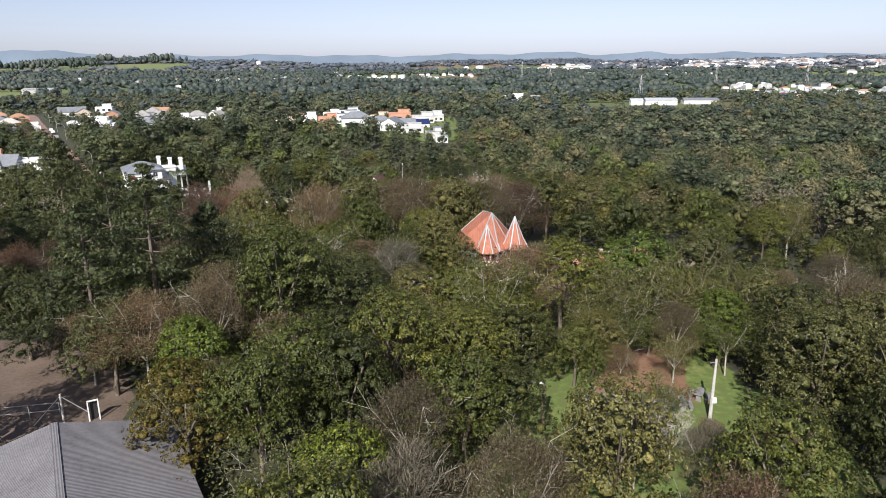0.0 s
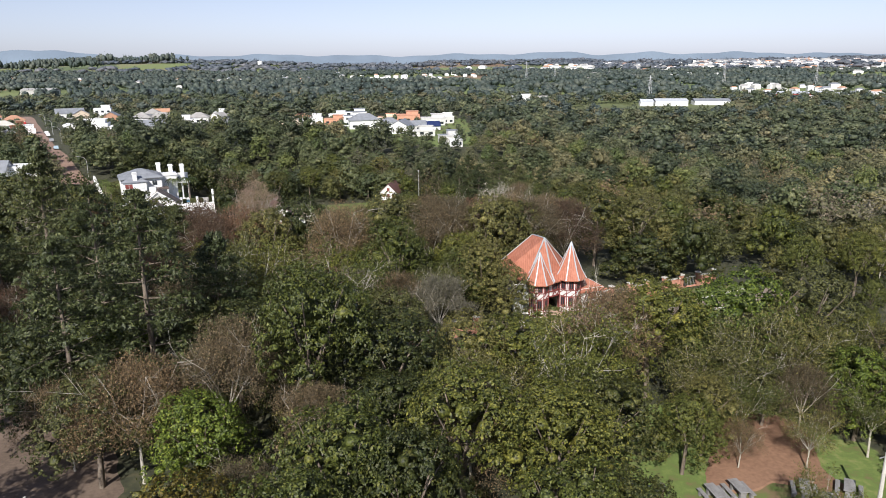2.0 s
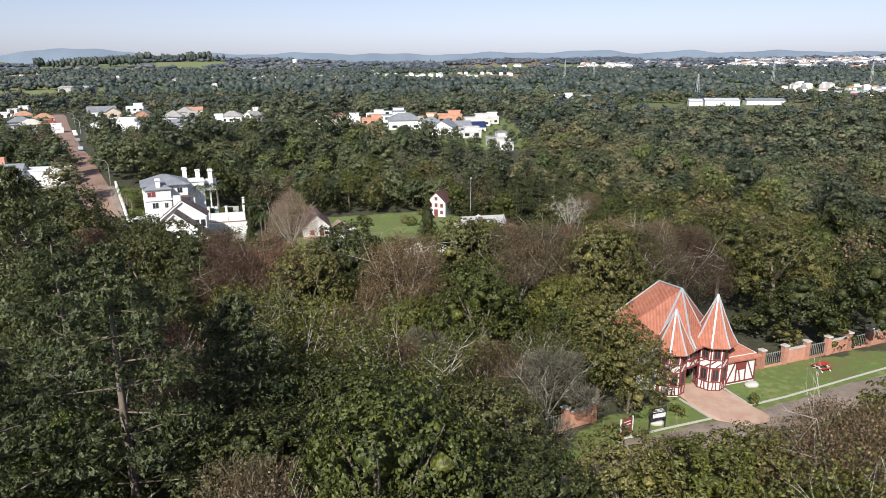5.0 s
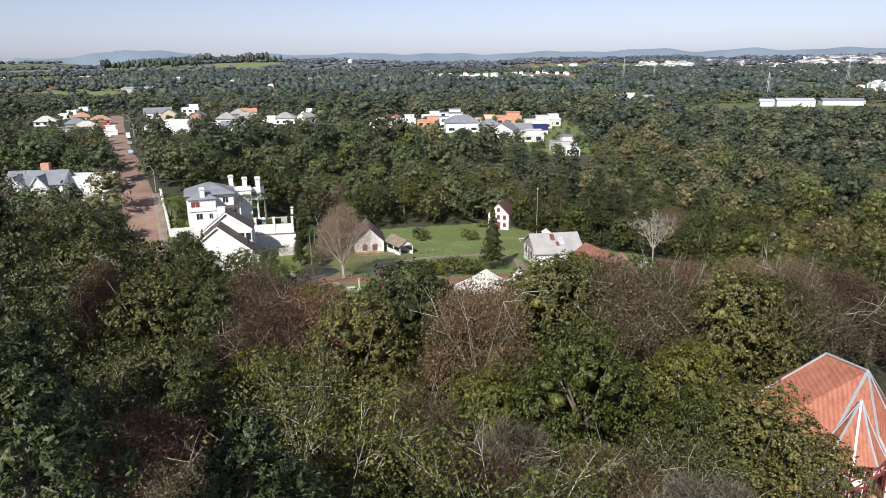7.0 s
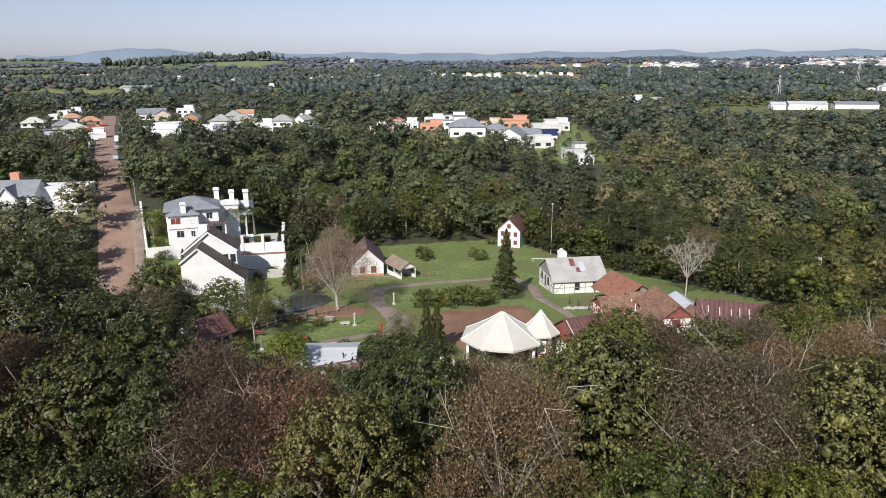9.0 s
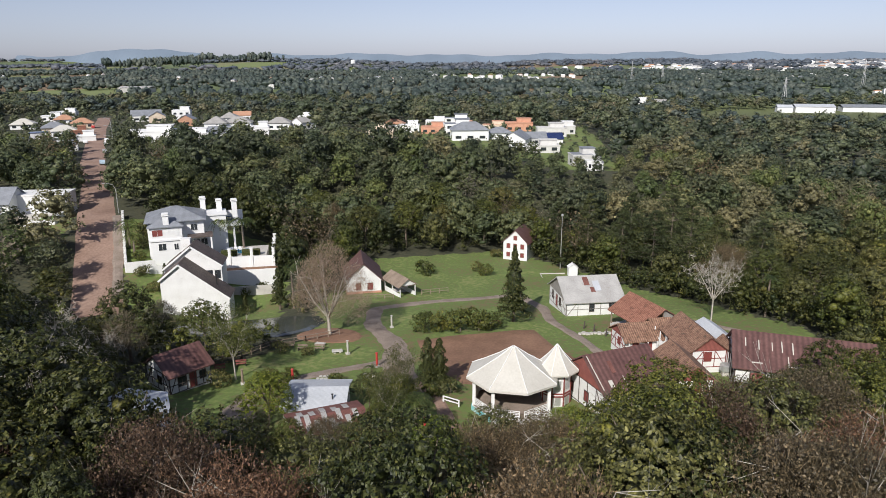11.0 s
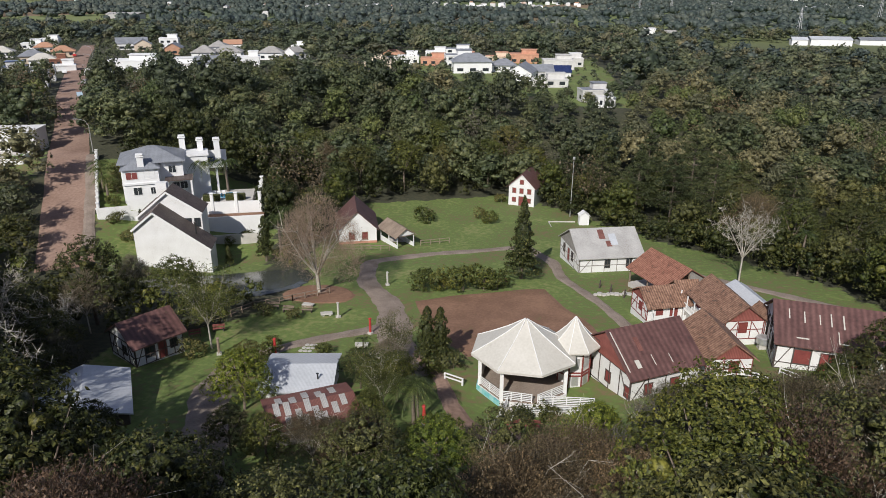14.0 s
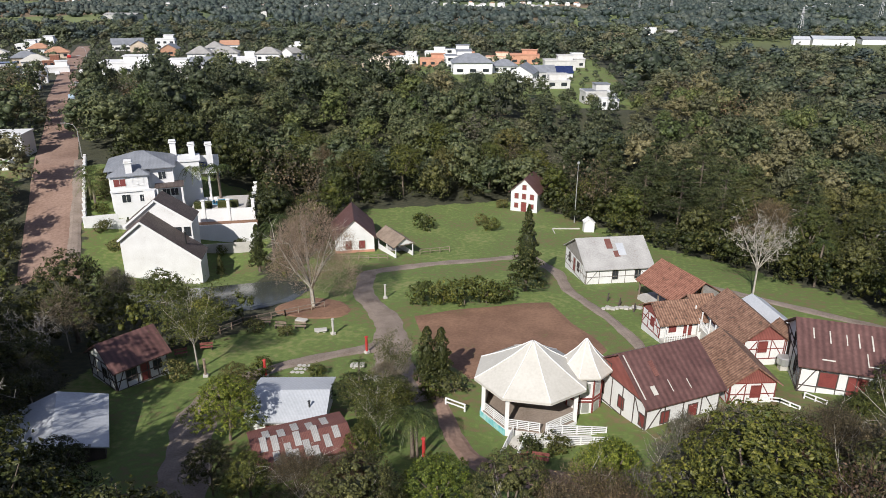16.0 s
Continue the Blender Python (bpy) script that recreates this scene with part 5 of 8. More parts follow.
# houses of the town: x, y, width, depth, wall height, roof kind, roof, wall, turn
TOWN_HOUSES = (
    (-294, 428, 13, 10, 2.6, "hip", "cream", "white", 30), (-238, 362, 14, 10, 2.4, "flat", "solar", "beige", 33), (-257, 402, 12, 9, 3.4, "hip", "slate", "tan", 33), (-244, 391, 12, 9, 3.0, "hip", "cream", "white", 33),
    (-237, 392, 8, 7, 2.9, "flat", "orange", "red", 33), (-366, 566, 14, 9, 4.0, "flat", "white", "white", 20), (-224, 377, 10, 8, 2.0, "flat", "white", "white", 33), (-200, 326, 9, 8, 3.0, "flat", "white", "white", 33),
    (-209, 343, 9, 8, 2.8, "gable", "slate", "white", 33), (-192, 378, 23, 13, 4.6, "flat", "white", "white", 18), (-174, 381, 16, 10, 3.3, "flat", "white", "white", 18), (-166, 364, 15, 7, 2.2, "flat", "cream", "white", 18),
    (-272, 512, 20, 12, 4.0, "gable", "slate", "white", 30), (-258, 500, 13, 11, 4.0, "gable", "slate", "tan", 120), (-258, 532, 13, 9, 6.3, "flat", "white", "white", 20), (-224, 473, 12, 10, 3.7, "gable", "slate", "orange", 108),
    (-185, 429, 12, 11, 4.3, "hip", "grey", "white", 15), (-188, 452, 10, 10, 5.9, "hip", "grey", "white", 15), (-176, 436, 15, 10, 4.2, "hip", "grey", "white", 15), (-164, 396, 19, 11, 2.6, "gable", "slate", "white", 20),
    (-149, 398, 9, 10, 5.0, "flat", "white", "white", 20), (-158, 448, 13, 10, 3.6, "hip", "grey", "white", 10), (-146, 452, 11, 9, 4.0, "gable", "grey", "white", 60), (-164, 508, 8, 7, 4.0, "flat", "white", "white", 5),
    (-94, 412, 14, 12, 3.6, "hip", "tan", "tan", 5), (-88, 454, 12, 9, 3.7, "flat", "white", "white", 8), (-74, 448, 14, 9, 3.3, "flat", "clay", "clay", 5), (-62, 470, 16, 9, 3.0, "flat", "clay", "clay", 4),
    (-67, 496, 16, 10, 5.3, "flat", "slate", "white", 8), (-52, 414, 19, 12, 4.8, "hip", "slate", "white", 12), (-60, 436, 15, 11, 5.7, "flat", "slate", "white", 12), (-38, 420, 12, 9, 2.9, "hip", "slate", "white", 8),
    (-29, 388, 16, 12, 3.7, "gable", "slate", "white", 80), (-21, 396, 10, 9, 3.3, "gable", "slate", "beige", 10), (-30, 474, 17, 10, 4.4, "flat", "clay", "clay", 4), (-44, 480, 14, 8, 2.6, "flat", "clay", "tan", 2),
    (-13, 438, 16, 10, 4.2, "flat", "beige", "beige", 6), (-6, 456, 12, 9, 4.0, "flat", "white", "beige", 8), (-18, 370, 15, 8, 2.6, "flat", "beige", "beige", 8), (-4, 334, 10, 8, 3.7, "flat", "slate", "beige", 12),
    (-1, 322, 6, 5, 2.8, "flat", "white", "white", 5), (-14, 404, 11, 9, 2.2, "gable", "solar", "white", 12), (-100, 474, 12, 9, 3.3, "hip", "orange", "white", 0), (-80, 500, 13, 9, 3.6, "flat", "white", "white", 4),
    (-210, 520, 12, 9, 4.0, "gable", "orange", "white", 20), (-300, 470, 12, 9, 3.0, "hip", "orange", "white", 30), (-268, 440, 12, 9, 2.9, "hip", "orange", "tan", 33), (-330, 500, 13, 9, 3.3, "flat", "white", "white", 25),
    (38, 838, 16, 12, 5.0, "flat", "white", "white", 0), (58, 786, 24, 14, 5.0, "hip", "tile", "tan", 5), (84, 842, 26, 16, 9.0, "flat", "white", "white", 5), (110, 850, 14, 12, 6.0, "gable", "grey", "white", 0))
TOWN_PLOTS = [(h[0], h[1], h[2]) for h in TOWN_HOUSES]
wood("town_trees", spread(rs, -420, 20, 320, 620, 7, garden_ok, 6000), LOW, (0.28, 0.55), M_MIDWOOD, "garden trees between the houses of the town", 14)


PLOUGH = [(-1780, 2350), (-1250, 2420), (-900, 2500), (-1000, 2950), (-1420, 2900), (-1500, 3150), (-1900, 3050)]


def clump_ok(x, y):
    if x > 60 + 0.69 * y or x < -40 - 0.87 * y:
        return False
    f = math.sin(x * 0.0052 + 2.0) * math.sin(y * 0.0041 + 0.6)
    return f < (0.72 if y < 1500 else 0.5) and not inside(np.array([x]), np.array([y]), PLOUGH)[0] and not inside(np.array([x]), np.array([y]), FIELD)[0]


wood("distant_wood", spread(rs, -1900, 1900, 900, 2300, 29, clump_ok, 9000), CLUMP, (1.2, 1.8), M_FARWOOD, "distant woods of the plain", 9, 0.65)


def belt_ok(x, y):
    return -80 - 0.87 * y < x < 100 + 0.69 * y and math.sin(x * 0.0031 + 1.0) * math.sin(y * 0.0028) < 0.35 and not inside(np.array([x]), np.array([y]), PLOUGH)[0]


def grove_ok(x, y):
    p = np.array([x]), np.array([y])
    return (inside(*p, [(-1900, 3120), (-1180, 3000), (-1100, 3100), (-1900, 3320)]) | inside(*p, [(-1660, 2620), (-1300, 2660), (-1290, 2690), (-1660, 2660)]))[0]


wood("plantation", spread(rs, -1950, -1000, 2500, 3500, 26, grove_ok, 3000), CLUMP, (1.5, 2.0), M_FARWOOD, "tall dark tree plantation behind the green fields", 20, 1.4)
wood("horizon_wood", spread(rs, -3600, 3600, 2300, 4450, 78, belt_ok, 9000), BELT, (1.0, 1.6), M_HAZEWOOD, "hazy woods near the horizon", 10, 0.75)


# ---- far hills ----
def hills():
    # air haze is put into the hills: blue-grey colour with a faint glow
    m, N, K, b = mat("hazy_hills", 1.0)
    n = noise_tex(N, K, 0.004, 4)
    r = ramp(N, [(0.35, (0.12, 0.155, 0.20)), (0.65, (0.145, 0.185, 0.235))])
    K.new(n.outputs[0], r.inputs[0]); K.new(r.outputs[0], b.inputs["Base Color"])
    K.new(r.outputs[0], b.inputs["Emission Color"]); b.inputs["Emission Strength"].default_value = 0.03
    xs = np.linspace(-3600, 3600, 241)
    zt = 70 + 5 * np.sin(xs / 240) + 5 * np.sin(xs / 97 + 1) + 3 * np.sin(xs / 41)
    zt = zt + 42 * np.exp(-((xs + 2700) / 360) ** 2) + 8 * np.exp(-((xs + 1750) / 180) ** 2) + 14 * np.exp(-((xs - 800) / 160) ** 2) + 12 * np.exp(-((xs - 1300) / 150) ** 2)
    V, Fs = [], []
    for x, z in zip(xs, zt):
        V += [(x, 4560, 10), (x, 4640, z), (x, 4690, 0)]
    for i in range(len(xs) - 1):
        for k in (0, 1):
            Fs.append((i * 3 + k, i * 3 + 3 + k, i * 3 + 4 + k, i * 3 + 1 + k))
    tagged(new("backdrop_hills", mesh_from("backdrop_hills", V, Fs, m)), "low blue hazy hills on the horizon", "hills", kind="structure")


hills()


# ---- houses ----
def wall_body(parent, L, D, eave, rise, ridge, material, plinth=1.5):
    """House walls with their gables, as one closed body, standing down into the slope."""
    if ridge == "x":
        V = [(0, 0, -plinth), (L, 0, -plinth), (L, D, -plinth), (0, D, -plinth), (0, 0, eave), (L, 0, eave), (L, D, eave), (0, D, eave), (0, D / 2, eave + rise), (L, D / 2, eave + rise)]
        Fs = [(0, 1, 5, 4), (2, 3, 7, 6), (1, 2, 6, 9, 5), (3, 0, 4, 8, 7), (4, 5, 9, 8), (6, 7, 8, 9), (0, 3, 2, 1)]
    else:
        V = [(0, 0, -plinth), (L, 0, -plinth), (L, D, -plinth), (0, D, -plinth), (0, 0, eave), (L, 0, eave), (L, D, eave), (0, D, eave), (L / 2, 0, eave + rise), (L / 2, D, eave + rise)]
        Fs = [(0, 1, 5, 8, 4), (2, 3, 7, 9, 6), (1, 2, 6, 5), (3, 0, 4, 7), (4, 8, 9, 7), (5, 6, 9, 8), (0, 3, 2, 1)]
    return child("wall", mesh_from("wall", V, Fs, material), parent)


def gable_roof(parent, L, D, eave, rise, ridge, material, over=0.5, ends=0.4, thick_=0.14, label=""):
    """Two roof slopes with thickness, the ridge along local x of the roof."""
    ln, wd = (L, D) if ridge == "x" else (D, L)
    k = rise / (wd / 2)
    ze, zr = eave - k * over + 0.05, eave + rise + 0.05
    prof = [(-wd / 2 - over, ze), (0, zr), (wd / 2 + over, ze), (wd / 2 + over, ze + thick_), (0, zr + thick_ * 1.2), (-wd / 2 - over, ze + thick_)]
    V = [(-ln / 2 - ends, y, z) for y, z in prof] + [(ln / 2 + ends, y, z) for y, z in prof]
    Fs = [tuple(range(6)), tuple(range(11, 5, -1))] + [(i, i + 6, (i + 1) % 6 + 6, (i + 1) % 6) for i in range(6)]
    o = child("roof", mesh_from("roof", V, Fs, material), parent, pose(L / 2, D / 2, 0, 0, 0, 0 if ridge == "x" else 90), label)
    return o


def face_pose(face, L, D, u, z, out=0.0):
    if face == "F":
        return pose(u, -out, z, 0, 0, 0)
    if face == "L":
        return pose(-out, D - u, z, 0, 0, -90)
    if face == "R":
        return pose(L + out, u, z, 0, 0, 90)
    return pose(L - u, D + out, z, 0, 0, 180)


def window(parent, face, L, D, u, z, w, h, frame_m, pane_m, name="window", cross=True, shutter=None):
    """A window or door on one face: a frame proud of the wall and a set-back pane with a bar."""
    m = face_pose(face, L, D, u, z)
    t = 0.08
    V, Fs = [], []
    for (x0, x1, z0, z1) in ((-w / 2 - t, -w / 2, -t, h + t), (w / 2, w / 2 + t, -t, h + t), (-w / 2, w / 2, h, h + t), (-w / 2, w / 2, -t, 0)) + (((-0.025, 0.025, 0, h),) if cross else ()):
        o = len(V)
        V += [(x0, -0.07, z0), (x1, -0.07, z0), (x1, 0.02, z0), (x0, 0.02, z0), (x0, -0.07, z1), (x1, -0.07, z1), (x1, 0.02, z1), (x0, 0.02, z1)]
        Fs += [tuple(i + o for i in f) for f in BOX_F]
    fr = child(name, mesh_from(name, V, Fs, frame_m), parent, m)
    child("pane", mesh_from("pane", [(-w / 2, -0.02, 0), (w / 2, -0.02, 0), (w / 2, -0.02, h), (-w / 2, -0.02, h), (-w / 2, 0.02, 0), (w / 2, 0.02, 0), (w / 2, 0.02, h), (-w / 2, 0.02, h)],
                             [(0, 1, 2, 3), (4, 7, 6, 5), (0, 4, 5, 1), (3, 2, 6, 7), (1, 5, 6, 2), (0, 3, 7, 4)], pane_m), fr)
    return fr


def framing(parent, face, L, D, w, eave, material, rails=(0.0, 1.2), posts=4, braces=True, z0=0.0, t=0.085):
    """Half-timber framing on one face: sill, rails, posts and slanting braces, each its own bar."""
    m = face_pose(face, L, D, 0, 0)

    def bar(p, q):
        a, b = m @ Vector((p[0], -0.02, p[1])), m @ Vector((q[0], -0.02, q[1]))
        beam(parent, a, b, t, material)
    for r in rails:
        bar((0, z0 + r + t / 2), (w, z0 + r + t / 2))
    bar((0, eave - t / 2), (w, eave - t / 2))
    xs = [w * i / posts for i in range(posts + 1)]
    xs[0], xs[-1] = t / 2, w - t / 2
    for x in xs:
        bar((x, z0), (x, eave))
    if braces and posts >= 2:
        bar((xs[0], z0 + 0.1), (xs[1] - 0.1, eave - 0.2))
        bar((xs[-1], z0 + 0.1), (xs[-2] + 0.1, eave - 0.2))


def house(name, A, B, D, eave, rise, ridge, roof_m, wall_m, label, category="house", over=0.5, ends=0.4, z=None, opens=(), frames=(), timber=None, pane=None, frame_m=None, gable_m=None, group=""):
    """A gabled house over the front wall A-B; its depth goes away to the left of A-B."""
    L = math.hypot(B[0] - A[0], B[1] - A[1])
    rz = math.degrees(math.atan2(B[1] - A[1], B[0] - A[0]))
    e = thing(name, A[0], A[1], rz, z if z is not None else min(tz(*A), tz(*B)) + 0.25, label, category, group)
    wall_body(e, L, D, eave, rise, ridge, wall_m)
    gable_roof(e, L, D, eave, rise, ridge, roof_m, over, ends)
    for face, u, zz, w, h, kind in opens:
        fm, pm = (frame_m or M_WHITE), (pane or M_GLASS)
        if kind == "door":
            fm, pm = (timber or M_WOOD), M_TIMBER
        elif kind == "shutter":
            fm, pm = (timber or M_WOOD), M_TIMBER
        window(e, face, L, D, u, zz, w, h, fm, pm, "door" if kind == "door" else "window", cross=kind == "win")
    for f in frames:
        face, posts, rails = f[:3]
        framing(e, face, L, D, L if face in "FK" else D, eave, timber or M_DARKTIMBER, rails, posts)
    if gable_m:
        for face in (("L", "R") if ridge == "x" else ("F", "K")):
            w = D if ridge == "x" else L
            m = face_pose(face, L, D, 0, 0, 0.03)
            child("gable", mesh_from("gable", [(-0.05, 0, eave), (w + 0.05, 0, eave), (w / 2, 0, eave + rise), (-0.05, 0.03, eave), (w + 0.05, 0.03, eave), (w / 2, 0.03, eave + rise)],
                                     [(0, 1, 2), (5, 4, 3), (0, 3, 4, 1), (1, 4, 5, 2), (2, 5, 3, 0)], gable_m), e, m)
    return e, L


def railing(parent, p, q, h, material, rails=4, posts=None, w=0.06, name="railing"):
    """A railing from p to q: posts and level bars, in one piece."""
    p, q = Vector(p), Vector(q)
    n = posts or max(2, int((q - p).length / 1.6) + 1)
    V, Fs = [], []

    def bar(a, b, s):
        d = (b - a)
        r = d.to_track_quat("Z", "Y").to_matrix()
        o = len(V)
        for z in (0, d.length):
            for x, y in ((-s, -s), (s, -s), (s, s), (-s, s)):
                V.append(a + r @ Vector((x, y, z)))
        Fs.extend(tuple(i + o for i in f) for f in BOX_F)
    for i in range(n):
        a = p.lerp(q, i / (n - 1))
        bar(a, a + Vector((0, 0, h)), w)
    for k in range(rails):
        z = Vector((0, 0, h * (k + 1) / rails - 0.03))
        bar(p + z, q + z, w * 0.7)
    return child(name, mesh_from(name, V, Fs, material), parent)


# village houses
house("village_house", (-15.1, 199.9), (-5.1, 202.6), 10.2, 2.8, 2.9, "x", M_GREYTIN, M_PLASTER, "white half-timbered house with a patched grey sheet-metal roof", z=-0.9,
      opens=[("F", 4.6, 0.9, 0.8, 1.3, "win"), ("F", 8.2, 0.9, 0.8, 1.3, "win"), ("L", 6.5, 0.9, 0.9, 1.4, "win"), ("L", 4.6, 0.2, 1.0, 2.1, "door"), ("L", 2.2, 0.9, 0.9, 1.4, "win")],
      frames=[("F", 5, (0.0, 1.3)), ("L", 4, (0.0, 1.3))], timber=M_GREYWOOD, frame_m=M_DARKTIMBER, gable_m=M_GREYWOOD)
house("mill_house", (-28.2, 248.6), (-22.4, 247.0), 7.5, 4.6, 2.9, "y", M_MAROON, M_PLASTER, "tall white three-storey house with red shutters and a maroon roof", z=-4.8,
      opens=[("F", 1.3, 0.9, 0.8, 1.0, "shutter"), ("F", 3.0, 0.1, 1.1, 2.1, "door"), ("F", 4.8, 0.9, 0.8, 1.0, "shutter"), ("F", 1.3, 3.0, 0.8, 1.1, "shutter"), ("F", 3.0, 3.0, 0.8, 1.1, "shutter"), ("F", 4.8, 3.0, 0.8, 1.1, "shutter"), ("F", 3.0, 5.1, 0.8, 1.0, "shutter")])


def sheets(parent, L, D, eave, rise, ridge, spots, material, over=0.5):
    """Odd roof sheets laid on the front slope: (along, down from the ridge 0..1, width, length)."""
    wd = D if ridge == "x" else L
    run = wd / 2
    pitch = math.degrees(math.atan2(rise, run))
    for u, v, w, ln in spots:
        y, zz = D / 2 - v * run, eave + rise - v * rise + 0.245
        if ridge == "x":
            child("roof_sheet", box_mesh("roof_sheet", w, ln, 0.02, material), parent, pose(u, y, zz, pitch, 0, 0))
        else:
            child("roof_sheet", box_mesh("roof_sheet", ln, w, 0.02, material), parent, pose(L / 2 - v * run, u, zz, 0, -pitch, 0))


village = bpy.data.objects["village_house"]
sheets(village, 10.36, 10.2, 2.8, 2.9, "x", [(4.6, 0.25, 1.0, 2.0), (5.4, 0.6, 0.9, 1.2)], M_RUSTTIN)
sheets(village, 10.36, 10.2, 2.8, 2.9, "x", [(6.3, 0.45, 1.2, 2.4)], M_WHITETIN)


def open_shed(name, A, B, D, eave, rise, roof_m, label, room=None, panels=False, z=None):
    """A roof on posts, the ridge running back from the gable A-B; a closed room under part of it."""
    L = math.hypot(B[0] - A[0], B[1] - A[1])
    e = thing(name, A[0], A[1], math.degrees(math.atan2(B[1] - A[1], B[0] - A[0])), z if z is not None else min(tz(*A), tz(*B)) + 0.1, label, "shed")
    gable_roof(e, L, D, eave, rise, "y", roof_m, 0.45, 0.35)
    for x in (0.1, L - 0.1):
        for y in (0.1, D / 2, D - 0.1):
            part("post", e, M_WHITE if panels else M_WOOD, x, y, -1.2, 0.16, 0.16, eave + 1.2)
    for y in (0.1, D / 2, D - 0.1):
        beam(e, (0, y, eave - 0.1), (L, y, eave - 0.1), 0.16, M_WOOD)
        beam(e, (L / 2, y, eave - 0.1), (L / 2, y, eave + rise - 0.05), 0.14, M_WOOD, "king_post")
    for x in (0.1, L - 0.1):
        beam(e, (x, 0, eave - 0.06), (x, D, eave - 0.06), 0.16, M_WOOD, "wall_plate")
    part("floor", e, M_CONCRETE, L / 2, D / 2, -1.0, L, D, 1.08)
    if room:
        x0, x1, y0, y1 = room
        part("wall", e, M_PLASTER, (x0 + x1) / 2, (y0 + y1) / 2, -1.2, x1 - x0, y1 - y0, eave + 1.15)
        V = [(x0, y0 - 0.03, eave - 0.05), (x1 + 0.2, y0 - 0.03, eave - 0.05), (L / 2, y0 - 0.03, eave + rise - 0.05), (x0, y0 + 0.05, eave - 0.05), (x1 + 0.2, y0 + 0.05, eave - 0.05), (L / 2, y0 + 0.05, eave + rise - 0.05)]
        child("gable", mesh_from("gable", V, [(0, 1, 2), (5, 4, 3), (0, 3, 4, 1), (1, 4, 5, 2), (2, 5, 3, 0)], M_GREYWOOD), e)
        window(e, "F", L, D, (x0 + x1) / 2, 0.8, 0.8, 1.1, M_DARKTIMBER, M_GLASS)
    if panels:
        for x in (0.1, L - 0.1):
            part("side_panel", e, M_WHITE, x, D / 2, 0.1, 0.08, D - 0.3, 0.95)
        V = [(0, -0.03, eave), (L, -0.03, eave), (L / 2, -0.03, eave + rise), (0, 0.05, eave), (L, 0.05, eave), (L / 2, 0.05, eave + rise)]
        child("gable", mesh_from("gable", V, [(0, 1, 2), (5, 4, 3), (0, 3, 4, 1), (1, 4, 5, 2), (2, 5, 3, 0)], M_WHITE), e)
    return e, L


open_shed("wagon_shed", (-4.2, 186.4), (2.3, 189.9), 8.5, 2.5, 2.3, M_REDTILE, "open wooden shed with a red tile roof and white room", room=(3.9, 7.2, 0.05, 5.0), z=0.7)
open_shed("covered_bridge", (-46.9, 211.4), (-44.1, 213.6), 7.0, 2.7, 1.2, M_WOOD, "small covered wooden bridge with white side panels", panels=True, z=-3.1)

e, L = house("porch_house", (-7.9, 178.2), (-2.7, 179.9), 4.6, 2.3, 1.35, "x", M_OLDTILE, M_PLASTER, "small white cottage with an old tile roof and a porch", over=0.7, z=2.1,
             opens=[("L", 2.6, 0.8, 0.7, 1.0, "shutter"), ("F", 3.6, 0.1, 0.9, 2.0, "door"), ("F", 1.6, 0.8, 0.8, 1.0, "shutter")], frames=[("L", 3, (0.0, 1.2))], timber=M_TIMBER, gable_m=M_REDBOARD)
part("porch_floor", e, M_CONCRETE, L / 2, -0.6, -1.0, L, 1.2, 1.1)
for x0, x1 in ((0.1, 2.9), (4.3, L - 0.1)):
    railing(e, (x0, -1.15, 0.1), (x1, -1.15, 0.1), 0.9, M_WHITE, 2, 10, 0.04)
for x in (0.1, 2.9, 4.3, L - 0.1):
    part("porch_post", e, M_WHITE, x, -1.1, 0.1, 0.12, 0.12, 2.0)

e, L = house("veranda_house", (-0.3, 171.7), (4.3, 172.7), 9.0, 2.4, 1.8, "y", M_OLDTILE, M_PLASTER, "long white cottage with an old tile roof and a side veranda", over=0.8, z=3.5,
             opens=[("F", 2.2, 0.9, 0.9, 1.2, "shutter"), ("L", 2.0, 0.9, 0.8, 1.1, "shutter"), ("L", 4.5, 0.1, 0.9, 2.0, "door"), ("L", 7.0, 0.9, 0.8, 1.1, "shutter")], frames=[("F", 3, (0.0, 1.2))], timber=M_TIMBER, gable_m=M_REDBOARD)
part("veranda_floor", e, M_CONCRETE, -0.65, 4.8, -1.2, 1.3, 9.6, 1.3)
for y0, y1 in ((0.1, 4.2), (5.6, 9.5)):
    railing(e, (-1.25, y0, 0.1), (-1.25, y1, 0.1), 0.9, M_WHITE, 2, 14, 0.04)
for y in (0.1, 2.2, 4.2, 5.6, 7.6, 9.5):
    part("veranda_post", e, M_WHITE, -1.2, y, 0.1, 0.12, 0.12, 2.0)
house("wash_house", (4.5, 172.9), (6.3, 173.3), 3.2, 2.1, 0.8, "y", M_OLDTILE, M_PLASTER, "low white lean-to with an old tile roof", "shed", 0.25, 0.2, z=3.6, frames=[("F", 1, (0.0,))], timber=M_TIMBER)
house("back_room", (-3.4, 182.0), (-0.6, 182.7), 3.2, 2.4, 1.3, "x", M_OLDTILE, M_WOOD, "brown timber annex with an old tile roof", "shed", 0.4, 0.3, z=1.9)
house("tin_lean_to", (4.4, 176.6), (7.0, 177.2), 7.5, 2.2, 0.7, "y", M_WHITETIN, M_GREYWOOD, "long low lean-to with a bluish sheet-metal roof", "shed", 0.3, 0.2, z=2.9)
part("water_tank", thing("tank_stand", 4.0, 171.2, 0, label="round grey water tank on a low block stand", category="water tank"), M_CONCRETE, 0, 0, -0.4, 0.9, 0.9, 1.0)
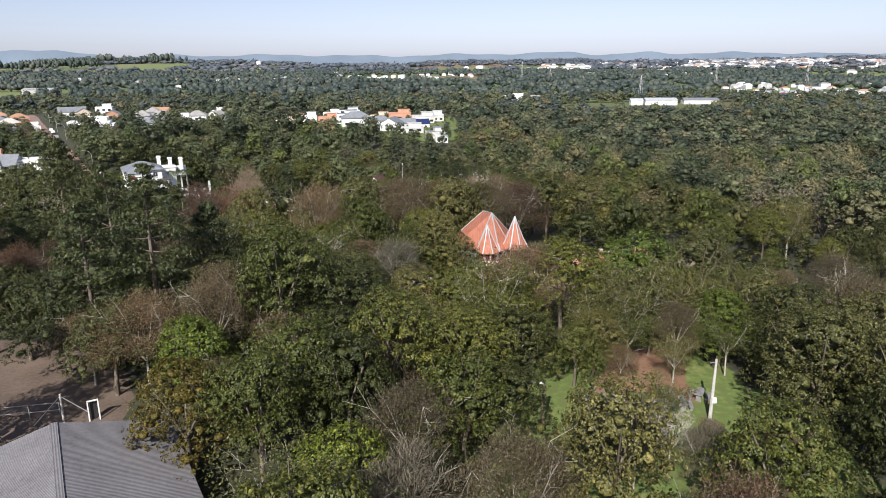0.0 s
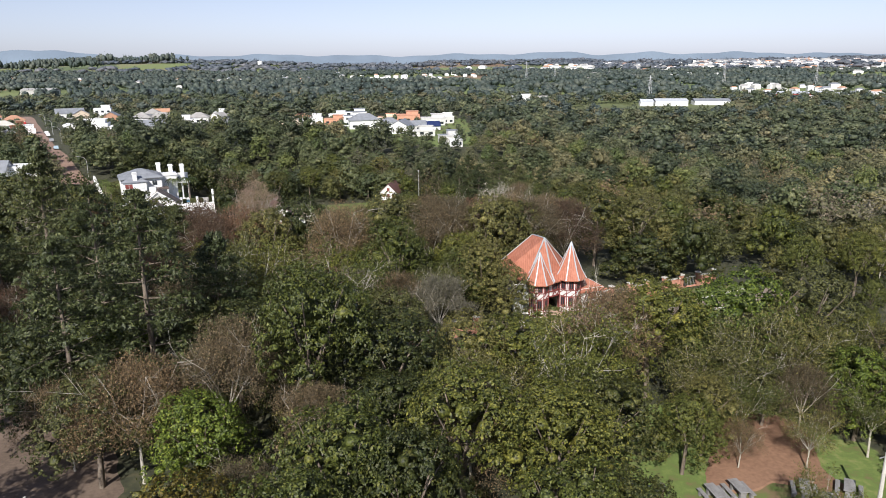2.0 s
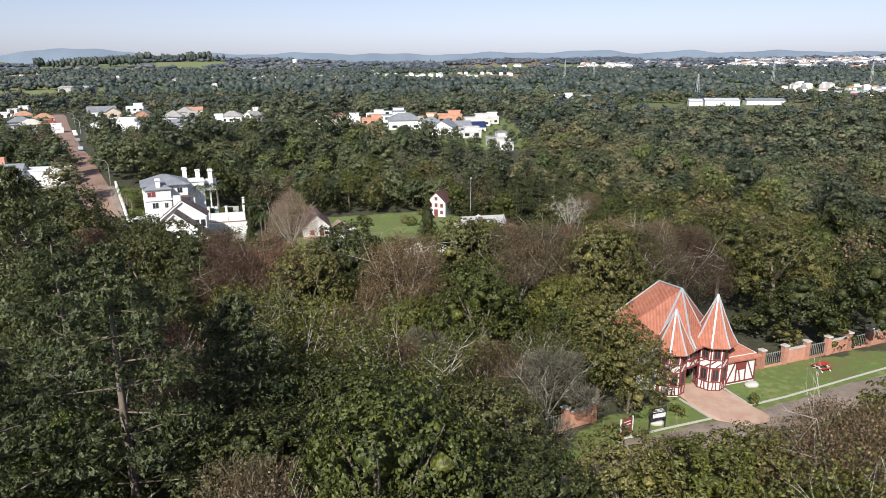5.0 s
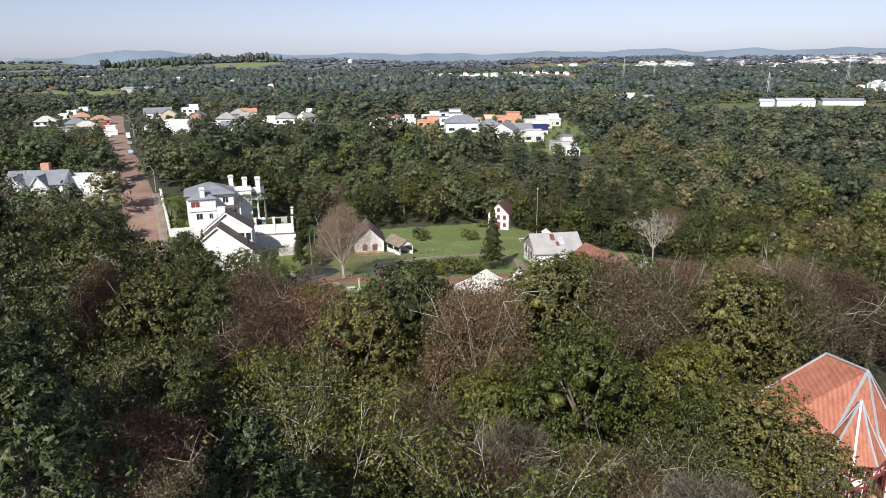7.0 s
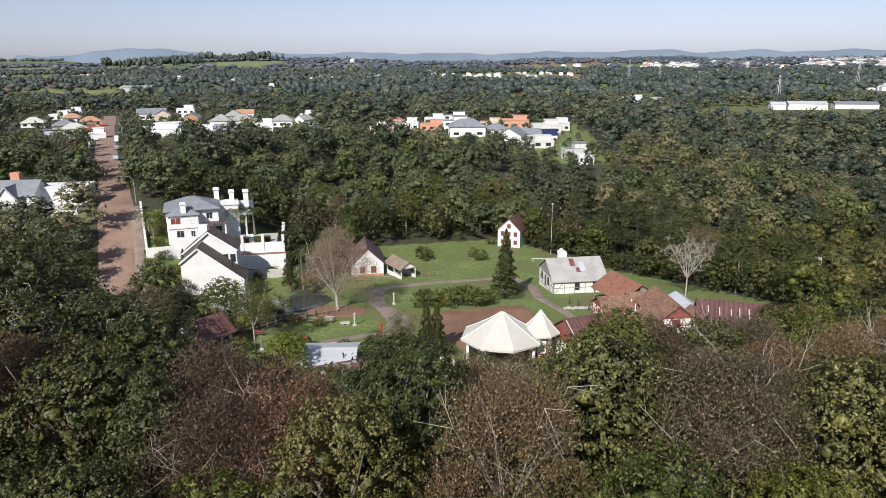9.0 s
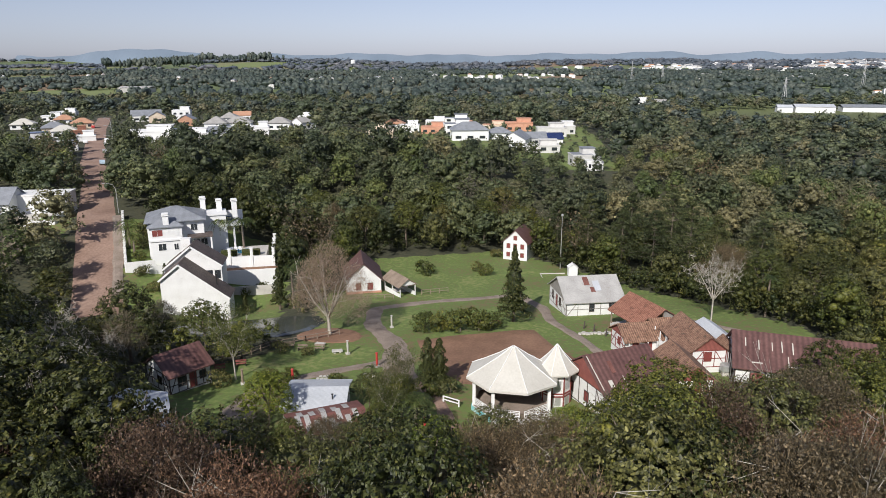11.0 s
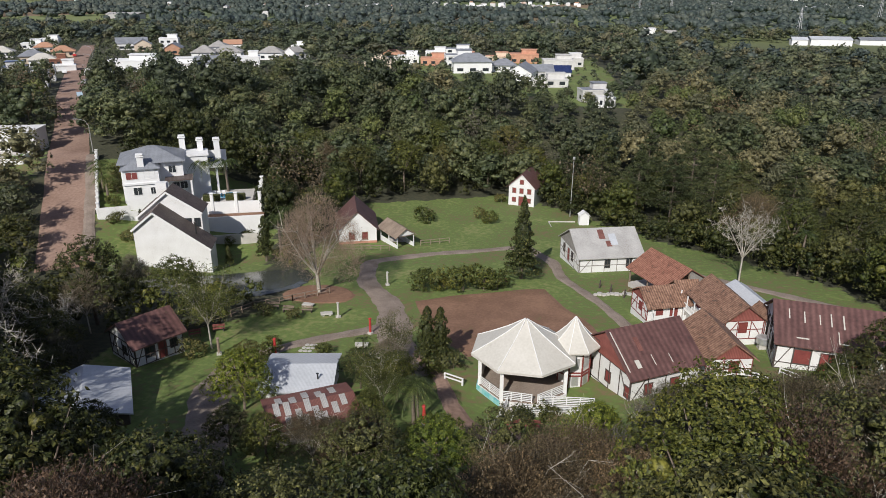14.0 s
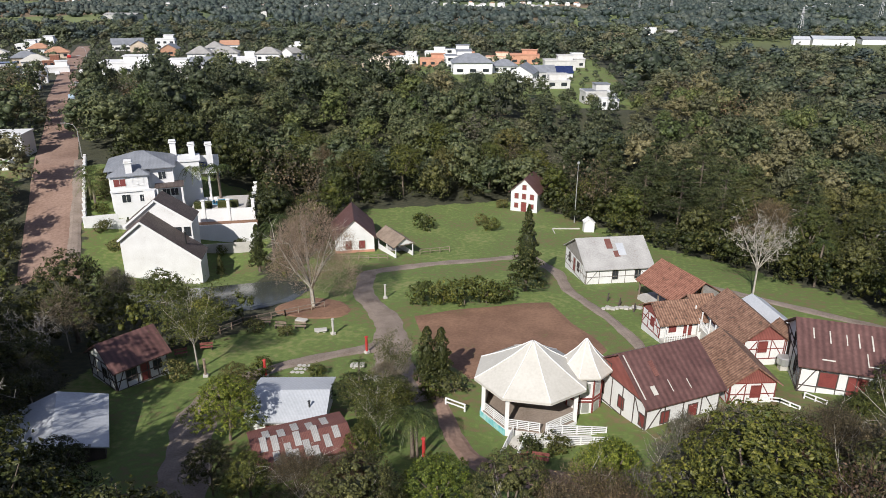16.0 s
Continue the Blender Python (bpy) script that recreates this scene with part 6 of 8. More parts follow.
child("tank", tube("tank", [(0, 0, 0.6), (0, 0, 0.75), (0, 0, 1.5), (0, 0, 1.6)], [0.55, 0.75, 0.75, 0.6], 14, M_METAL), bpy.data.objects["tank_stand"])

e, L = house("big_hall", (-12.9, 156.4), (-5.5, 160.6), 8.6, 3.3, 2.9, "x", M_MAROON, M_PLASTER, "large white half-timbered hall with a maroon sheet-metal roof and red gable", z=3.3,
             opens=[("L", 2.6, 3.4, 0.8, 1.1, "shutter"), ("L", 1.8, 0.8, 0.8, 1.2, "shutter"), ("L", 5.0, 0.8, 0.8, 1.2, "shutter"), ("L", 8.2, 0.8, 0.8, 1.2, "shutter"), ("F", 2.2, 0.9, 0.9, 1.2, "shutter"), ("F", 5.4, 0.1, 1.0, 2.0, "door")],
             frames=[("L", 5, (0.0,)), ("F", 4, (0.0,))], timber=M_DARKTIMBER, gable_m=M_REDBOARD)
sheets(e, L, 8.6, 3.3, 2.9, "x", [(1.3, 0.82, 0.5, 0.9), (3.2, 0.8, 0.08, 1.2), (5.2, 0.84, 0.08, 1.0), (0.0, 0.5, 0.12, 4.6)], M_CREAM)
sheets(e, L, 8.6, 3.3, 2.9, "x", [(2.4, 0.42, 0.5, 1.6)], M_RUSTTIN)
house("hall_wing", (-4.2, 161.9), (0.3, 162.8), 7.6, 2.5, 1.7, "y", M_OLDTILE, M_PLASTER, "white half-timbered wing with a mossy tile roof", z=3.7,
      opens=[("F", 2.6, 0.9, 0.9, 1.2, "shutter")], frames=[("F", 3, (0.0, 1.2)), ("L", 4, (0.0, 1.2))], timber=M_TIMBER, gable_m=M_REDBOARD)
e, L = house("barn", (3.4, 165.6), (18.5, 162.8), 9.2, 3.3, 2.6, "x", M_MAROON, M_PLASTER, "large white half-timbered barn with a dark maroon sheet-metal roof", over=0.6, z=3.7,
             opens=[("F", 2.6, 0.9, 1.6, 1.6, "shutter"), ("F", 5.2, 0.1, 1.7, 2.3, "door"), ("F", 8.0, 0.9, 1.5, 1.5, "shutter"), ("F", 11.2, 0.9, 1.5, 1.5, "shutter"), ("L", 2.0, 0.3, 1.5, 2.1, "win"), ("L", 4.6, 2.9, 0.8, 1.3, "win"), ("L", 6.8, 0.9, 1.0, 1.6, "win")],
             frames=[("F", 9, (0.0, 0.75)), ("L", 4, (0.0, 2.4))], timber=M_DARKTIMBER, frame_m=M_DARKTIMBER)
sheets(e, L, 9.2, 3.3, 2.6, "x", [(1.2, 0.35, 0.12, 1.3), (2.7, 0.4, 0.12, 1.5), (4.2, 0.42, 0.1, 1.3), (5.3, 0.4, 0.12, 1.7), (6.5, 0.42, 0.14, 1.8), (5.9, 0.82, 0.1, 1.6), (2.4, 0.93, 1.2, 0.15), (6.4, 0.95, 0.9, 0.15)], M_CREAM)
f = thing("barn_steps", 5.0, 163.6, -10, label="white wooden fence rail by the barn", category="fence")
railing(f, (-1.5, 0, -0.2), (0.3, -1.0, -0.2), 0.8, M_WHITE, 2, 3, 0.06)
f = thing("white_fence", -0.6, 162.3, 0, label="low white wooden fence on the grass", category="fence")
railing(f, (-0.6, 0.4, -0.1), (1.4, 0.2, -0.1), 0.7, M_WHITE, 2, 3, 0.07)
railing(f, (1.4, 0.2, -0.1), (2.8, -1.0, -0.1), 0.7, M_WHITE, 2, 3, 0.07)

e, L = house("dark_cottage", (-66.4, 159.1), (-63.2, 163.9), 6.0, 2.6, 1.9, "x", M_MAROON, M_PLASTER, "small white cottage with dark timber framing and a dark maroon roof", z=1.7,
             opens=[("F", 1.7, 0.8, 1.0, 1.2, "win"), ("F", 3.2, 0.1, 0.9, 2.0, "door"), ("F", 4.6, 0.9, 0.8, 1.0, "win"), ("L", 3.6, 0.9, 0.8, 1.0, "win")], frames=[("F", 5, (0.0, 1.1)), ("L", 4, (0.0, 1.1))], frame_m=M_DARKTIMBER)
house("white_roof_house", (-48.6, 151.4), (-42.0, 152.4), 6.6, 2.5, 0.8, "x", M_WHITETIN, M_PLASTER, "white house with a white sheet-metal roof", z=2.7,
      opens=[("F", 2.0, 0.7, 0.9, 1.2, "shutter"), ("F", 5.2, 0.2, 0.9, 1.9, "door")])
e = bpy.data.objects["white_roof_house"]
child("chimney_pipe", tube("chimney_pipe", [(5.4, 1.2, 2.6), (5.4, 1.2, 3.5), (5.4, 1.2, 3.62)], [0.08, 0.08, 0.15], 8, M_BLACK), e)
part("air_unit", e, M_WHITE, 3.4, -0.2, 1.4, 0.8, 0.35, 0.6)
e, L = house("rusty_shed", (-44.2, 143.5), (-37.9, 147.1), 4.8, 2.3, 0.55, "x", M_RUSTTIN, M_GREYWOOD, "low shed with a roof of rusty and bare metal sheets", "shed", 0.4, 0.4, z=4.2)
rr = np.random.RandomState(3)
for u, v in ((0.6, 0.15), (1.5, 0.2), (2.4, 0.6), (3.3, 0.22), (3.9, 0.7), (4.8, 0.18), (5.6, 0.6), (1.4, 0.85), (6.5, 0.3), (2.9, 0.95), (4.5, 0.95)):
    sheets(e, L, 4.8, 2.3, 0.55, "x", [(u, v, 0.55, 1.3 + 0.5 * rr.uniform())], M_GREYTIN)
for u, v in ((1.0, -0.5), (2.2, -0.35), (3.4, -0.6), (4.6, -0.4), (5.9, -0.55)):
    wd = 2.4
    child("roof_sheet", box_mesh("roof_sheet", 0.6, 1.5, 0.02, M_GREYTIN), e, pose(u, 2.4 - v * wd, 2.85 + v * 0.55 + 0.245, -math.degrees(math.atan2(0.55, wd)), 0, 0))
house("blue_roof_shed", (-65.8, 142.4), (-59.4, 146.4), 8.2, 2.1, 1.2, "y", M_WHITETIN, M_DARKTIMBER, "dark timber shed with a bluish white sheet-metal roof", "shed", 0.4, 0.4, z=2.9, opens=[("F", 2.2, 0.6, 1.0, 1.1, "win")], frame_m=M_WHITE)
e, L = house("plane_house", (-58.2, 213.2), (-51.5, 215.2), 10.0, 3.0, 3.3, "y", M_MAROON, M_PLASTER, "white house with a brownish red sheet-metal roof behind a bare tree", z=-3.2,
             opens=[("F", 4.8, 0.9, 1.0, 1.4, "shutter"), ("F", 2.4, 0.9, 1.0, 1.4, "shutter")])
part("plinth", e, M_BRICK, L / 2, 5.0, -1.4, L + 0.1, 10.1, 2.0)
e = thing("wayside_shrine", -13.0, 233.9, 8, label="tiny white garden shrine with a gabled top", category="shrine")
wall_body(e, 2.0, 1.6, 2.0, 0.7, "y", M_WHITE)
gable_roof(e, 2.0, 1.6, 2.0, 0.7, "y", M_WHITE, 0.15, 0.15, 0.08)
part("plot_border", e, M_CONCRETE, -3.2, 2.2, -0.3, 5.5, 0.14, 0.45)
part("plot_border", e, M_CONCRETE, -6.0, 0.4, -0.3, 0.14, 3.6, 0.45)
house("grey_roof_shed", (33.0, 224.0), (41.0, 221.5), 9, 3.0, 1.4, "x", M_GREYTIN, M_CONCRETE, "long shed with a weathered grey roof among the trees", "shed", z=-3.4)


# ---- bandstand ----
def ring(n, r, turn=0.0, deep=1.0):
    return [(r * math.cos(2 * math.pi * i / n + turn), deep * r * math.sin(2 * math.pi * i / n + turn)) for i in range(n)]


def tent_roof(name, n, r, z0, z1, turn, material, parent, sag=0.0, thick_=0.12, lip=0.0, deep=1.0):
    """A many-sided pointed roof, slightly hollow, with a lower face."""
    V, Fs = [], []
    steps = ((1.0, 0.0), (0.66, 0.34 - sag), (0.33, 0.67 - sag), (0.02, 1.0))
    for f, u in steps:
        V += [(x, y, z0 + (z1 - z0) * u) for x, y in ring(n, r * f, turn, deep)]
    b = len(V)
    V += [(x, y, z0 - thick_ - lip) for x, y in ring(n, r, turn, deep)]
    for k in range(3):
        for i in range(n):
            Fs.append((k * n + i, k * n + (i + 1) % n, (k + 1) * n + (i + 1) % n, (k + 1) * n + i))
    Fs.append(tuple(range(3 * n, 4 * n)))
    for i in range(n):
        Fs.append((b + i, b + (i + 1) % n, (i + 1) % n, i))
    Fs.append(tuple(range(b, b + n))[::-1])
    return child(name, mesh_from(name, V, Fs, material), parent)


def ridge_bars(name, n, r, z0, z1, turn, material, parent, w=0.09, sag=0.0, deep=1.0):
    for x, y in ring(n, r, turn, deep):
        for (f, u), (g, v) in (((1.0, 0.0), (0.66, 0.34 - sag)), ((0.66, 0.34 - sag), (0.33, 0.67 - sag)), ((0.33, 0.67 - sag), (0.03, 1.0))):
            beam(parent, (x * f, y * f, z0 + (z1 - z0) * u + 0.03), (x * g, y * g, z0 + (z1 - z0) * v + 0.03), w, material, name)


band = thing("bandstand", -23.3, 160.2, 6, 2.3, "white octagonal bandstand with a cream tent roof", "bandstand")
child("base", prism("base", ring(8, 5.0, 0.22, 0.98), -1.5, 0.9, M_PLASTER), band)
child("stage_floor", prism("stage_floor", ring(8, 4.9, 0.22, 0.98), 0.9, 1.0, M_PATH), band)
tent_roof("roof", 8, 5.7, 4.6, 8.0, 0.22, M_CREAM, band, 0.03, 0.15, 0.1, 0.96)
ridge_bars("seam", 8, 5.7, 4.6, 8.0, 0.22, M_WHITE, band, 0.07, 0.03, 0.96)
for i, (x, y) in enumerate(ring(8, 4.75, 0.22, 0.98)):
    if i == 6:
        continue
    part("pillar", band, M_WHITE, x, y, -0.4, 0.36, 0.36, 5.15)
for i in (1, 2, 3):
    a, b = ring(8, 4.7, 0.22, 0.98)[i], ring(8, 4.7, 0.22, 0.98)[(i + 1) % 8]
    p, q = Vector((*a, 1.0)), Vector((*b, 1.0))
    d = q - p
    child("back_wall", box_mesh("back_wall", d.length, 0.15, 3.8, M_PLASTER), band, Matrix.Translation((p + q) / 2) @ pose(0, 0, 0, 0, 0, math.degrees(math.atan2(d.y, d.x))))
for i in (3, 4):
    a, b = ring(8, 5.05, 0.22, 0.98)[i], ring(8, 5.05, 0.22, 0.98)[(i + 1) % 8]
    p, q = Vector((*a, -1.2)), Vector((*b, -1.2))
    d = q - p
    child("mural", box_mesh("mural", d.length, 0.06, 2.1, M_TEAL), band, Matrix.Translation((p + q) / 2) @ pose(0, 0, 0, 0, 0, math.degrees(math.atan2(d.y, d.x))), "painted mural in teal and white")
    railing(band, (a[0] * 0.96, a[1] * 0.96, 1.0), (b[0] * 0.96, b[1] * 0.96, 1.0), 1.0, M_WHITE, 5, 3, 0.05)
r8 = ring(8, 4.8, 0.22, 0.98)
railing(band, (*r8[5], 1.0), (r8[6][0] - 0.6, r8[6][1], 1.0), 1.0, M_WHITE, 5, 4, 0.05)
railing(band, (*r8[6], 1.0), (r8[7][0], r8[7][1], 1.0), 1.0, M_WHITE, 5, 3, 0.05)
# ramp down to the left and landing to the right, both railed
V = [(-1.0, -4.6, 0.95), (-1.0, -6.2, 0.95), (-2.7, -9.6, -0.7), (-4.0, -8.8, -0.7), (-2.6, -5.0, 0.4), (5.2, -6.2, 0.95), (5.2, -4.8, 0.95)]
child("ramp", mesh_from("ramp", [*V, *[(x, y, -1.6) for x, y, z in V]], [(0, 4, 3, 2, 1), (0, 1, 5, 6), (2, 3, 10, 9), (1, 2, 9, 8), (3, 4, 11, 10), (5, 1, 8, 12), (6, 5, 12, 13), (4, 0, 7, 11)], M_CONCRETE), band)
for p, q, n in (((-1.0, -6.2, 0.95), (-2.7, -9.6, -0.7), 4), ((-2.0, -4.8, 0.75), (-4.0, -8.8, -0.7), 4), ((-1.0, -6.2, 0.95), (1.6, -6.4, 0.95), 3), ((1.6, -6.4, 0.95), (6.4, -6.0, 0.6), 5), ((1.2, -4.7, 0.95), (6.6, -4.6, 0.7), 5)):
    railing(band, p, q, 1.0, M_WHITE, 5, n, 0.05)
tow = thing("stage_tower", -18.2, 161.4, 8, 2.4, "white half-timbered octagonal tower with a cream pointed roof", "tower")
child("wall", prism("wall", ring(8, 1.75, 0.39), -1.5, 5.2, M_PLASTER), tow)
tent_roof("roof", 8, 2.7, 5.0, 7.9, 0.39, M_CREAM, tow, 0.06, 0.1, 0.08)
ridge_bars("seam", 8, 2.7, 5.0, 7.9, 0.39, M_WHITE, tow, 0.06, 0.06)
for i in range(8):
    a, b = Vector((*ring(8, 1.78, 0.39)[i], 0)), Vector((*ring(8, 1.78, 0.39)[(i + 1) % 8], 0))
    beam(tow, a, a + Vector((0, 0, 5.1)), 0.14, M_TIMBER)
    for z in (0.1, 1.9, 2.25, 4.9):
        beam(tow, a + Vector((0, 0, z)), b + Vector((0, 0, z)), 0.14, M_TIMBER)
    if i in (5, 6, 7):
        c = (a + b) / 2
        for z in (0.7, 2.8):
            child("window", box_mesh("window", 0.7, 0.08, 1.1, M_METAL), tow, Matrix.Translation(c + Vector((0, 0, z))) @ pose(0, 0, 0, 0, 0, math.degrees(math.atan2((b - a).y, (b - a).x))))


def bench(x, y, rz, label="wooden bench with a backrest", m=None, group="park benches"):
    e = thing("bench", x, y, rz, label=label, category="bench", group=group)
    m = m or M_WOOD
    for k in range(3):
        part("seat_slat", e, m, 0, -0.15 + 0.15 * k, 0.42, 1.5, 0.12, 0.05)
    for k in range(2):
        part("back_slat", e, m, 0, 0.25, 0.6 + 0.18 * k, 1.5, 0.05, 0.13)
    for s in (-0.6, 0.6):
        part("leg", e, M_DARKTIMBER, s, 0, 0, 0.08, 0.5, 0.42)
        part("back_post", e, M_DARKTIMBER, s, 0.27, 0, 0.08, 0.06, 0.92)
    return e


for x, y, rz in ((-58.0, 179.1, 10), (-55.5, 178.0, 0), (-52.9, 178.2, 5), (-62.0, 170.5, 20), (-23.9, 150.9, 30), (-22.3, 151.3, -5), (-27.0, 193.0, 0), (-64.2, 168.5, 30)):
    bench(x, y, rz, m=M_REDBOARD if x > -30 or x < -60 else M_WOOD)


def marker(x, y, h, m, label):
    e = thing("carved_post", x, y, random.uniform(0, 90), label=label, category="post", group="carved posts along the path")
    part("foot", e, M_CONCRETE, 0, 0, -0.2, 0.55, 0.55, 0.5, bevel=0.04)
    child("shaft", tube("shaft", [(0, 0, 0.25), (0, 0, h * 0.45), (0, 0, h * 0.55), (0, 0, h)], [0.15, 0.14, 0.17, 0.13], 8, m), e)
    part("cap", e, m, 0, 0, h - 0.02, 0.34, 0.34, 0.14, bevel=0.03)


for x, y, m, lab in ((-48.1, 176.8, M_CONCRETE, "pale carved wooden post on a stone foot"), (-42.5, 171.6, M_RED, "red carved post on a stone foot"), (-44.3, 190.6, M_CONCRETE, "pale carved wooden post on a stone foot"),
                     (-32.2, 149.4, M_RED, "red carved post on a stone foot"), (-58.7, 163.5, M_WOOD, "brown carved post on a stone foot"), (-52.0, 164.0, M_RED, "red carved post on a stone foot")):
    marker(x, y, 2.1, m, lab)
for x, y, rz in ((-49.9, 177.4, 20), (-53.5, 180.5, -10), (-40.2, 164.4, 0), (-42.6, 167.5, 10)):
    e = thing("stone_table", x, y, rz, label="low flat stone slab on the grass", category="stone slab", group="slabs on the green")
    part("top", e, M_CONCRETE, 0, 0, 0.25, 1.6, 0.9, 0.15, bevel=0.03)
    part("foot", e, M_CONCRETE, -0.4, 0, -0.1, 0.3, 0.6, 0.36)
    part("foot", e, M_CONCRETE, 0.4, 0, -0.1, 0.3, 0.6, 0.36)
for i in range(9):
    x, y = -49.5 + 0.55 * (i % 3) + 0.1 * (i // 3), 165.5 + 0.9 * (i // 3)
    e = thing("stepping_stone", x, y, i * 23, label="pale stepping stone in the grass", category="stone", group="stepping stones")
    child("stone", prism("stone", ring(7, 0.26, i), -0.05, 0.09, M_CONCRETE), e)
f = thing("rail_fence", -63.4, 173.8, 0, 0, "rustic brown wooden rail fence beside the pond", "fence")
fl = [(-66.5, 171), (-63.4, 173.8), (-60.9, 178.8), (-56.4, 182.3), (-52, 186)]
for a, b in zip(fl, fl[1:]):
    pa, pb = Vector((a[0] + 63.4, a[1] - 173.8, tz(*a))), Vector((b[0] + 63.4, b[1] - 173.8, tz(*b)))
    railing(f, pa, pb, 1.0, M_WOOD, 2, 4, 0.07)
f = thing("rail_fence", -60, 209.5, 0, 0, "brown wooden rail fence beside the covered bridge", "fence")
railing(f, (0, 0, tz(-60, 209.5)), (12, 0.8, tz(-48, 210.3)), 1.0, M_WOOD, 2, 8, 0.06)
f = thing("rail_fence", -43, 214.2, 0, 0, "brown wooden rail fence beside the covered bridge", "fence")
railing(f, (0, 0, tz(-43, 214.2)), (5, 2.6, tz(-38, 216.8)), 1.0, M_WOOD, 2, 4, 0.06)
f = thing("white_fence", -31.6, 159.9, -25, label="short white wooden barrier by the drive", category="fence")
railing(f, (0, 0, 0), (2.2, 0, 0), 0.85, M_WHITE, 2, 2, 0.08)
for i, (x, y) in enumerate(((-12.6, 192.5), (-11.2, 190.6), (-9.5, 188.5), (-7.8, 186.2))):
    e = thing("hitching_post", x, y, 0, label="dark short wooden post on the grass", category="post", group="hitching posts")
    child("shaft", tube("shaft", [(0, 0, -0.2), (0.1, 0, 0.7), (0.15, 0, 1.3)], [0.13, 0.12, 0.1], 6, M_DARKTIMBER), e)
e = thing("stone_row", -13.4, 189.2, 10, label="low row of pale field stones", category="stones")
for i in range(9):
    child("stone", prism("stone", ring(6, 0.3 + 0.08 * (i % 3), i), -0.2, 0.25 + 0.1 * (i % 2), M_CONCRETE), e, pose(i * 0.62, 0.15 * math.sin(i * 2), 0))
e = thing("antenna_mast", -14.6, 240.6, label="thin tall lattice mast beside the wood", category="mast")
child("mast", tube("mast", [(0, 0, -0.5), (0, 0, 6), (0, 0, 13)], [0.12, 0.09, 0.05], 6, M_METAL), e)
part("head", e, M_METAL, 0, 0, 12.6, 0.5, 0.5, 0.5, bevel=0.08)


# ---- white houses by the street ----
def profile_house(name, x, y, rz, z, prof, depth, label, roof_m, wall_m, over=0.35, roof_t=0.25):
    """A house as an outline (in the front plane) pushed back; roof slabs lie on its upper edges."""
    e = thing(name, x, y, rz, z, label, "house")
    n = len(prof)
    V = [(u, 0, v) for u, v in prof] + [(u, depth, v) for u, v in prof]
    child("wall", mesh_from("wall", V, [tuple(range(n)), tuple(range(2 * n - 1, n - 1, -1))] + [(i, i + n, (i + 1) % n + n, (i + 1) % n) for i in range(n)], wall_m), e)
    for (u0, v0), (u1, v1) in zip(prof[2:], prof[3:]):
        ln, an = math.hypot(u1 - u0, v1 - v0), math.degrees(math.atan2(v1 - v0, u1 - u0))
        if ln > 2 and abs(abs(an) - 90) > 15:
            if abs(an) > 90:
                (u0, v0), (u1, v1) = (u1, v1), (u0, v0)
                an = math.degrees(math.atan2(v1 - v0, u1 - u0))
            me = box_mesh("roof", depth + 0.7, ln + over, roof_t, roof_m)
            child("roof", me, e, Matrix.Translation(((u0 + u1) / 2, depth / 2, (v0 + v1) / 2 + 0.02)) @ pose(0, 0, 0, 0, -an, 0) @ pose(0, 0, 0, 0, 0, 90))
            child("fascia", box_mesh("fascia", ln + over, 0.12, roof_t + 0.06, M_WHITE), e, Matrix.Translation(((u0 + u1) / 2, -0.42, (v0 + v1) / 2)) @ pose(0, 0, 0, 0, -an, 0))
    return e


e = profile_house("white_gable_house", -88.6, 196.9, 15, -2.6, [(0, -4), (12.0, -4), (12.0, 2.5), (3.5, 9.2), (0, 6.4)], 5.0, "white two-storey house with a long brown slanting roof", M_DARKROOF, M_PLASTER)
child("flue", tube("flue", [(9.6, 2.0, 4.5), (9.6, 2.0, 6.6), (9.6, 2.0, 6.8)], [0.14, 0.14, 0.24], 8, M_BLACK), e)
e = profile_house("white_gable_house", -90.4, 201.8, 15, -2.2, [(0, -4), (10.6, -4), (10.6, 7.0), (5.2, 10.8), (0, 6.6)], 5.0, "white gabled house with dark windows and a brown roof", M_DARKROOF, M_PLASTER)
window(e, "F", 11.6, 6, 7.6, 4.6, 2.4, 1.5, M_BLACK, M_GLASS)
window(e, "F", 11.6, 6, 9.8, 4.6, 0.9, 1.5, M_BLACK, M_GLASS)
window(e, "F", 11.6, 6, 9.8, 2.0, 0.9, 1.5, M_BLACK, M_GLASS)
part("chimney", e, M_PLASTER, 3.6, 4.0, 7.5, 1.8, 1.4, 4.2)


def hip_roof(parent, L, D, eave, rise, material, over=0.6, ridge=0.35, x0=0.0, y0=0.0, name="roof"):
    a = min(L, D) * (0.5 if ridge is None else (1 - ridge) * 0.5)
    V = [(x0 - over, y0 - over, eave), (x0 + L + over, y0 - over, eave), (x0 + L + over, y0 + D + over, eave), (x0 - over, y0 + D + over, eave),
         (x0 - over, y0 - over, eave + 0.18), (x0 + L + over, y0 - over, eave + 0.18), (x0 + L + over, y0 + D + over, eave + 0.18), (x0 - over, y0 + D + over, eave + 0.18)]
    if L >= D:
        V += [(x0 + D / 2, y0 + D / 2, eave + rise), (x0 + L - D / 2 + 0.01, y0 + D / 2, eave + rise)]
        up = [(4, 5, 9, 8), (5, 6, 9), (6, 7, 8, 9), (7, 4, 8)]
    else:
        V += [(x0 + L / 2, y0 + L / 2, eave + rise), (x0 + L / 2, y0 + D - L / 2, eave + rise)]
        up = [(4, 5, 8), (5, 6, 9, 8), (6, 7, 9), (7, 4, 8, 9)]
    return child(name, mesh_from(name, V, [(3, 2, 1, 0), (0, 1, 5, 4), (1, 2, 6, 5), (2, 3, 7, 6), (3, 0, 4, 7)] + up, material), parent)


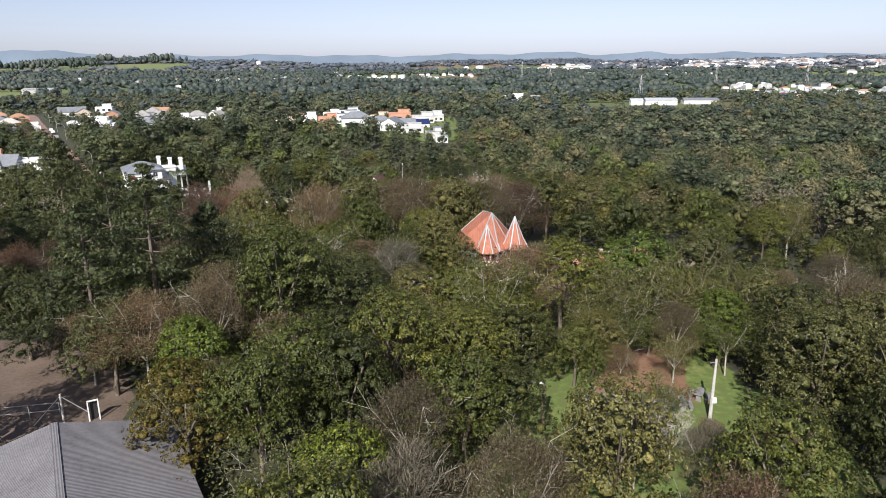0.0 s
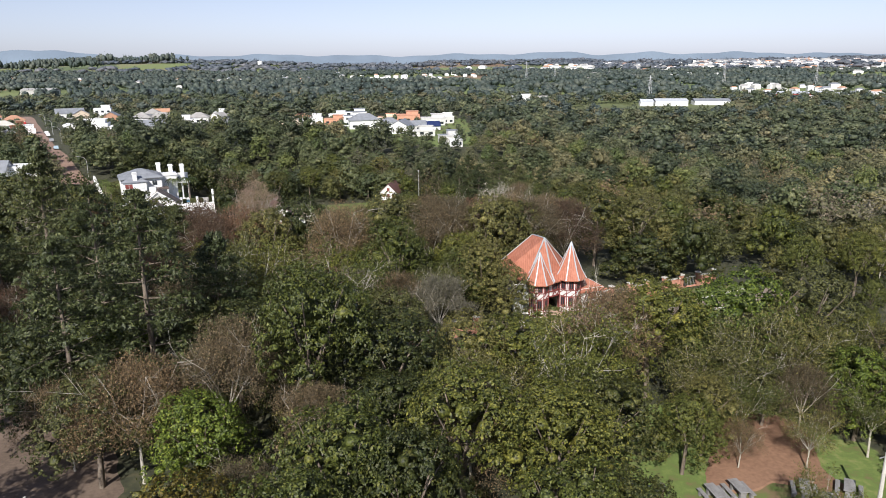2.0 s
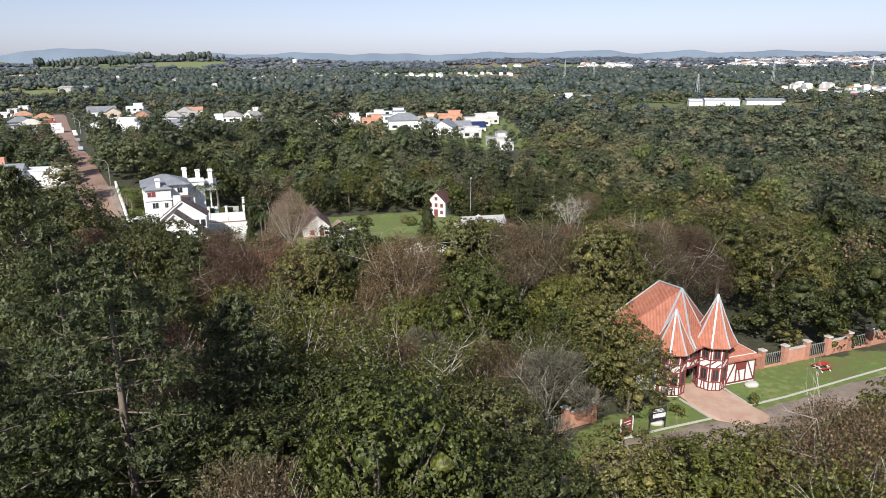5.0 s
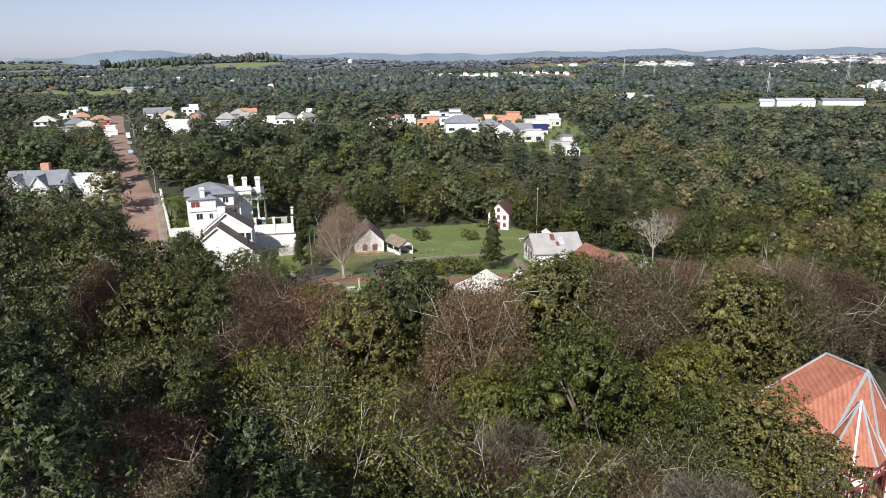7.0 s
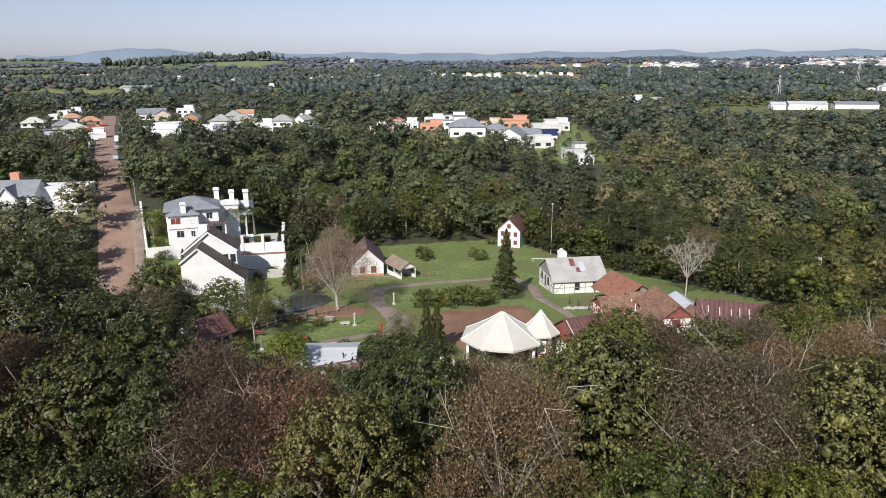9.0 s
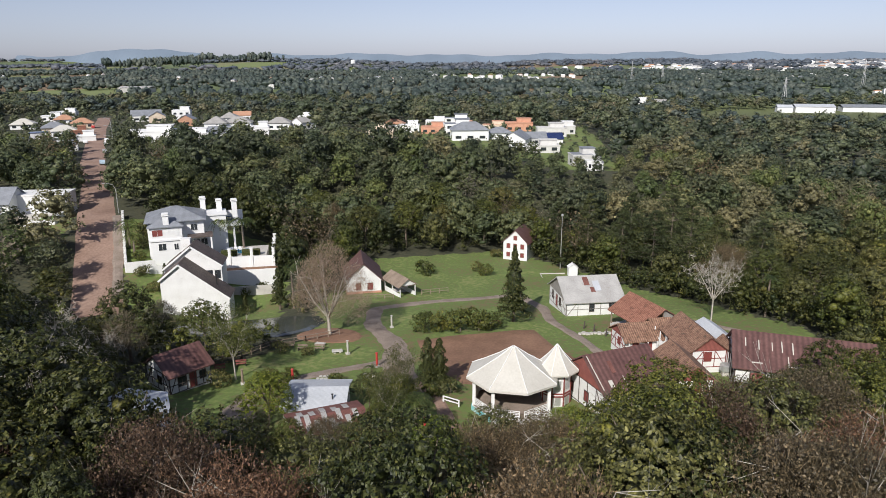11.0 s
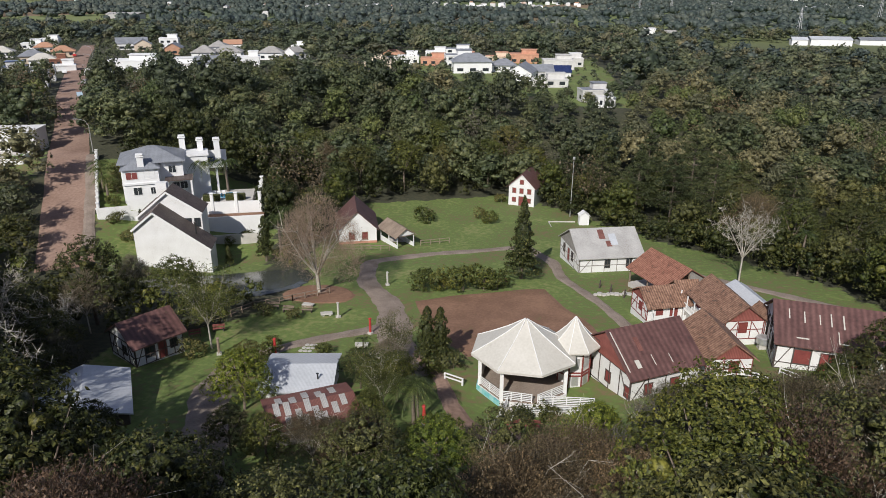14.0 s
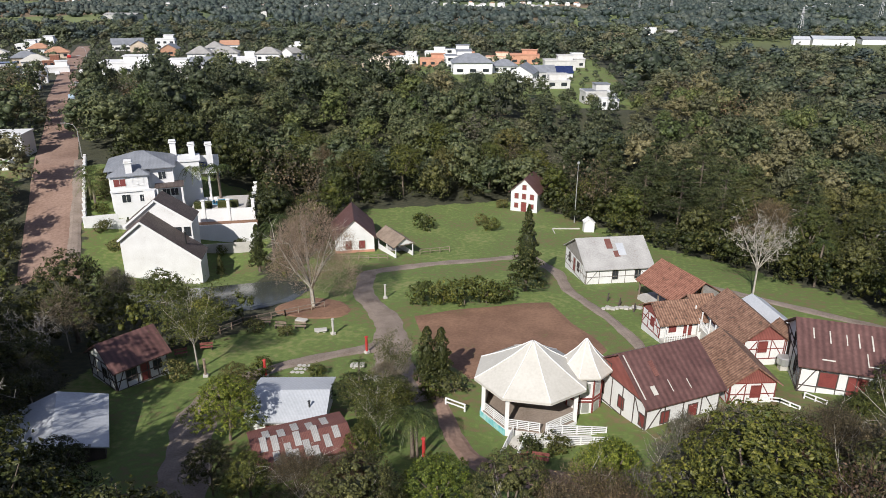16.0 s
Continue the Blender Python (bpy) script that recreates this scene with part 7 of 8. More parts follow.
man = thing("mansion", -100.6, 214.6, 27, 4.0, "white two-storey mansion with grey hip roofs and tall chimneys", "house", size=0.9)
part("wall", man, M_WHITE, 6.2, 6.0, -7.0, 12.4, 11, 13.8)
hip_roof(man, 12.4, 11, 6.8, 2.7, M_SLATE)
part("wall", man, M_WHITE, 4.0, 0.0, -7.0, 7.0, 4.0, 13.0)
hip_roof(man, 7.0, 5.0, 6.0, 1.7, M_SLATE, 0.5, x0=0.5, y0=-2.0)
part("wall", man, M_WHITE, 15.0, 9.0, -7.0, 5.4, 6, 13.3)
part("cornice", man, M_WHITE, 15.0, 9.0, 6.3, 6.0, 6.6, 0.35)
part("terrace_roof", man, M_DARKROOF, 11.4, -0.6, 3.2, 5.6, 4.6, 0.25)
for x in (9.0, 13.8):
    for y in (-2.6, 1.4):
        part("column", man, M_WHITE, x, y, -7.0, 0.4, 0.4, 10.1, bevel=0.04)
part("cornice", man, M_WHITE, 4.0, -2.02, 2.8, 7.6, 0.5, 0.4)
part("loggia", man, M_WHITE, 19.4, 9.0, 3.4, 5.0, 6.5, 0.5)
part("parapet", man, M_WHITE, 19.4, 12.0, 3.9, 5.2, 0.4, 2.2)
for x in (17.6, 19.4, 21.4):
    part("column", man, M_WHITE, x, 6.9, -7.0, 0.5, 0.5, 10.4, bevel=0.05)
for x, y, h in ((4.2, -1.2, 9.2), (12.6, 11.4, 10.2), (16.4, 10.6, 9.5), (20.0, 9.6, 9.5)):
    part("chimney", man, M_WHITE, x, y, 3.0, 1.25, 1.25, h - 3.6)
    part("chimney_cap", man, M_WHITE, x, y, h - 0.65, 1.65, 1.65, 0.25, bevel=0.05)
    part("chimney_cap", man, M_WHITE, x, y, h - 0.3, 1.45, 1.45, 0.3, bevel=0.05)
part("solar_panel", man, M_SOLAR, 18.6, 10.5, 4.2, 3.0, 2.2, 0.1, rx=22)
for u, z, w, h, pm in ((2.2, 4.0, 2.2, 1.5, M_TIMBER), (5.6, 4.0, 2.0, 1.5, M_WHITE), (3.0, 0.6, 1.6, 1.6, M_GLASS), (6.0, 0.6, 0.9, 1.4, M_GLASS)):
    fr = window(man, "F", 10, 10, u, z, w, h, M_WHITE, pm)
    fr.matrix_basis = pose(u, -2.0, z)
for u, z in ((10.2, 4.3), (10.6, 0.6), (12.2, 0.6)):
    fr = window(man, "F", 10, 10, u, z, 1.4, 1.5, M_WHITE, M_GLASS)
    fr.matrix_basis = pose(u, 0.48, z)
for k in range(4):
    fr = window(man, "L", 10, 13, 2 + 3 * k, 3.9, 1.1, 1.6, M_WHITE, M_GLASS)
    window(man, "L", 10, 13, 2 + 3 * k, 0.6, 1.1, 1.6, M_WHITE, M_GLASS)

gw = thing("garden_wall", -97.4, 199.5, 0, 0, "white garden wall with round-topped pillars along the street", "wall")


def wall_run(parent, pts, h, t, material, pillar=2.4, ph=None, o=(0, 0), drop=1.5):
    """A garden wall along points, stepped on the slope, with pillars."""
    for a, b in zip(pts, pts[1:]):
        d = Vector(b) - Vector(a)
        n = max(1, round(d.length / pillar))
        an = math.degrees(math.atan2(d.y, d.x))
        for k in range(n):
            c0, c = Vector(a) + d * (k / n), Vector(a) + d * ((k + 0.5) / n)
            z = tz(c.x, c.y)
            part("panel", parent, material, c.x - o[0], c.y - o[1], z - drop, d.length / n, t, h + drop, rz=an)
            if ph:
                part("pillar", parent, material, c0.x - o[0], c0.y - o[1], tz(c0.x, c0.y) - drop, t * 2, t * 2, ph + drop, rz=an, bevel=0.04)
                part("pillar_cap", parent, material, c0.x - o[0], c0.y - o[1], tz(c0.x, c0.y) + ph, t * 2.5, t * 2.5, 0.22, rz=an, bevel=0.06)


wall_run(gw, [(-102.2, 208.2), (-119.6, 236.4)], 1.2, 0.25, M_WHITE, 2.3, 1.8, (-97.4, 199.5))
wall_run(gw, [(-102.2, 208.0), (-97.2, 210.6), (-92.0, 213.2)], 2.4, 0.25, M_PLASTER, 5.0, None, (-97.4, 199.5))
gw2 = thing("terrace_wall", -85, 206, 0, 0, "white retaining walls and pillars below the pool terrace", "wall")


def level_wall(parent, a, b, z0, z1, t, material, o, pillars=0):
    """A wall with a level top between two points, with pillars standing over it."""
    d = Vector(b) - Vector(a)
    an, c = math.degrees(math.atan2(d.y, d.x)), (Vector(a) + Vector(b)) / 2
    part("panel", parent, material, c.x - o[0], c.y - o[1], z0, d.length, t, z1 - z0, rz=an)
    for k in range(pillars):
        q = Vector(a) + d * (k / max(1, pillars - 1))
        part("pillar", parent, material, q.x - o[0], q.y - o[1], z0, 0.6, 0.6, z1 - z0 + 1.7, rz=an, bevel=0.05)
        part("pillar_cap", parent, material, q.x - o[0], q.y - o[1], z1 + 1.7, 0.8, 0.8, 0.2, rz=an, bevel=0.05)


level_wall(gw2, (-89.6, 217.8), (-76.6, 222.0), -5, 2.1, 0.3, M_WHITE, (-85, 206), 4)
level_wall(gw2, (-76.6, 222.0), (-80.4, 233.0), -5, 2.1, 0.3, M_WHITE, (-85, 206), 4)
level_wall(gw2, (-86.6, 215.4), (-75.0, 219.4), -6, 0.0, 0.3, M_WHITE, (-85, 206))
level_wall(gw2, (-83.2, 212.2), (-74.0, 215.4), -6, -2.3, 0.25, M_CONCRETE, (-85, 206))
part("soil_bed", gw2, M_SOIL, 3.7, 12.6, -5, 12.5, 2.6, 4.8, rz=18)
tp = thing("pool_terrace", -84.6, 225.2, 18, 1.4, "paved terrace with a blue swimming pool", "terrace", size=0.92)
part("deck", tp, M_CONCRETE, 0, 0, -6.0, 11, 9, 6.5)
child("pool", prism("pool", ring(10, 2.6, 0.2), 0.3, 0.56, M_WATER), tp, Matrix.Diagonal((1.3, 0.75, 1, 1)), "blue pool water")
part("hedge_box", tp, M_LEAFD, -3.0, -4.0, 0.4, 3.6, 0.9, 1.6, bevel=0.2)
part("hedge_box", tp, M_LEAFD, 2.0, -4.0, 0.4, 4.2, 0.9, 1.6, bevel=0.2)
for i in range(4):
    e = thing("sun_lounger", -87.6 + 0.9 * i, 223.0 + 0.35 * i, 20 + i * 4, 2.36, "white sun lounger on the pool terrace", "lounger", "loungers at the pool")
    part("seat", e, M_WHITE, 0, 0, 0.25, 0.6, 1.3, 0.08)
    part("backrest", e, M_WHITE, 0, 0.85, 0.28, 0.6, 0.7, 0.08, rx=35)
    for sx in (-0.25, 0.25):
        part("leg", e, M_METAL, sx, -0.5, -0.5, 0.05, 0.05, 0.75)
        part("leg", e, M_METAL, sx, 0.5, -0.5, 0.05, 0.05, 0.75)
drape("sidewalk", [(-98.2, 198), (-108.8, 216.4), (-121.5, 237)], [2.0, 2.0, 2.0], M_PATH, 0.2, "paved sidewalk along the garden wall", "sidewalk", 1.5)


# ---- gatehouse ----
gate = thing("gatehouse", 6.6, 103.4, 0, 10.0, "half-timbered gatehouse with flared red tile roofs and towers", "gatehouse")


def gate_tower(parent, x, y, r, eave, top, turn=0.39, n=8):
    """An octagonal tower: plaster, red framing with round braces, windows, flared tile roof with flashing."""
    e = child("tower", prism("tower", ring(n, r, turn), -1.2, eave, M_PLASTER), parent, pose(x, y, 0))
    V, Fs = [], []
    prof = ((1.55, -0.5), (1.1, 0.14 * (top - eave)), (0.55, 0.55 * (top - eave)), (0.02, top - eave))
    for f, h in prof:
        V += [(a, b, eave + h) for a, b in ring(n, r * f, turn)]
    V += [(a, b, eave - 0.62) for a, b in ring(n, r * 1.5, turn)]
    for k in range(3):
        for i in range(n):
            Fs.append((k * n + i, k * n + (i + 1) % n, (k + 1) * n + (i + 1) % n, (k + 1) * n + i))
    for i in range(n):
        Fs.append((4 * n + i, 4 * n + (i + 1) % n, (i + 1) % n, i))
    Fs.append(tuple(range(4 * n, 5 * n))[::-1]); Fs.append(tuple(range(3 * n, 4 * n)))
    child("tower_roof", mesh_from("tower_roof", V, Fs, M_TILE), e)
    for a, b in ring(n, r, turn):
        for (f, h), (g, k) in zip(prof, prof[1:]):
            beam(e, (a * f, b * f, eave + h + 0.03), (a * g, b * g, eave + k + 0.03), 0.15, M_GALV, "flashing", 0.07)
    R = ring(n, r + 0.02, turn)
    for i in range(n):
        a, b = Vector((*R[i], 0)), Vector((*R[(i + 1) % n], 0))
        mid = (a + b) / 2
        if mid.y > 0.9 * r:
            continue
        beam(e, a, a + Vector((0, 0, eave)), 0.11, M_TIMBER)
        for z in (0.05, 0.95, 2.45, 3.3, eave - 0.15):
            beam(e, a + Vector((0, 0, z)), b + Vector((0, 0, z)), 0.09, M_TIMBER)
        for f in (0.33, 0.67):
            p = a.lerp(b, f)
            beam(e, p + Vector((0, 0, 0.05)), a.lerp(b, 0.5 + (f - 0.5) * 0.5) + Vector((0, 0, 0.95)), 0.1, M_TIMBER)
            beam(e, a.lerp(b, f - 0.25 if f < 0.5 else f + 0.25) + Vector((0, 0, 2.9)), a.lerp(b, 0.5) + Vector((0, 0, 3.25 if f < 0.5 else 2.5)), 0.1, M_TIMBER)
        an = math.degrees(math.atan2((b - a).y, (b - a).x))
        for z, h in ((1.1, 1.25), (3.45, 1.4)):
            w = (b - a).length * 0.46
            fr = child("window", box_mesh("window", w + 0.24, 0.1, h + 0.1, M_TIMBER), e, Matrix.Translation(mid + Vector((0, 0, z - 0.05))) @ pose(0, 0, 0, 0, 0, an))
            for sx in (-0.26, 0.26):
                child("pane", box_mesh("pane", w * 0.42, 0.13, h - 0.16, M_GLASS), fr, pose(sx * w, 0, 0.12))
    return e


gate_tower(gate, 0.2, 1.1, 1.35, 5.1, 8.7)
gate_tower(gate, 4.6, 2.5, 1.5, 5.4, 9.8)


EAVE = [(-4.4, 3.6), (-1.2, 0.7), (2.2, 0.4), (4.2, 2.0), (5.6, 5.6), (4.2, 10.6), (-2.4, 11.6), (-5.2, 8.0)]


def inset(k, f):
    """A corner of the eaves drawn in towards the middle of the house."""
    return Vector((EAVE[k % 8][0] * f, 6.0 + (EAVE[k % 8][1] - 6.0) * f))


def big_roof():
    """Main roof: a steep faceted hip with a short ridge and flared eaves over the block behind the towers."""
    a, b = Vector((0.9, 2.3, 10.4)), Vector((-0.2, 6.6, 9.8))
    V = [Vector((*inset(k, 1.0), 4.75)) for k in range(8)] + [Vector((*inset(k, 0.84), 5.75)) for k in range(8)] + [a, b]
    V += [Vector((*inset(k, 1.0), 4.6)) for k in range(8)]
    Fs = [(i, (i + 1) % 8, 8 + (i + 1) % 8, 8 + i) for i in range(8)]
    Fs += [(8, 9, 16, 17), (9, 10, 16), (10, 11, 16), (11, 12, 16), (12, 13, 17, 16), (13, 14, 17), (14, 15, 17), (15, 8, 17)]
    Fs += [(18 + i, 18 + (i + 1) % 8, (i + 1) % 8, i) for i in range(8)] + [tuple(range(25, 17, -1))]
    child("roof", mesh_from("roof", V, Fs, M_TILE), gate)
    up = Vector((0, 0, 0.05))
    for p, q in ((16, 17), (16, 9), (16, 10), (16, 11), (16, 12), (17, 15), (17, 13)):
        beam(gate, V[p] + up, V[q] + up, 0.2, M_GALV, "flashing", 0.09)
        if q != 17:
            beam(gate, V[q] + up, V[q - 8] + up, 0.18, M_GALV, "flashing", 0.08)


big_roof()
child("wall", prism("wall", [inset(k, 0.86) for k in range(8)], 2.4, 4.9, M_PLASTER), gate)
part("wall", gate, M_PLASTER, -1.2, 6.4, -1.2, 3.8, 10.0, 3.6)
part("wall", gate, M_PLASTER, 4.2, 7.0, -1.2, 1.8, 9.0, 3.6)
for k0 in (1, 2):
    p, q = inset(k0, 0.87), inset(k0 + 1, 0.87)
    d = q - p
    an = math.degrees(math.atan2(d.y, d.x))
    for z in (2.45, 3.2, 4.75):
        beam(gate, (*p, z), (*q, z), 0.15, M_TIMBER)
    for f in (0.3, 0.72):
        c = p.lerp(q, f)
        fr = child("window", box_mesh("window", 0.95, 0.14, 1.25, M_TIMBER), gate, pose(c.x, c.y, 3.3, 0, 0, an))
        for sx in (-0.22, 0.22):
            child("pane", box_mesh("pane", 0.34, 0.18, 1.0, M_GLASS), fr, pose(sx, 0, 0.12))
        for s2 in (-1, 1):
            beam(gate, (*p.lerp(q, f - 0.2 * s2), 2.5), (*p.lerp(q, f), 3.15), 0.09, M_TIMBER)
for k in range(7):
    beam(gate, (2.1 + 0.28 * k, 4.0, 0), (2.1 + 0.28 * k, 4.0, 2.4), 0.05, M_BLACK, "gate_bar")
# low wing
wing = child("wing", box_mesh("wing", 4.4, 4.2, 3.6, M_PLASTER), gate, pose(7.2, 5.0, -0.6, 0, 0, 22) @ Matrix.Diagonal((0.85, 0.9, 1, 1)))
child("wing_roof", mesh_from("wing_roof", [(-2.6, -2.6, 3.3), (2.7, -2.6, 3.3), (2.7, 2.6, 3.3), (-2.6, 2.6, 3.3), (-2.6, -0.6, 5.0), (-1.6, 1.6, 5.4), (-2.6, -2.6, 3.15), (2.7, -2.6, 3.15), (2.7, 2.6, 3.15), (-2.6, 2.6, 3.15)],
                              [(0, 1, 5, 4), (1, 2, 5), (2, 3, 5), (3, 0, 4, 5), (6, 9, 8, 7), (0, 6, 7, 1), (1, 7, 8, 2), (2, 8, 9, 3), (3, 9, 6, 0)], M_TILE), wing)
for x0, z0, x1, z1 in ((-2.2, 0.7, 2.2, 0.7), (-2.2, 3.2, 2.2, 3.2), (-2.1, 0.7, -2.1, 3.2), (-0.7, 0.7, -0.7, 3.2), (0.7, 0.7, 0.7, 3.2), (2.1, 0.7, 2.1, 3.2), (-2.0, 0.8, -0.8, 3.1), (2.0, 0.8, 0.8, 3.1), (-0.6, 3.1, 0.0, 0.8)):
    beam(wing, (x0, -2.12, z0), (x1, -2.12, z1), 0.13, M_TIMBER)
part("window", wing, M_TIMBER, -0.1, -2.13, 2.0, 1.3, 0.1, 0.9)

# forecourt: paving, kerbs, lane
patch("forecourt", [(7.2, 103.6), (9.3, 98.0), (12.5, 96.6), (15.5, 98.6), (13.8, 101.6), (12.0, 106.4), (8.6, 107.0)], M_PAVER, 0.11, "worn reddish brick paving before the gatehouse", "paving")
drape("lane", [(-8, 84), (-1.5, 91.8), (8, 95.6), (16, 99.4), (26, 104.8), (44, 114)], [3.6, 4.0, 4.2, 4.2, 4.2, 4.2], M_PATH, 0.09, "grey worn paved lane along the park wall", "road")
drape("parking", [(15, 93.8), (22, 97.2), (36, 104.4)], [3.4, 3.4, 3.4], M_ASPHALT, 0.07, "dark asphalt parking bays", "road")


def kerb(pts, label="white painted concrete kerb"):
    e = thing("kerb", pts[0][0], pts[0][1], 0, 0, label, "kerb")
    for a, b in zip(pts, pts[1:]):
        n = max(1, round(math.dist(a, b) / 1.0))
        for k in range(n):
            p, q = Vector(a).lerp(Vector(b), k / n), Vector(a).lerp(Vector(b), (k + 1) / n)
            beam(e, (p.x - pts[0][0], p.y - pts[0][1], tz(p.x, p.y) + 0.12), (q.x - pts[0][0], q.y - pts[0][1], tz(q.x, q.y) + 0.12), 0.14, M_CONCRETE, "kerb_stone")


kerb([(7.3, 102.6), (9.1, 98.6), (4.0, 96.4), (0.2, 94.6)])
kerb([(12.4, 105.2), (13.7, 101.4), (18, 103.4), (25.5, 107.4), (40, 115)])
kerb([(2, 90.6), (9, 93.2), (16.6, 97.0), (23.6, 101.2), (40, 110.4)])

# brick wall, pillars and railings on both sides of the gatehouse
for A, B in (((-15.5, 90.6), (-2.0, 97.8)), ((15.2, 109.1), (36, 118.5))):
    d = (Vector(B) - Vector(A)); ln = d.length; an = math.degrees(math.atan2(d.y, d.x))
    w = thing("park_wall", A[0], A[1], an, min(tz(*A), tz(*B)) - 0.1, "brick park wall with pillars and iron railings", "wall")
    n = max(2, round(ln / 3.4))
    for k in range(n):
        x = ln * (k + 0.5) / n
        if k % 2 == 0:
            part("brick_panel", w, M_BRICK, x, 0, -0.6, ln / n - 0.55, 0.24, 2.3)
            part("coping", w, M_CONCRETE, x, 0, 1.7, ln / n - 0.5, 0.34, 0.12)
        else:
            part("low_wall", w, M_BRICK, x, 0, -0.6, ln / n - 0.55, 0.24, 0.9)
            for j in range(9):
                part("bar", w, M_METAL, ln * k / n + 0.45 + (ln / n - 0.9) * j / 8, 0, 0.3, 0.04, 0.04, 1.5)
            part("rail", w, M_METAL, x, 0, 1.65, ln / n - 0.6, 0.05, 0.06)
    for k in range(n + 1):
        part("pillar", w, M_BRICK, ln * k / n, 0, -0.6, 0.55, 0.55, 2.8)
        part("pillar_cap", w, M_CONCRETE, ln * k / n, 0, 2.2, 0.75, 0.75, 0.18, bevel=0.05)

# signs
s = thing("sign_board", 0.4, 94.6, 32, label="maroon sign board with white lines of writing on two posts", category="sign")
for x in (-0.85, 0.85):
    part("post", s, M_WHITE, x, 0, -0.3, 0.14, 0.14, 3.0)
part("board", s, M_TIMBER, 0, 0, 0.7, 1.6, 0.08, 1.9)
s.matrix_basis = s.matrix_basis @ Matrix.Diagonal((0.8, 0.8, 0.8, 1))
for k, w in enumerate((0.9, 1.1, 0.5, 0.7)):
    part("writing_bar", s, M_WHITE, 0, -0.05, 2.2 - 0.35 * k, w, 0.02, 0.1)
s = thing("sign_board", 3.6, 96.6, 20, label="black and white sign board on two posts", category="sign")
for x in (-0.8, 0.8):
    part("post", s, M_BLACK, x, 0, -0.3, 0.1, 0.1, 2.5)
part("board", s, M_BLACK, 0, 0, 1.0, 1.7, 0.07, 1.15)
part("panel", s, M_WHITE, 0.1, -0.045, 1.2, 1.3, 0.02, 0.4)
for k in range(3):
    part("writing_bar", s, M_WHITE, 0, -0.045, 1.75 + 0.12 * k, 1.2 - 0.2 * k, 0.02, 0.05)
kb = thing("yellow_kerb", 4.0, 90.3, 22, label="yellow painted strip beside the lane", category="kerb")
part("strip", kb, M_YELLOW, 0, 0, -0.05, 4.6, 0.16, 0.24)
for x, y in ((11.5, 92.6), (14.2, 101.9), (6.2, 99.4), (27, 101.8)):
    plant(bush(int(300 + x), 0.7, 1.0, 4, 240, 0.22, M_LEAF, "small clipped green bush on the verge"), x, y)
for x, y, r in ((3.9, 97.6, 0.7), (15.6, 106.0, 0.8)):
    e = thing("boulder", x, y, 20, label="pale rounded boulder on the grass", category="boulder")
    V = ICO2[0] * np.array([r, r * 0.7, r * 0.45]) * (1 + 0.1 * np.sin(ICO2[0][:, :1] * 5))
    child("stone", np_mesh("stone", V, ICO2[1], M_CONCRETE, 3), e, pose(0, 0, 0.15))
rm = thing("picnic_bench", 24.6, 110.2, 20, label="red wooden picnic table with two white-legged benches", category="picnic table")
for y in (-0.24, 0.0, 0.24):
    part("top_plank", rm, M_RED, 0, y, 0.7, 1.5, 0.21, 0.04)
for y in (-0.62, 0.62):
    part("bench_plank", rm, M_RED, 0, y, 0.4, 1.5, 0.24, 0.04)
for x in (-0.55, 0.55):
    beam(rm, (x, -0.7, -0.05), (x, 0.3, 0.7), 0.08, M_WHITE, "leg")
    beam(rm, (x, 0.7, -0.05), (x, -0.3, 0.7), 0.08, M_WHITE, "leg")
    beam(rm, (x, -0.66, 0.37), (x, 0.66, 0.37), 0.08, M_WHITE, "cross_rail")

# ---- yard and picnic clearing ----
M_TABLE = surface("weathered_concrete", (0.17, 0.165, 0.165), (0.27, 0.265, 0.265), 0.9, scale=0.8, fine=9, bump=0.3, stain=(0.12, 0.115, 0.10))
house("long_hall", (-25.4, 23.6), (-11.6, 31.8), 24.4, 3.3, 2.0, "y", M_FIBRE, M_CONCRETE, "long hall with a weathered grey fibre-cement roof", over=0.6, ends=0.3, z=10.5)
hallob = bpy.data.objects["long_hall"]
part("ridge_cap", hallob, M_FIBRE, 8.05, 12.2, 5.42, 0.5, 25.0, 0.12)
fr = thing("goal_frame", -33.4, 58.9, 30, label="white square frame standing beside the yard", category="frame", size=0.75)
for x in (-0.6, 0.6):
    part("upright", fr, M_WHITE, x, 0, -0.3, 0.16, 0.16, 3.2)
part("crossbar", fr, M_WHITE, 0, 0, 2.8, 1.36, 0.16, 0.16)
part("backing", fr, M_BLACK, 0, 0.5, 0, 1.0, 0.1, 2.6)
fr = thing("brace_post", -36.2, 58.6, 0, label="leaning metal post with two braces", category="post")
child("post", tube("post", [(0, 0, -0.3), (0, 0, 3.0)], [0.12, 0.1], 8, M_CONCRETE), fr)
beam(fr, (0, 0, 2.8), (-2.6, -0.6, 0), 0.07, M_METAL, "brace")
beam(fr, (0, 0, 2.8), (3.0, 0.8, 0), 0.07, M_METAL, "brace")
fr = thing("yard_fence", -50, 57.0, 8, label="low metal wire fence with posts along the yard", category="fence")
railing(fr, (-6, 0, -0.1), (13, 1.2, -0.1), 1.5, M_METAL, 2, 8, 0.05)
beam(fr, (-6, 0, 0), (3, 0.5, 1.7), 0.06, M_METAL, "brace")
pole = thing("utility_pole", 25.2, 58.6, 0, 10.2, label="white concrete utility pole with a box and a lamp", category="utility pole", size=0.85)
child("shaft", tube("shaft", [(0, 0, -0.4), (0.1, 0.2, 3.2), (0.3, 0.6, 7.6)], [0.22, 0.19, 0.13], 8, M_CONCRETE), pole)
part("meter_box", pole, M_WHITE, 0.25, 0.0, 2.6, 0.5, 0.35, 0.6)
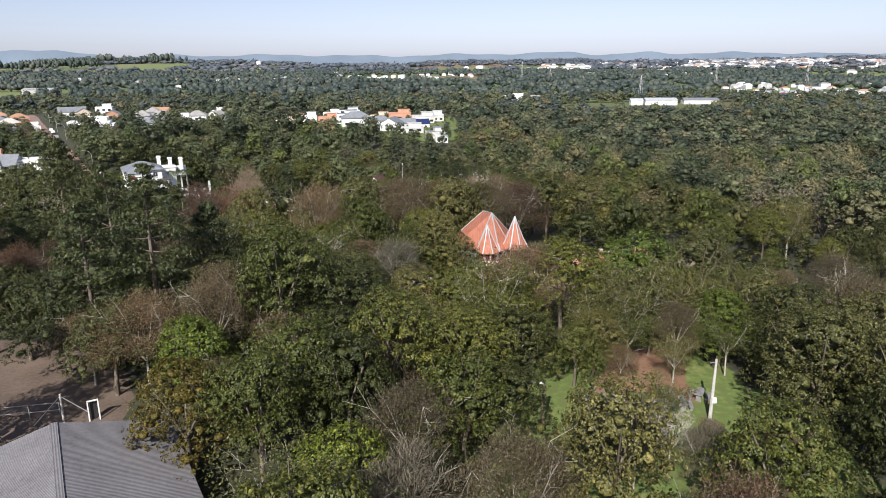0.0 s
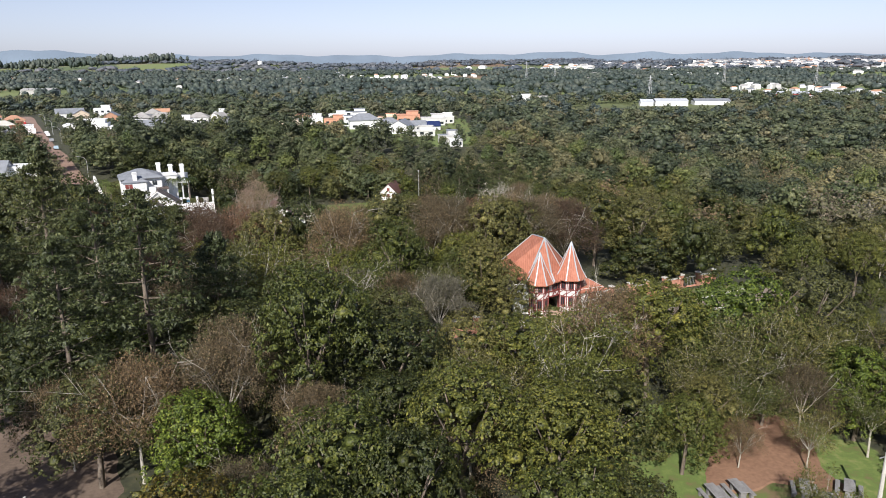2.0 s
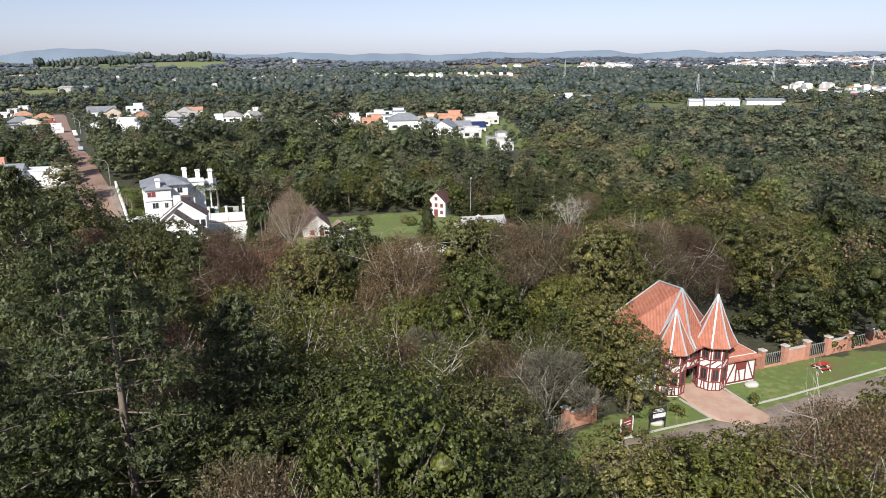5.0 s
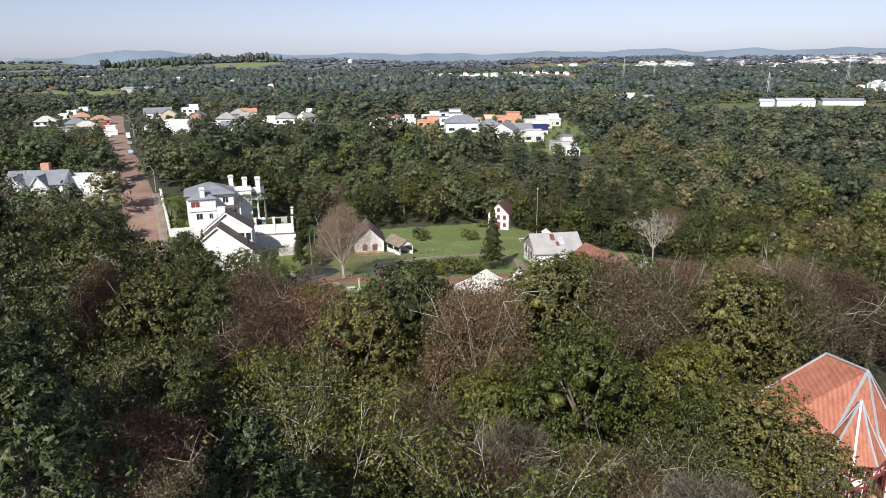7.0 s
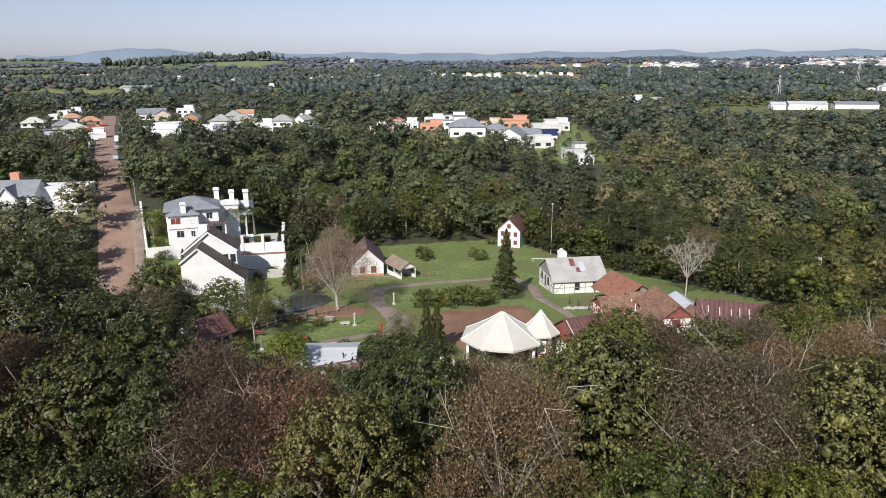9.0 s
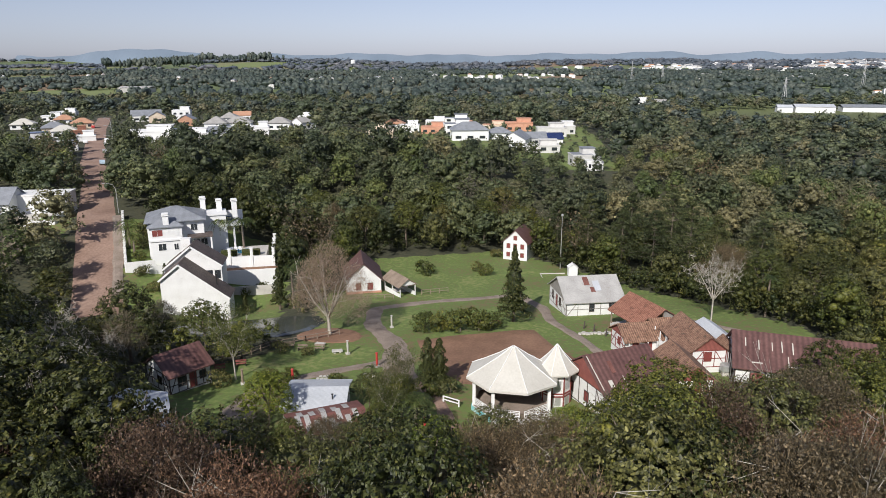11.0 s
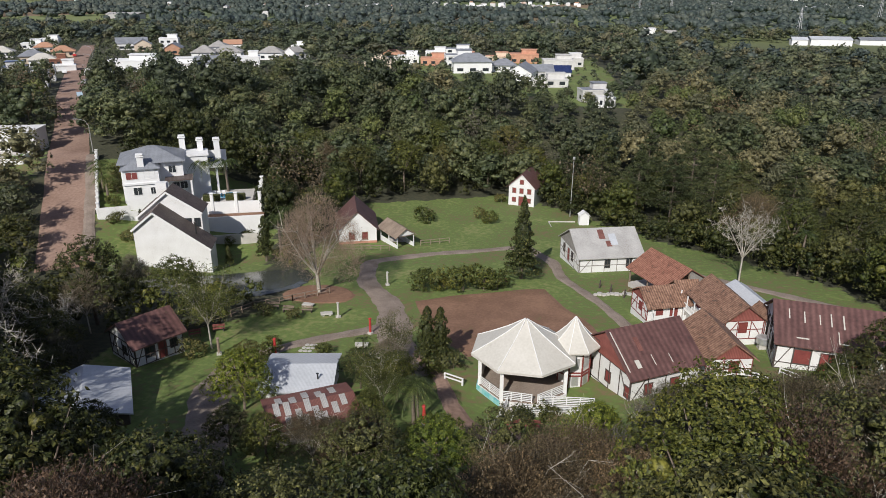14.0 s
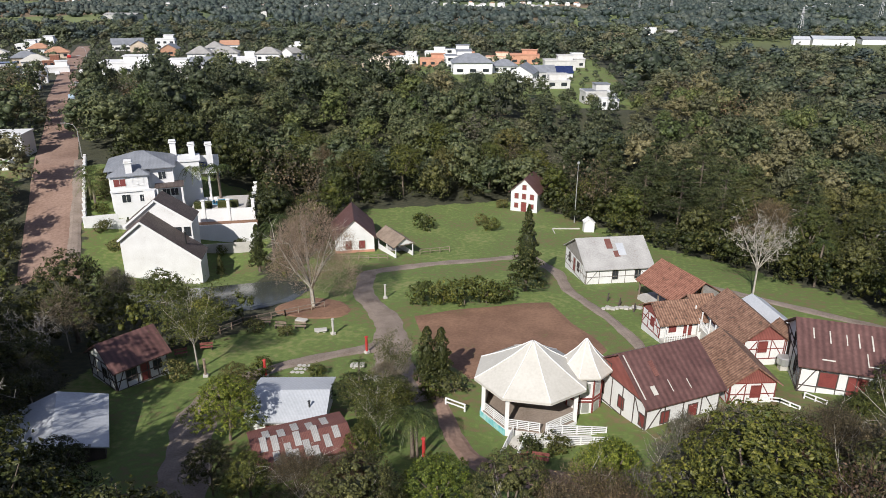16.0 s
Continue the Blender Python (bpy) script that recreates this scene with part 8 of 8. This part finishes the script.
child("lamp_arm", tube("lamp_arm", [(0.3, 0.6, 7.0), (0.0, 0.4, 7.3), (-0.5, 0.2, 7.3)], [0.05, 0.05, 0.05], 6, M_METAL), pole)
lp = thing("lamp_post", 9.2, 57.6, 0, label="lamp post with a short horizontal arm", category="street lamp")
child("shaft", tube("shaft", [(0, 0, -0.4), (0, 0, 4.6)], [0.2, 0.13], 8, M_WOOD), lp)
child("arm", tube("arm", [(-2.6, 0.2, 4.6), (-1.2, 0, 4.45), (0, 0, 4.4)], [0.05, 0.05, 0.06], 6, M_METAL), lp)
part("lamp_head", lp, M_WHITE, -0.1, 0, 4.35, 0.5, 0.22, 0.16, bevel=0.03)
for i, (x, y, rz) in enumerate(((15.0, 62.4, 100), (17.1, 63.0, 100), (22.3, 63.0, 70), (23.4, 61.2, 80), (25.8, 63.0, 60))):
    e = thing("picnic_table", x, y, rz, label="grey concrete picnic table with two benches", category="picnic table", group="picnic tables in the clearing")
    part("top", e, M_TABLE, 0, 0, 0.72, 1.9, 0.8, 0.09, bevel=0.02)
    for sx in (-0.6, 0.6):
        part("leg", e, M_TABLE, sx, 0, -0.1, 0.25, 0.5, 0.82)
    for sy in (-0.8, 0.8):
        part("bench_seat", e, M_TABLE, 0, sy, 0.4, 1.9, 0.35, 0.08, bevel=0.02)
        for sx in (-0.6, 0.6):
            part("bench_leg", e, M_TABLE, sx, sy, -0.1, 0.2, 0.28, 0.5)


# ---- houses of the town ----
def town_house(x, y, w, d, h, style, roof_m, wall_m, rz, label, floors=2):
    e = thing("town_house", x, y, rz, label=label, category="house", group="houses of the town")
    part("wall", e, wall_m, 0, 0, -3.0, w, d, h + 3.0)
    if style == "hip":
        hip_roof(e, w, d, h, min(w, d) * 0.34, roof_m, 0.6, x0=-w / 2, y0=-d / 2)
    elif style == "gable":
        o = gable_roof(e, w, d, h, d * 0.28, "x", roof_m, 0.4, 0.4)
        o.matrix_basis = pose(0, 0, 0)
        V = [(-w / 2, -d / 2, h), (-w / 2, d / 2, h), (-w / 2, 0, h + d * 0.28), (w / 2, -d / 2, h), (w / 2, d / 2, h), (w / 2, 0, h + d * 0.28)]
        child("gable", mesh_from("gable", V, [(0, 2, 1), (3, 4, 5), (0, 3, 5, 2), (1, 2, 5, 4), (0, 1, 4, 3)], wall_m), e)
    else:
        part("parapet", e, wall_m, 0, 0, h, w + 0.3, d + 0.3, 0.45)
        part("roof_deck", e, roof_m, 0, 0, h + 0.3, w - 0.3, d - 0.3, 0.2)
        part("upper_block", e, wall_m, w * 0.18, d * 0.1, h + 0.45, w * 0.5, d * 0.6, 1.9)
        part("roof", e, roof_m, w * 0.18, d * 0.1, h + 2.35, w * 0.56, d * 0.66, 0.22)
    for f in range(floors):
        z = 1.0 + f * 2.9
        if z + 1.3 > h:
            break
        for k in range(3):
            part("window", e, M_GLASS, -w * 0.33 + k * w * 0.33, -d / 2 - 0.02, z, w * 0.16, 0.12, 1.3)
        part("window", e, M_GLASS, w / 2 + 0.02, 0, z, 0.12, d * 0.25, 1.3)
        part("window", e, M_GLASS, -w / 2 - 0.02, -d * 0.1, z, 0.12, d * 0.25, 1.3)
    return e


LBL = {"hip": "white house with a hipped roof on a tree-lined street", "gable": "white house with a dark gabled roof", "flat": "modern white house with flat roofs", "raw": "unfinished brick house shell on a building plot"}
M_TAN = surface("tan_render", (0.52, 0.42, 0.32), (0.64, 0.54, 0.42), 0.85)
M_BEIGE = surface("grey_render", (0.46, 0.45, 0.43), (0.58, 0.57, 0.55), 0.85)
M_CLAY = surface("raw_clay_brick", (0.42, 0.20, 0.13), (0.55, 0.30, 0.20), 0.9)
M_GREYROOF = surface("grey_shingles", (0.25, 0.24, 0.23), (0.34, 0.33, 0.31), 0.8, scale=0.5, fine=5, bump=0.3)
M_ORANGE = surface("orange_roof", (0.36, 0.19, 0.12), (0.44, 0.25, 0.16), 0.8)
ROOFS = {"cream": M_CREAM, "solar": M_SOLAR, "slate": M_SLATE, "orange": M_ORANGE, "white": M_WHITE, "grey": M_GREYROOF, "tan": M_TAN, "clay": M_CLAY, "beige": M_BEIGE, "tile": M_OLDTILE, "red": M_REDTILE}
for x, y, w, d, h, st, roof, wall, rz in TOWN_HOUSES:
    town_house(x, y, w * 0.9, d * 0.9, h, st, ROOFS[roof], ROOFS[wall], rz, LBL["raw" if wall == "clay" else st])

e, L = house("street_villa", (-158.4, 225.6), (-143.8, 229.4), 10, 5.2, 3.0, "x", M_SLATE, M_WHITE, "large modern white villa with grey gabled roofs", z=5.0,
             opens=[("F", 3, 0.6, 2.4, 2.2, "win"), ("F", 8, 0.6, 1.2, 2.4, "win"), ("F", 12, 3.2, 2.2, 1.4, "win"), ("F", 4, 3.4, 2.0, 1.3, "win")], frame_m=M_BLACK)
part("brick_chimney", e, M_CLAY, 9, 6, 5, 2.2, 1.6, 5.2)
for u, w in ((3.4, 6.5), (9.6, 5.0)):
    V = [(u - w / 2, -2.2, 4.2), (u + w / 2, -2.2, 4.2), (u, -2.2, 7.4), (u - w / 2, 5, 4.2), (u + w / 2, 5, 4.2), (u, 5, 7.4)]
    child("gable_block", mesh_from("gable_block", V, [(0, 1, 2), (5, 4, 3), (0, 3, 4, 1), (1, 4, 5, 2), (2, 5, 3, 0)], M_WHITE), e)
    for s in (-1, 1):
        beam(e, (u + s * (w / 2 + 0.3), -2.4, 4.1), (u, -2.4, 7.6), 0.3, M_WHITE, "verge")
        an = math.degrees(math.atan2(3.2, w / 2))
        child("roof", box_mesh("roof", math.hypot(w / 2, 3.2) + 0.4, 7.6, 0.16, M_SLATE), e, Matrix.Translation((u + s * w / 4, 1.2, 5.85)) @ pose(0, 0, 0, 0, s * an, 0))
    part("wall", e, M_WHITE, u, -1.0, -1.5, w - 0.6, 2.3, 5.8)
b = thing("street_annex", -141.0, 234.4, 16, 6.9, "white flat-roofed garage block with a walled yard", "house")
part("wall", b, M_WHITE, 0, 4, -3.5, 14, 7, 7.6)
part("parapet", b, M_WHITE, 0, 4, 4.1, 14.3, 7.3, 0.4)
part("yard_wall", b, M_WHITE, 6.9, -3.5, -4.5, 0.3, 8.2, 5.0)
part("yard_wall", b, M_WHITE, 2.5, -7.6, -4.5, 9.0, 0.3, 4.4)
part("terrace", b, M_CONCRETE, 0.5, -1.5, -4.0, 8, 3.5, 3.9)
part("turf", b, M_LAWN, 4.8, -4.6, -4.0, 3.8, 5.0, 3.7)


def car(x, y, rz, m, label):
    e = thing("car", x, y, rz, tz(x, y) + 0.16, label, "car", "cars parked along the street")
    prof = [(-2.1, 0.35), (2.1, 0.35), (2.1, 0.75), (1.2, 0.9), (0.6, 1.42), (-1.2, 1.42), (-1.9, 0.95), (-2.1, 0.85)]
    n = len(prof)
    V = [(u, -0.85, v) for u, v in prof] + [(u, 0.85, v) for u, v in prof]
    child("body", mesh_from("body", V, [tuple(range(n)), tuple(range(2 * n - 1, n - 1, -1))] + [(i, i + n, (i + 1) % n + n, (i + 1) % n) for i in range(n)], m), e)
    part("side_glass", e, M_GLASS, -0.3, 0, 0.98, 1.6, 1.74, 0.34)
    beam(e, (1.16, 0, 0.98), (0.68, 0, 1.38), 1.4, M_GLASS, "windscreen", 0.06)
    for u in (-1.35, 1.35):
        for v in (-0.8, 0.8):
            child("wheel", tube("wheel", [(u, v - 0.1, 0.32), (u, v + 0.1, 0.32)], [0.33, 0.33], 12, M_BLACK), e)


M_BLUE = surface("pale_blue_car", (0.32, 0.42, 0.5), (0.4, 0.5, 0.58), 0.3)
for x, y, m, lab in ((-169.0, 305.0, M_BLUE, "pale blue car parked at the kerb"), (-203.5, 361.0, M_WHITE, "white car parked at the kerb"), (-211.0, 373.0, M_WHITE, "white car parked at the kerb"), (-216.5, 366.0, M_WHITE, "white car parked at the kerb"),
                     (-231.0, 390.0, M_WHITE, "white car parked at the kerb"), (-262.0, 440.0, M_RED, "red car parked at the kerb"), (-188.0, 336.0, M_METAL, "grey van parked at the kerb")):
    car(x, y, 123, m, lab)
car(-17.5, 147.6, 60, M_SOLAR, "dark blue car parked in front of the bandstand")
for x, y, s in ((-123.0, 240.0, 1), (-153.0, 288.0, 1), (-180.0, 330.0, 1), (-206.0, 370.0, 1), (-232.0, 410.0, 1)):
    e = thing("street_lamp", x, y, 30 if s > 0 else 210, label="grey street lamp with a curved arm", category="street lamp", group="street lamps")
    child("shaft", tube("shaft", [(0, 0, -0.3), (0, 0, 6.0), (-0.6, 0, 7.2), (-2.2, 0, 7.7)], [0.12, 0.09, 0.07, 0.05], 6, M_METAL), e)
    part("lamp_head", e, M_METAL, -2.5, 0, 7.6, 0.8, 0.25, 0.14)

# industrial sheds, mast, tank, city
for x, y, w, d, h, m, lab in ((250, 815, 36, 18, 5.5, M_WHITE, "long white industrial shed on the plain"), (300, 826, 40, 18, 4.5, M_SLATE, "low grey industrial shed on the plain"), (222, 812, 14, 10, 5, M_WHITE, "white industrial building on the plain"),
                              (424, 880, 66, 26, 9, M_WHITE, "white industrial shed with a red band"), (500, 900, 40, 20, 8, M_WHITE, "white industrial shed on the plain"), (560, 930, 40, 20, 7, M_WHITE, "white industrial shed on the plain"), (-645, 1130, 54, 20, 7, M_GREYTIN, "long grey farm shed by the fields")):
    e = thing("industrial_shed", x, y, -4, label=lab, category="shed", group="industrial sheds")
    part("wall", e, m if m != M_SLATE else M_WHITE, 0, 0, -2, w, d, h + 2)
    gable_roof(e, w, d, h, 2.2, "x", M_WHITETIN if m == M_WHITE else m, 0.5, 0.4).matrix_basis = pose(0, 0, 0)
    if "red band" in lab:
        part("red_band", e, M_RED, 0, -d / 2 - 0.1, h - 1.6, w, 0.25, 1.6)
        part("red_band", e, M_RED, 6, -d / 2 - 3, 1.0, w * 0.5, 6, 2.5)
for x, y, h in ((252, 905, 30), (480, 1250, 46), (165, 1500, 44), (240, 1600, 36), (640, 1250, 40)):
    e = thing("lattice_mast", x, y, 20, label="grey lattice power mast above the trees", category="mast", group="power masts")
    for sx in (-1, 1):
        for sy in (-1, 1):
            beam(e, (sx * 2.2, sy * 2.2, 0), (sx * 0.3, sy * 0.3, h), 0.35, M_METAL, "leg")
    for k in range(6):
        z, w = h * (k + 1) / 7, 2.2 - 1.9 * (k + 1) / 7
        beam(e, (-w, -w, z), (w, -w, z - h * 0.06), 0.25, M_METAL, "strut")
    for z in (h * 0.8, h * 0.92):
        beam(e, (-4, 0, z), (4, 0, z), 0.3, M_METAL, "cross_arm")
e = thing("water_tower", -700, 2700, label="white water tank on the far ridge", category="water tower")
child("tank", tube("tank", [(0, 0, 0), (0, 0, 12), (0, 0, 14), (0, 0, 26), (0, 0, 28)], [6, 6, 9, 10, 4], 14, M_WHITE), e)


def scatter_houses(name, places, lab, seed, wmin, wmax):
    """A distant built-up area: many small roofed blocks in one mesh."""
    r = np.random.RandomState(seed)
    V, Fs, mats = [], [], []
    for x, y in places:
        w, d, h = r.uniform(wmin, wmax), r.uniform(wmin, wmax) * 0.8, r.uniform(4, 9)
        z = tz(x, y)
        a = r.uniform(-0.4, 0.4)
        o = len(V)
        for zz in (z - 2, z + h):
            for u, v in ((-w / 2, -d / 2), (w / 2, -d / 2), (w / 2, d / 2), (-w / 2, d / 2)):
                V.append((x + u * math.cos(a) - v * math.sin(a), y + u * math.sin(a) + v * math.cos(a), zz))
        V += [(x - w * 0.3, y, z + h + d * 0.22), (x + w * 0.3, y, z + h + d * 0.22)]
        wm = r.choice([0, 0, 0, 0, 2])
        rm2 = r.choice([0, 3, 4, 4, 5, 5, 2])
        for f in BOX_F[2:]:
            Fs.append(tuple(i + o for i in f)); mats.append(wm)
        for f in ((4, 5, 9, 8), (6, 7, 8, 9), (5, 6, 9), (7, 4, 8)):
            Fs.append(tuple(i + o for i in f)); mats.append(rm2)
    me = mesh_from(name, V, Fs, M_WHITE)
    for m in (M_TAN, M_BEIGE, M_ORANGE, M_SLATE, M_GREYTIN):
        me.materials.append(m)
    me.polygons.foreach_set("material_index", mats)
    tagged(new(name, me), lab, "town", kind="stuff")


rs = np.random.RandomState(21)
city = [(float(rs.normal(1500, 330)), float(rs.normal(2700, 200))) for _ in range(900)] + [(float(rs.normal(850, 260)), float(rs.normal(2760, 160))) for _ in range(300)] + [(float(rs.normal(2100, 250)), float(rs.normal(2600, 220))) for _ in range(260)]
scatter_houses("distant_city", city, "distant pale city on a low hill", 31, 14, 30)
vill = [(float(rs.uniform(-500, 700)), float(rs.normal(1900, 260))) for _ in range(70)] + [(float(rs.normal(-330, 160)), float(rs.normal(1700, 120))) for _ in range(50)] + [(float(rs.uniform(450, 760)), float(rs.uniform(900, 1300))) for _ in range(40)] + [(float(rs.uniform(-1500, -500)), float(rs.normal(1900, 200))) for _ in range(30)]
scatter_houses("scattered_houses", vill, "scattered small houses among far trees", 32, 8, 15)
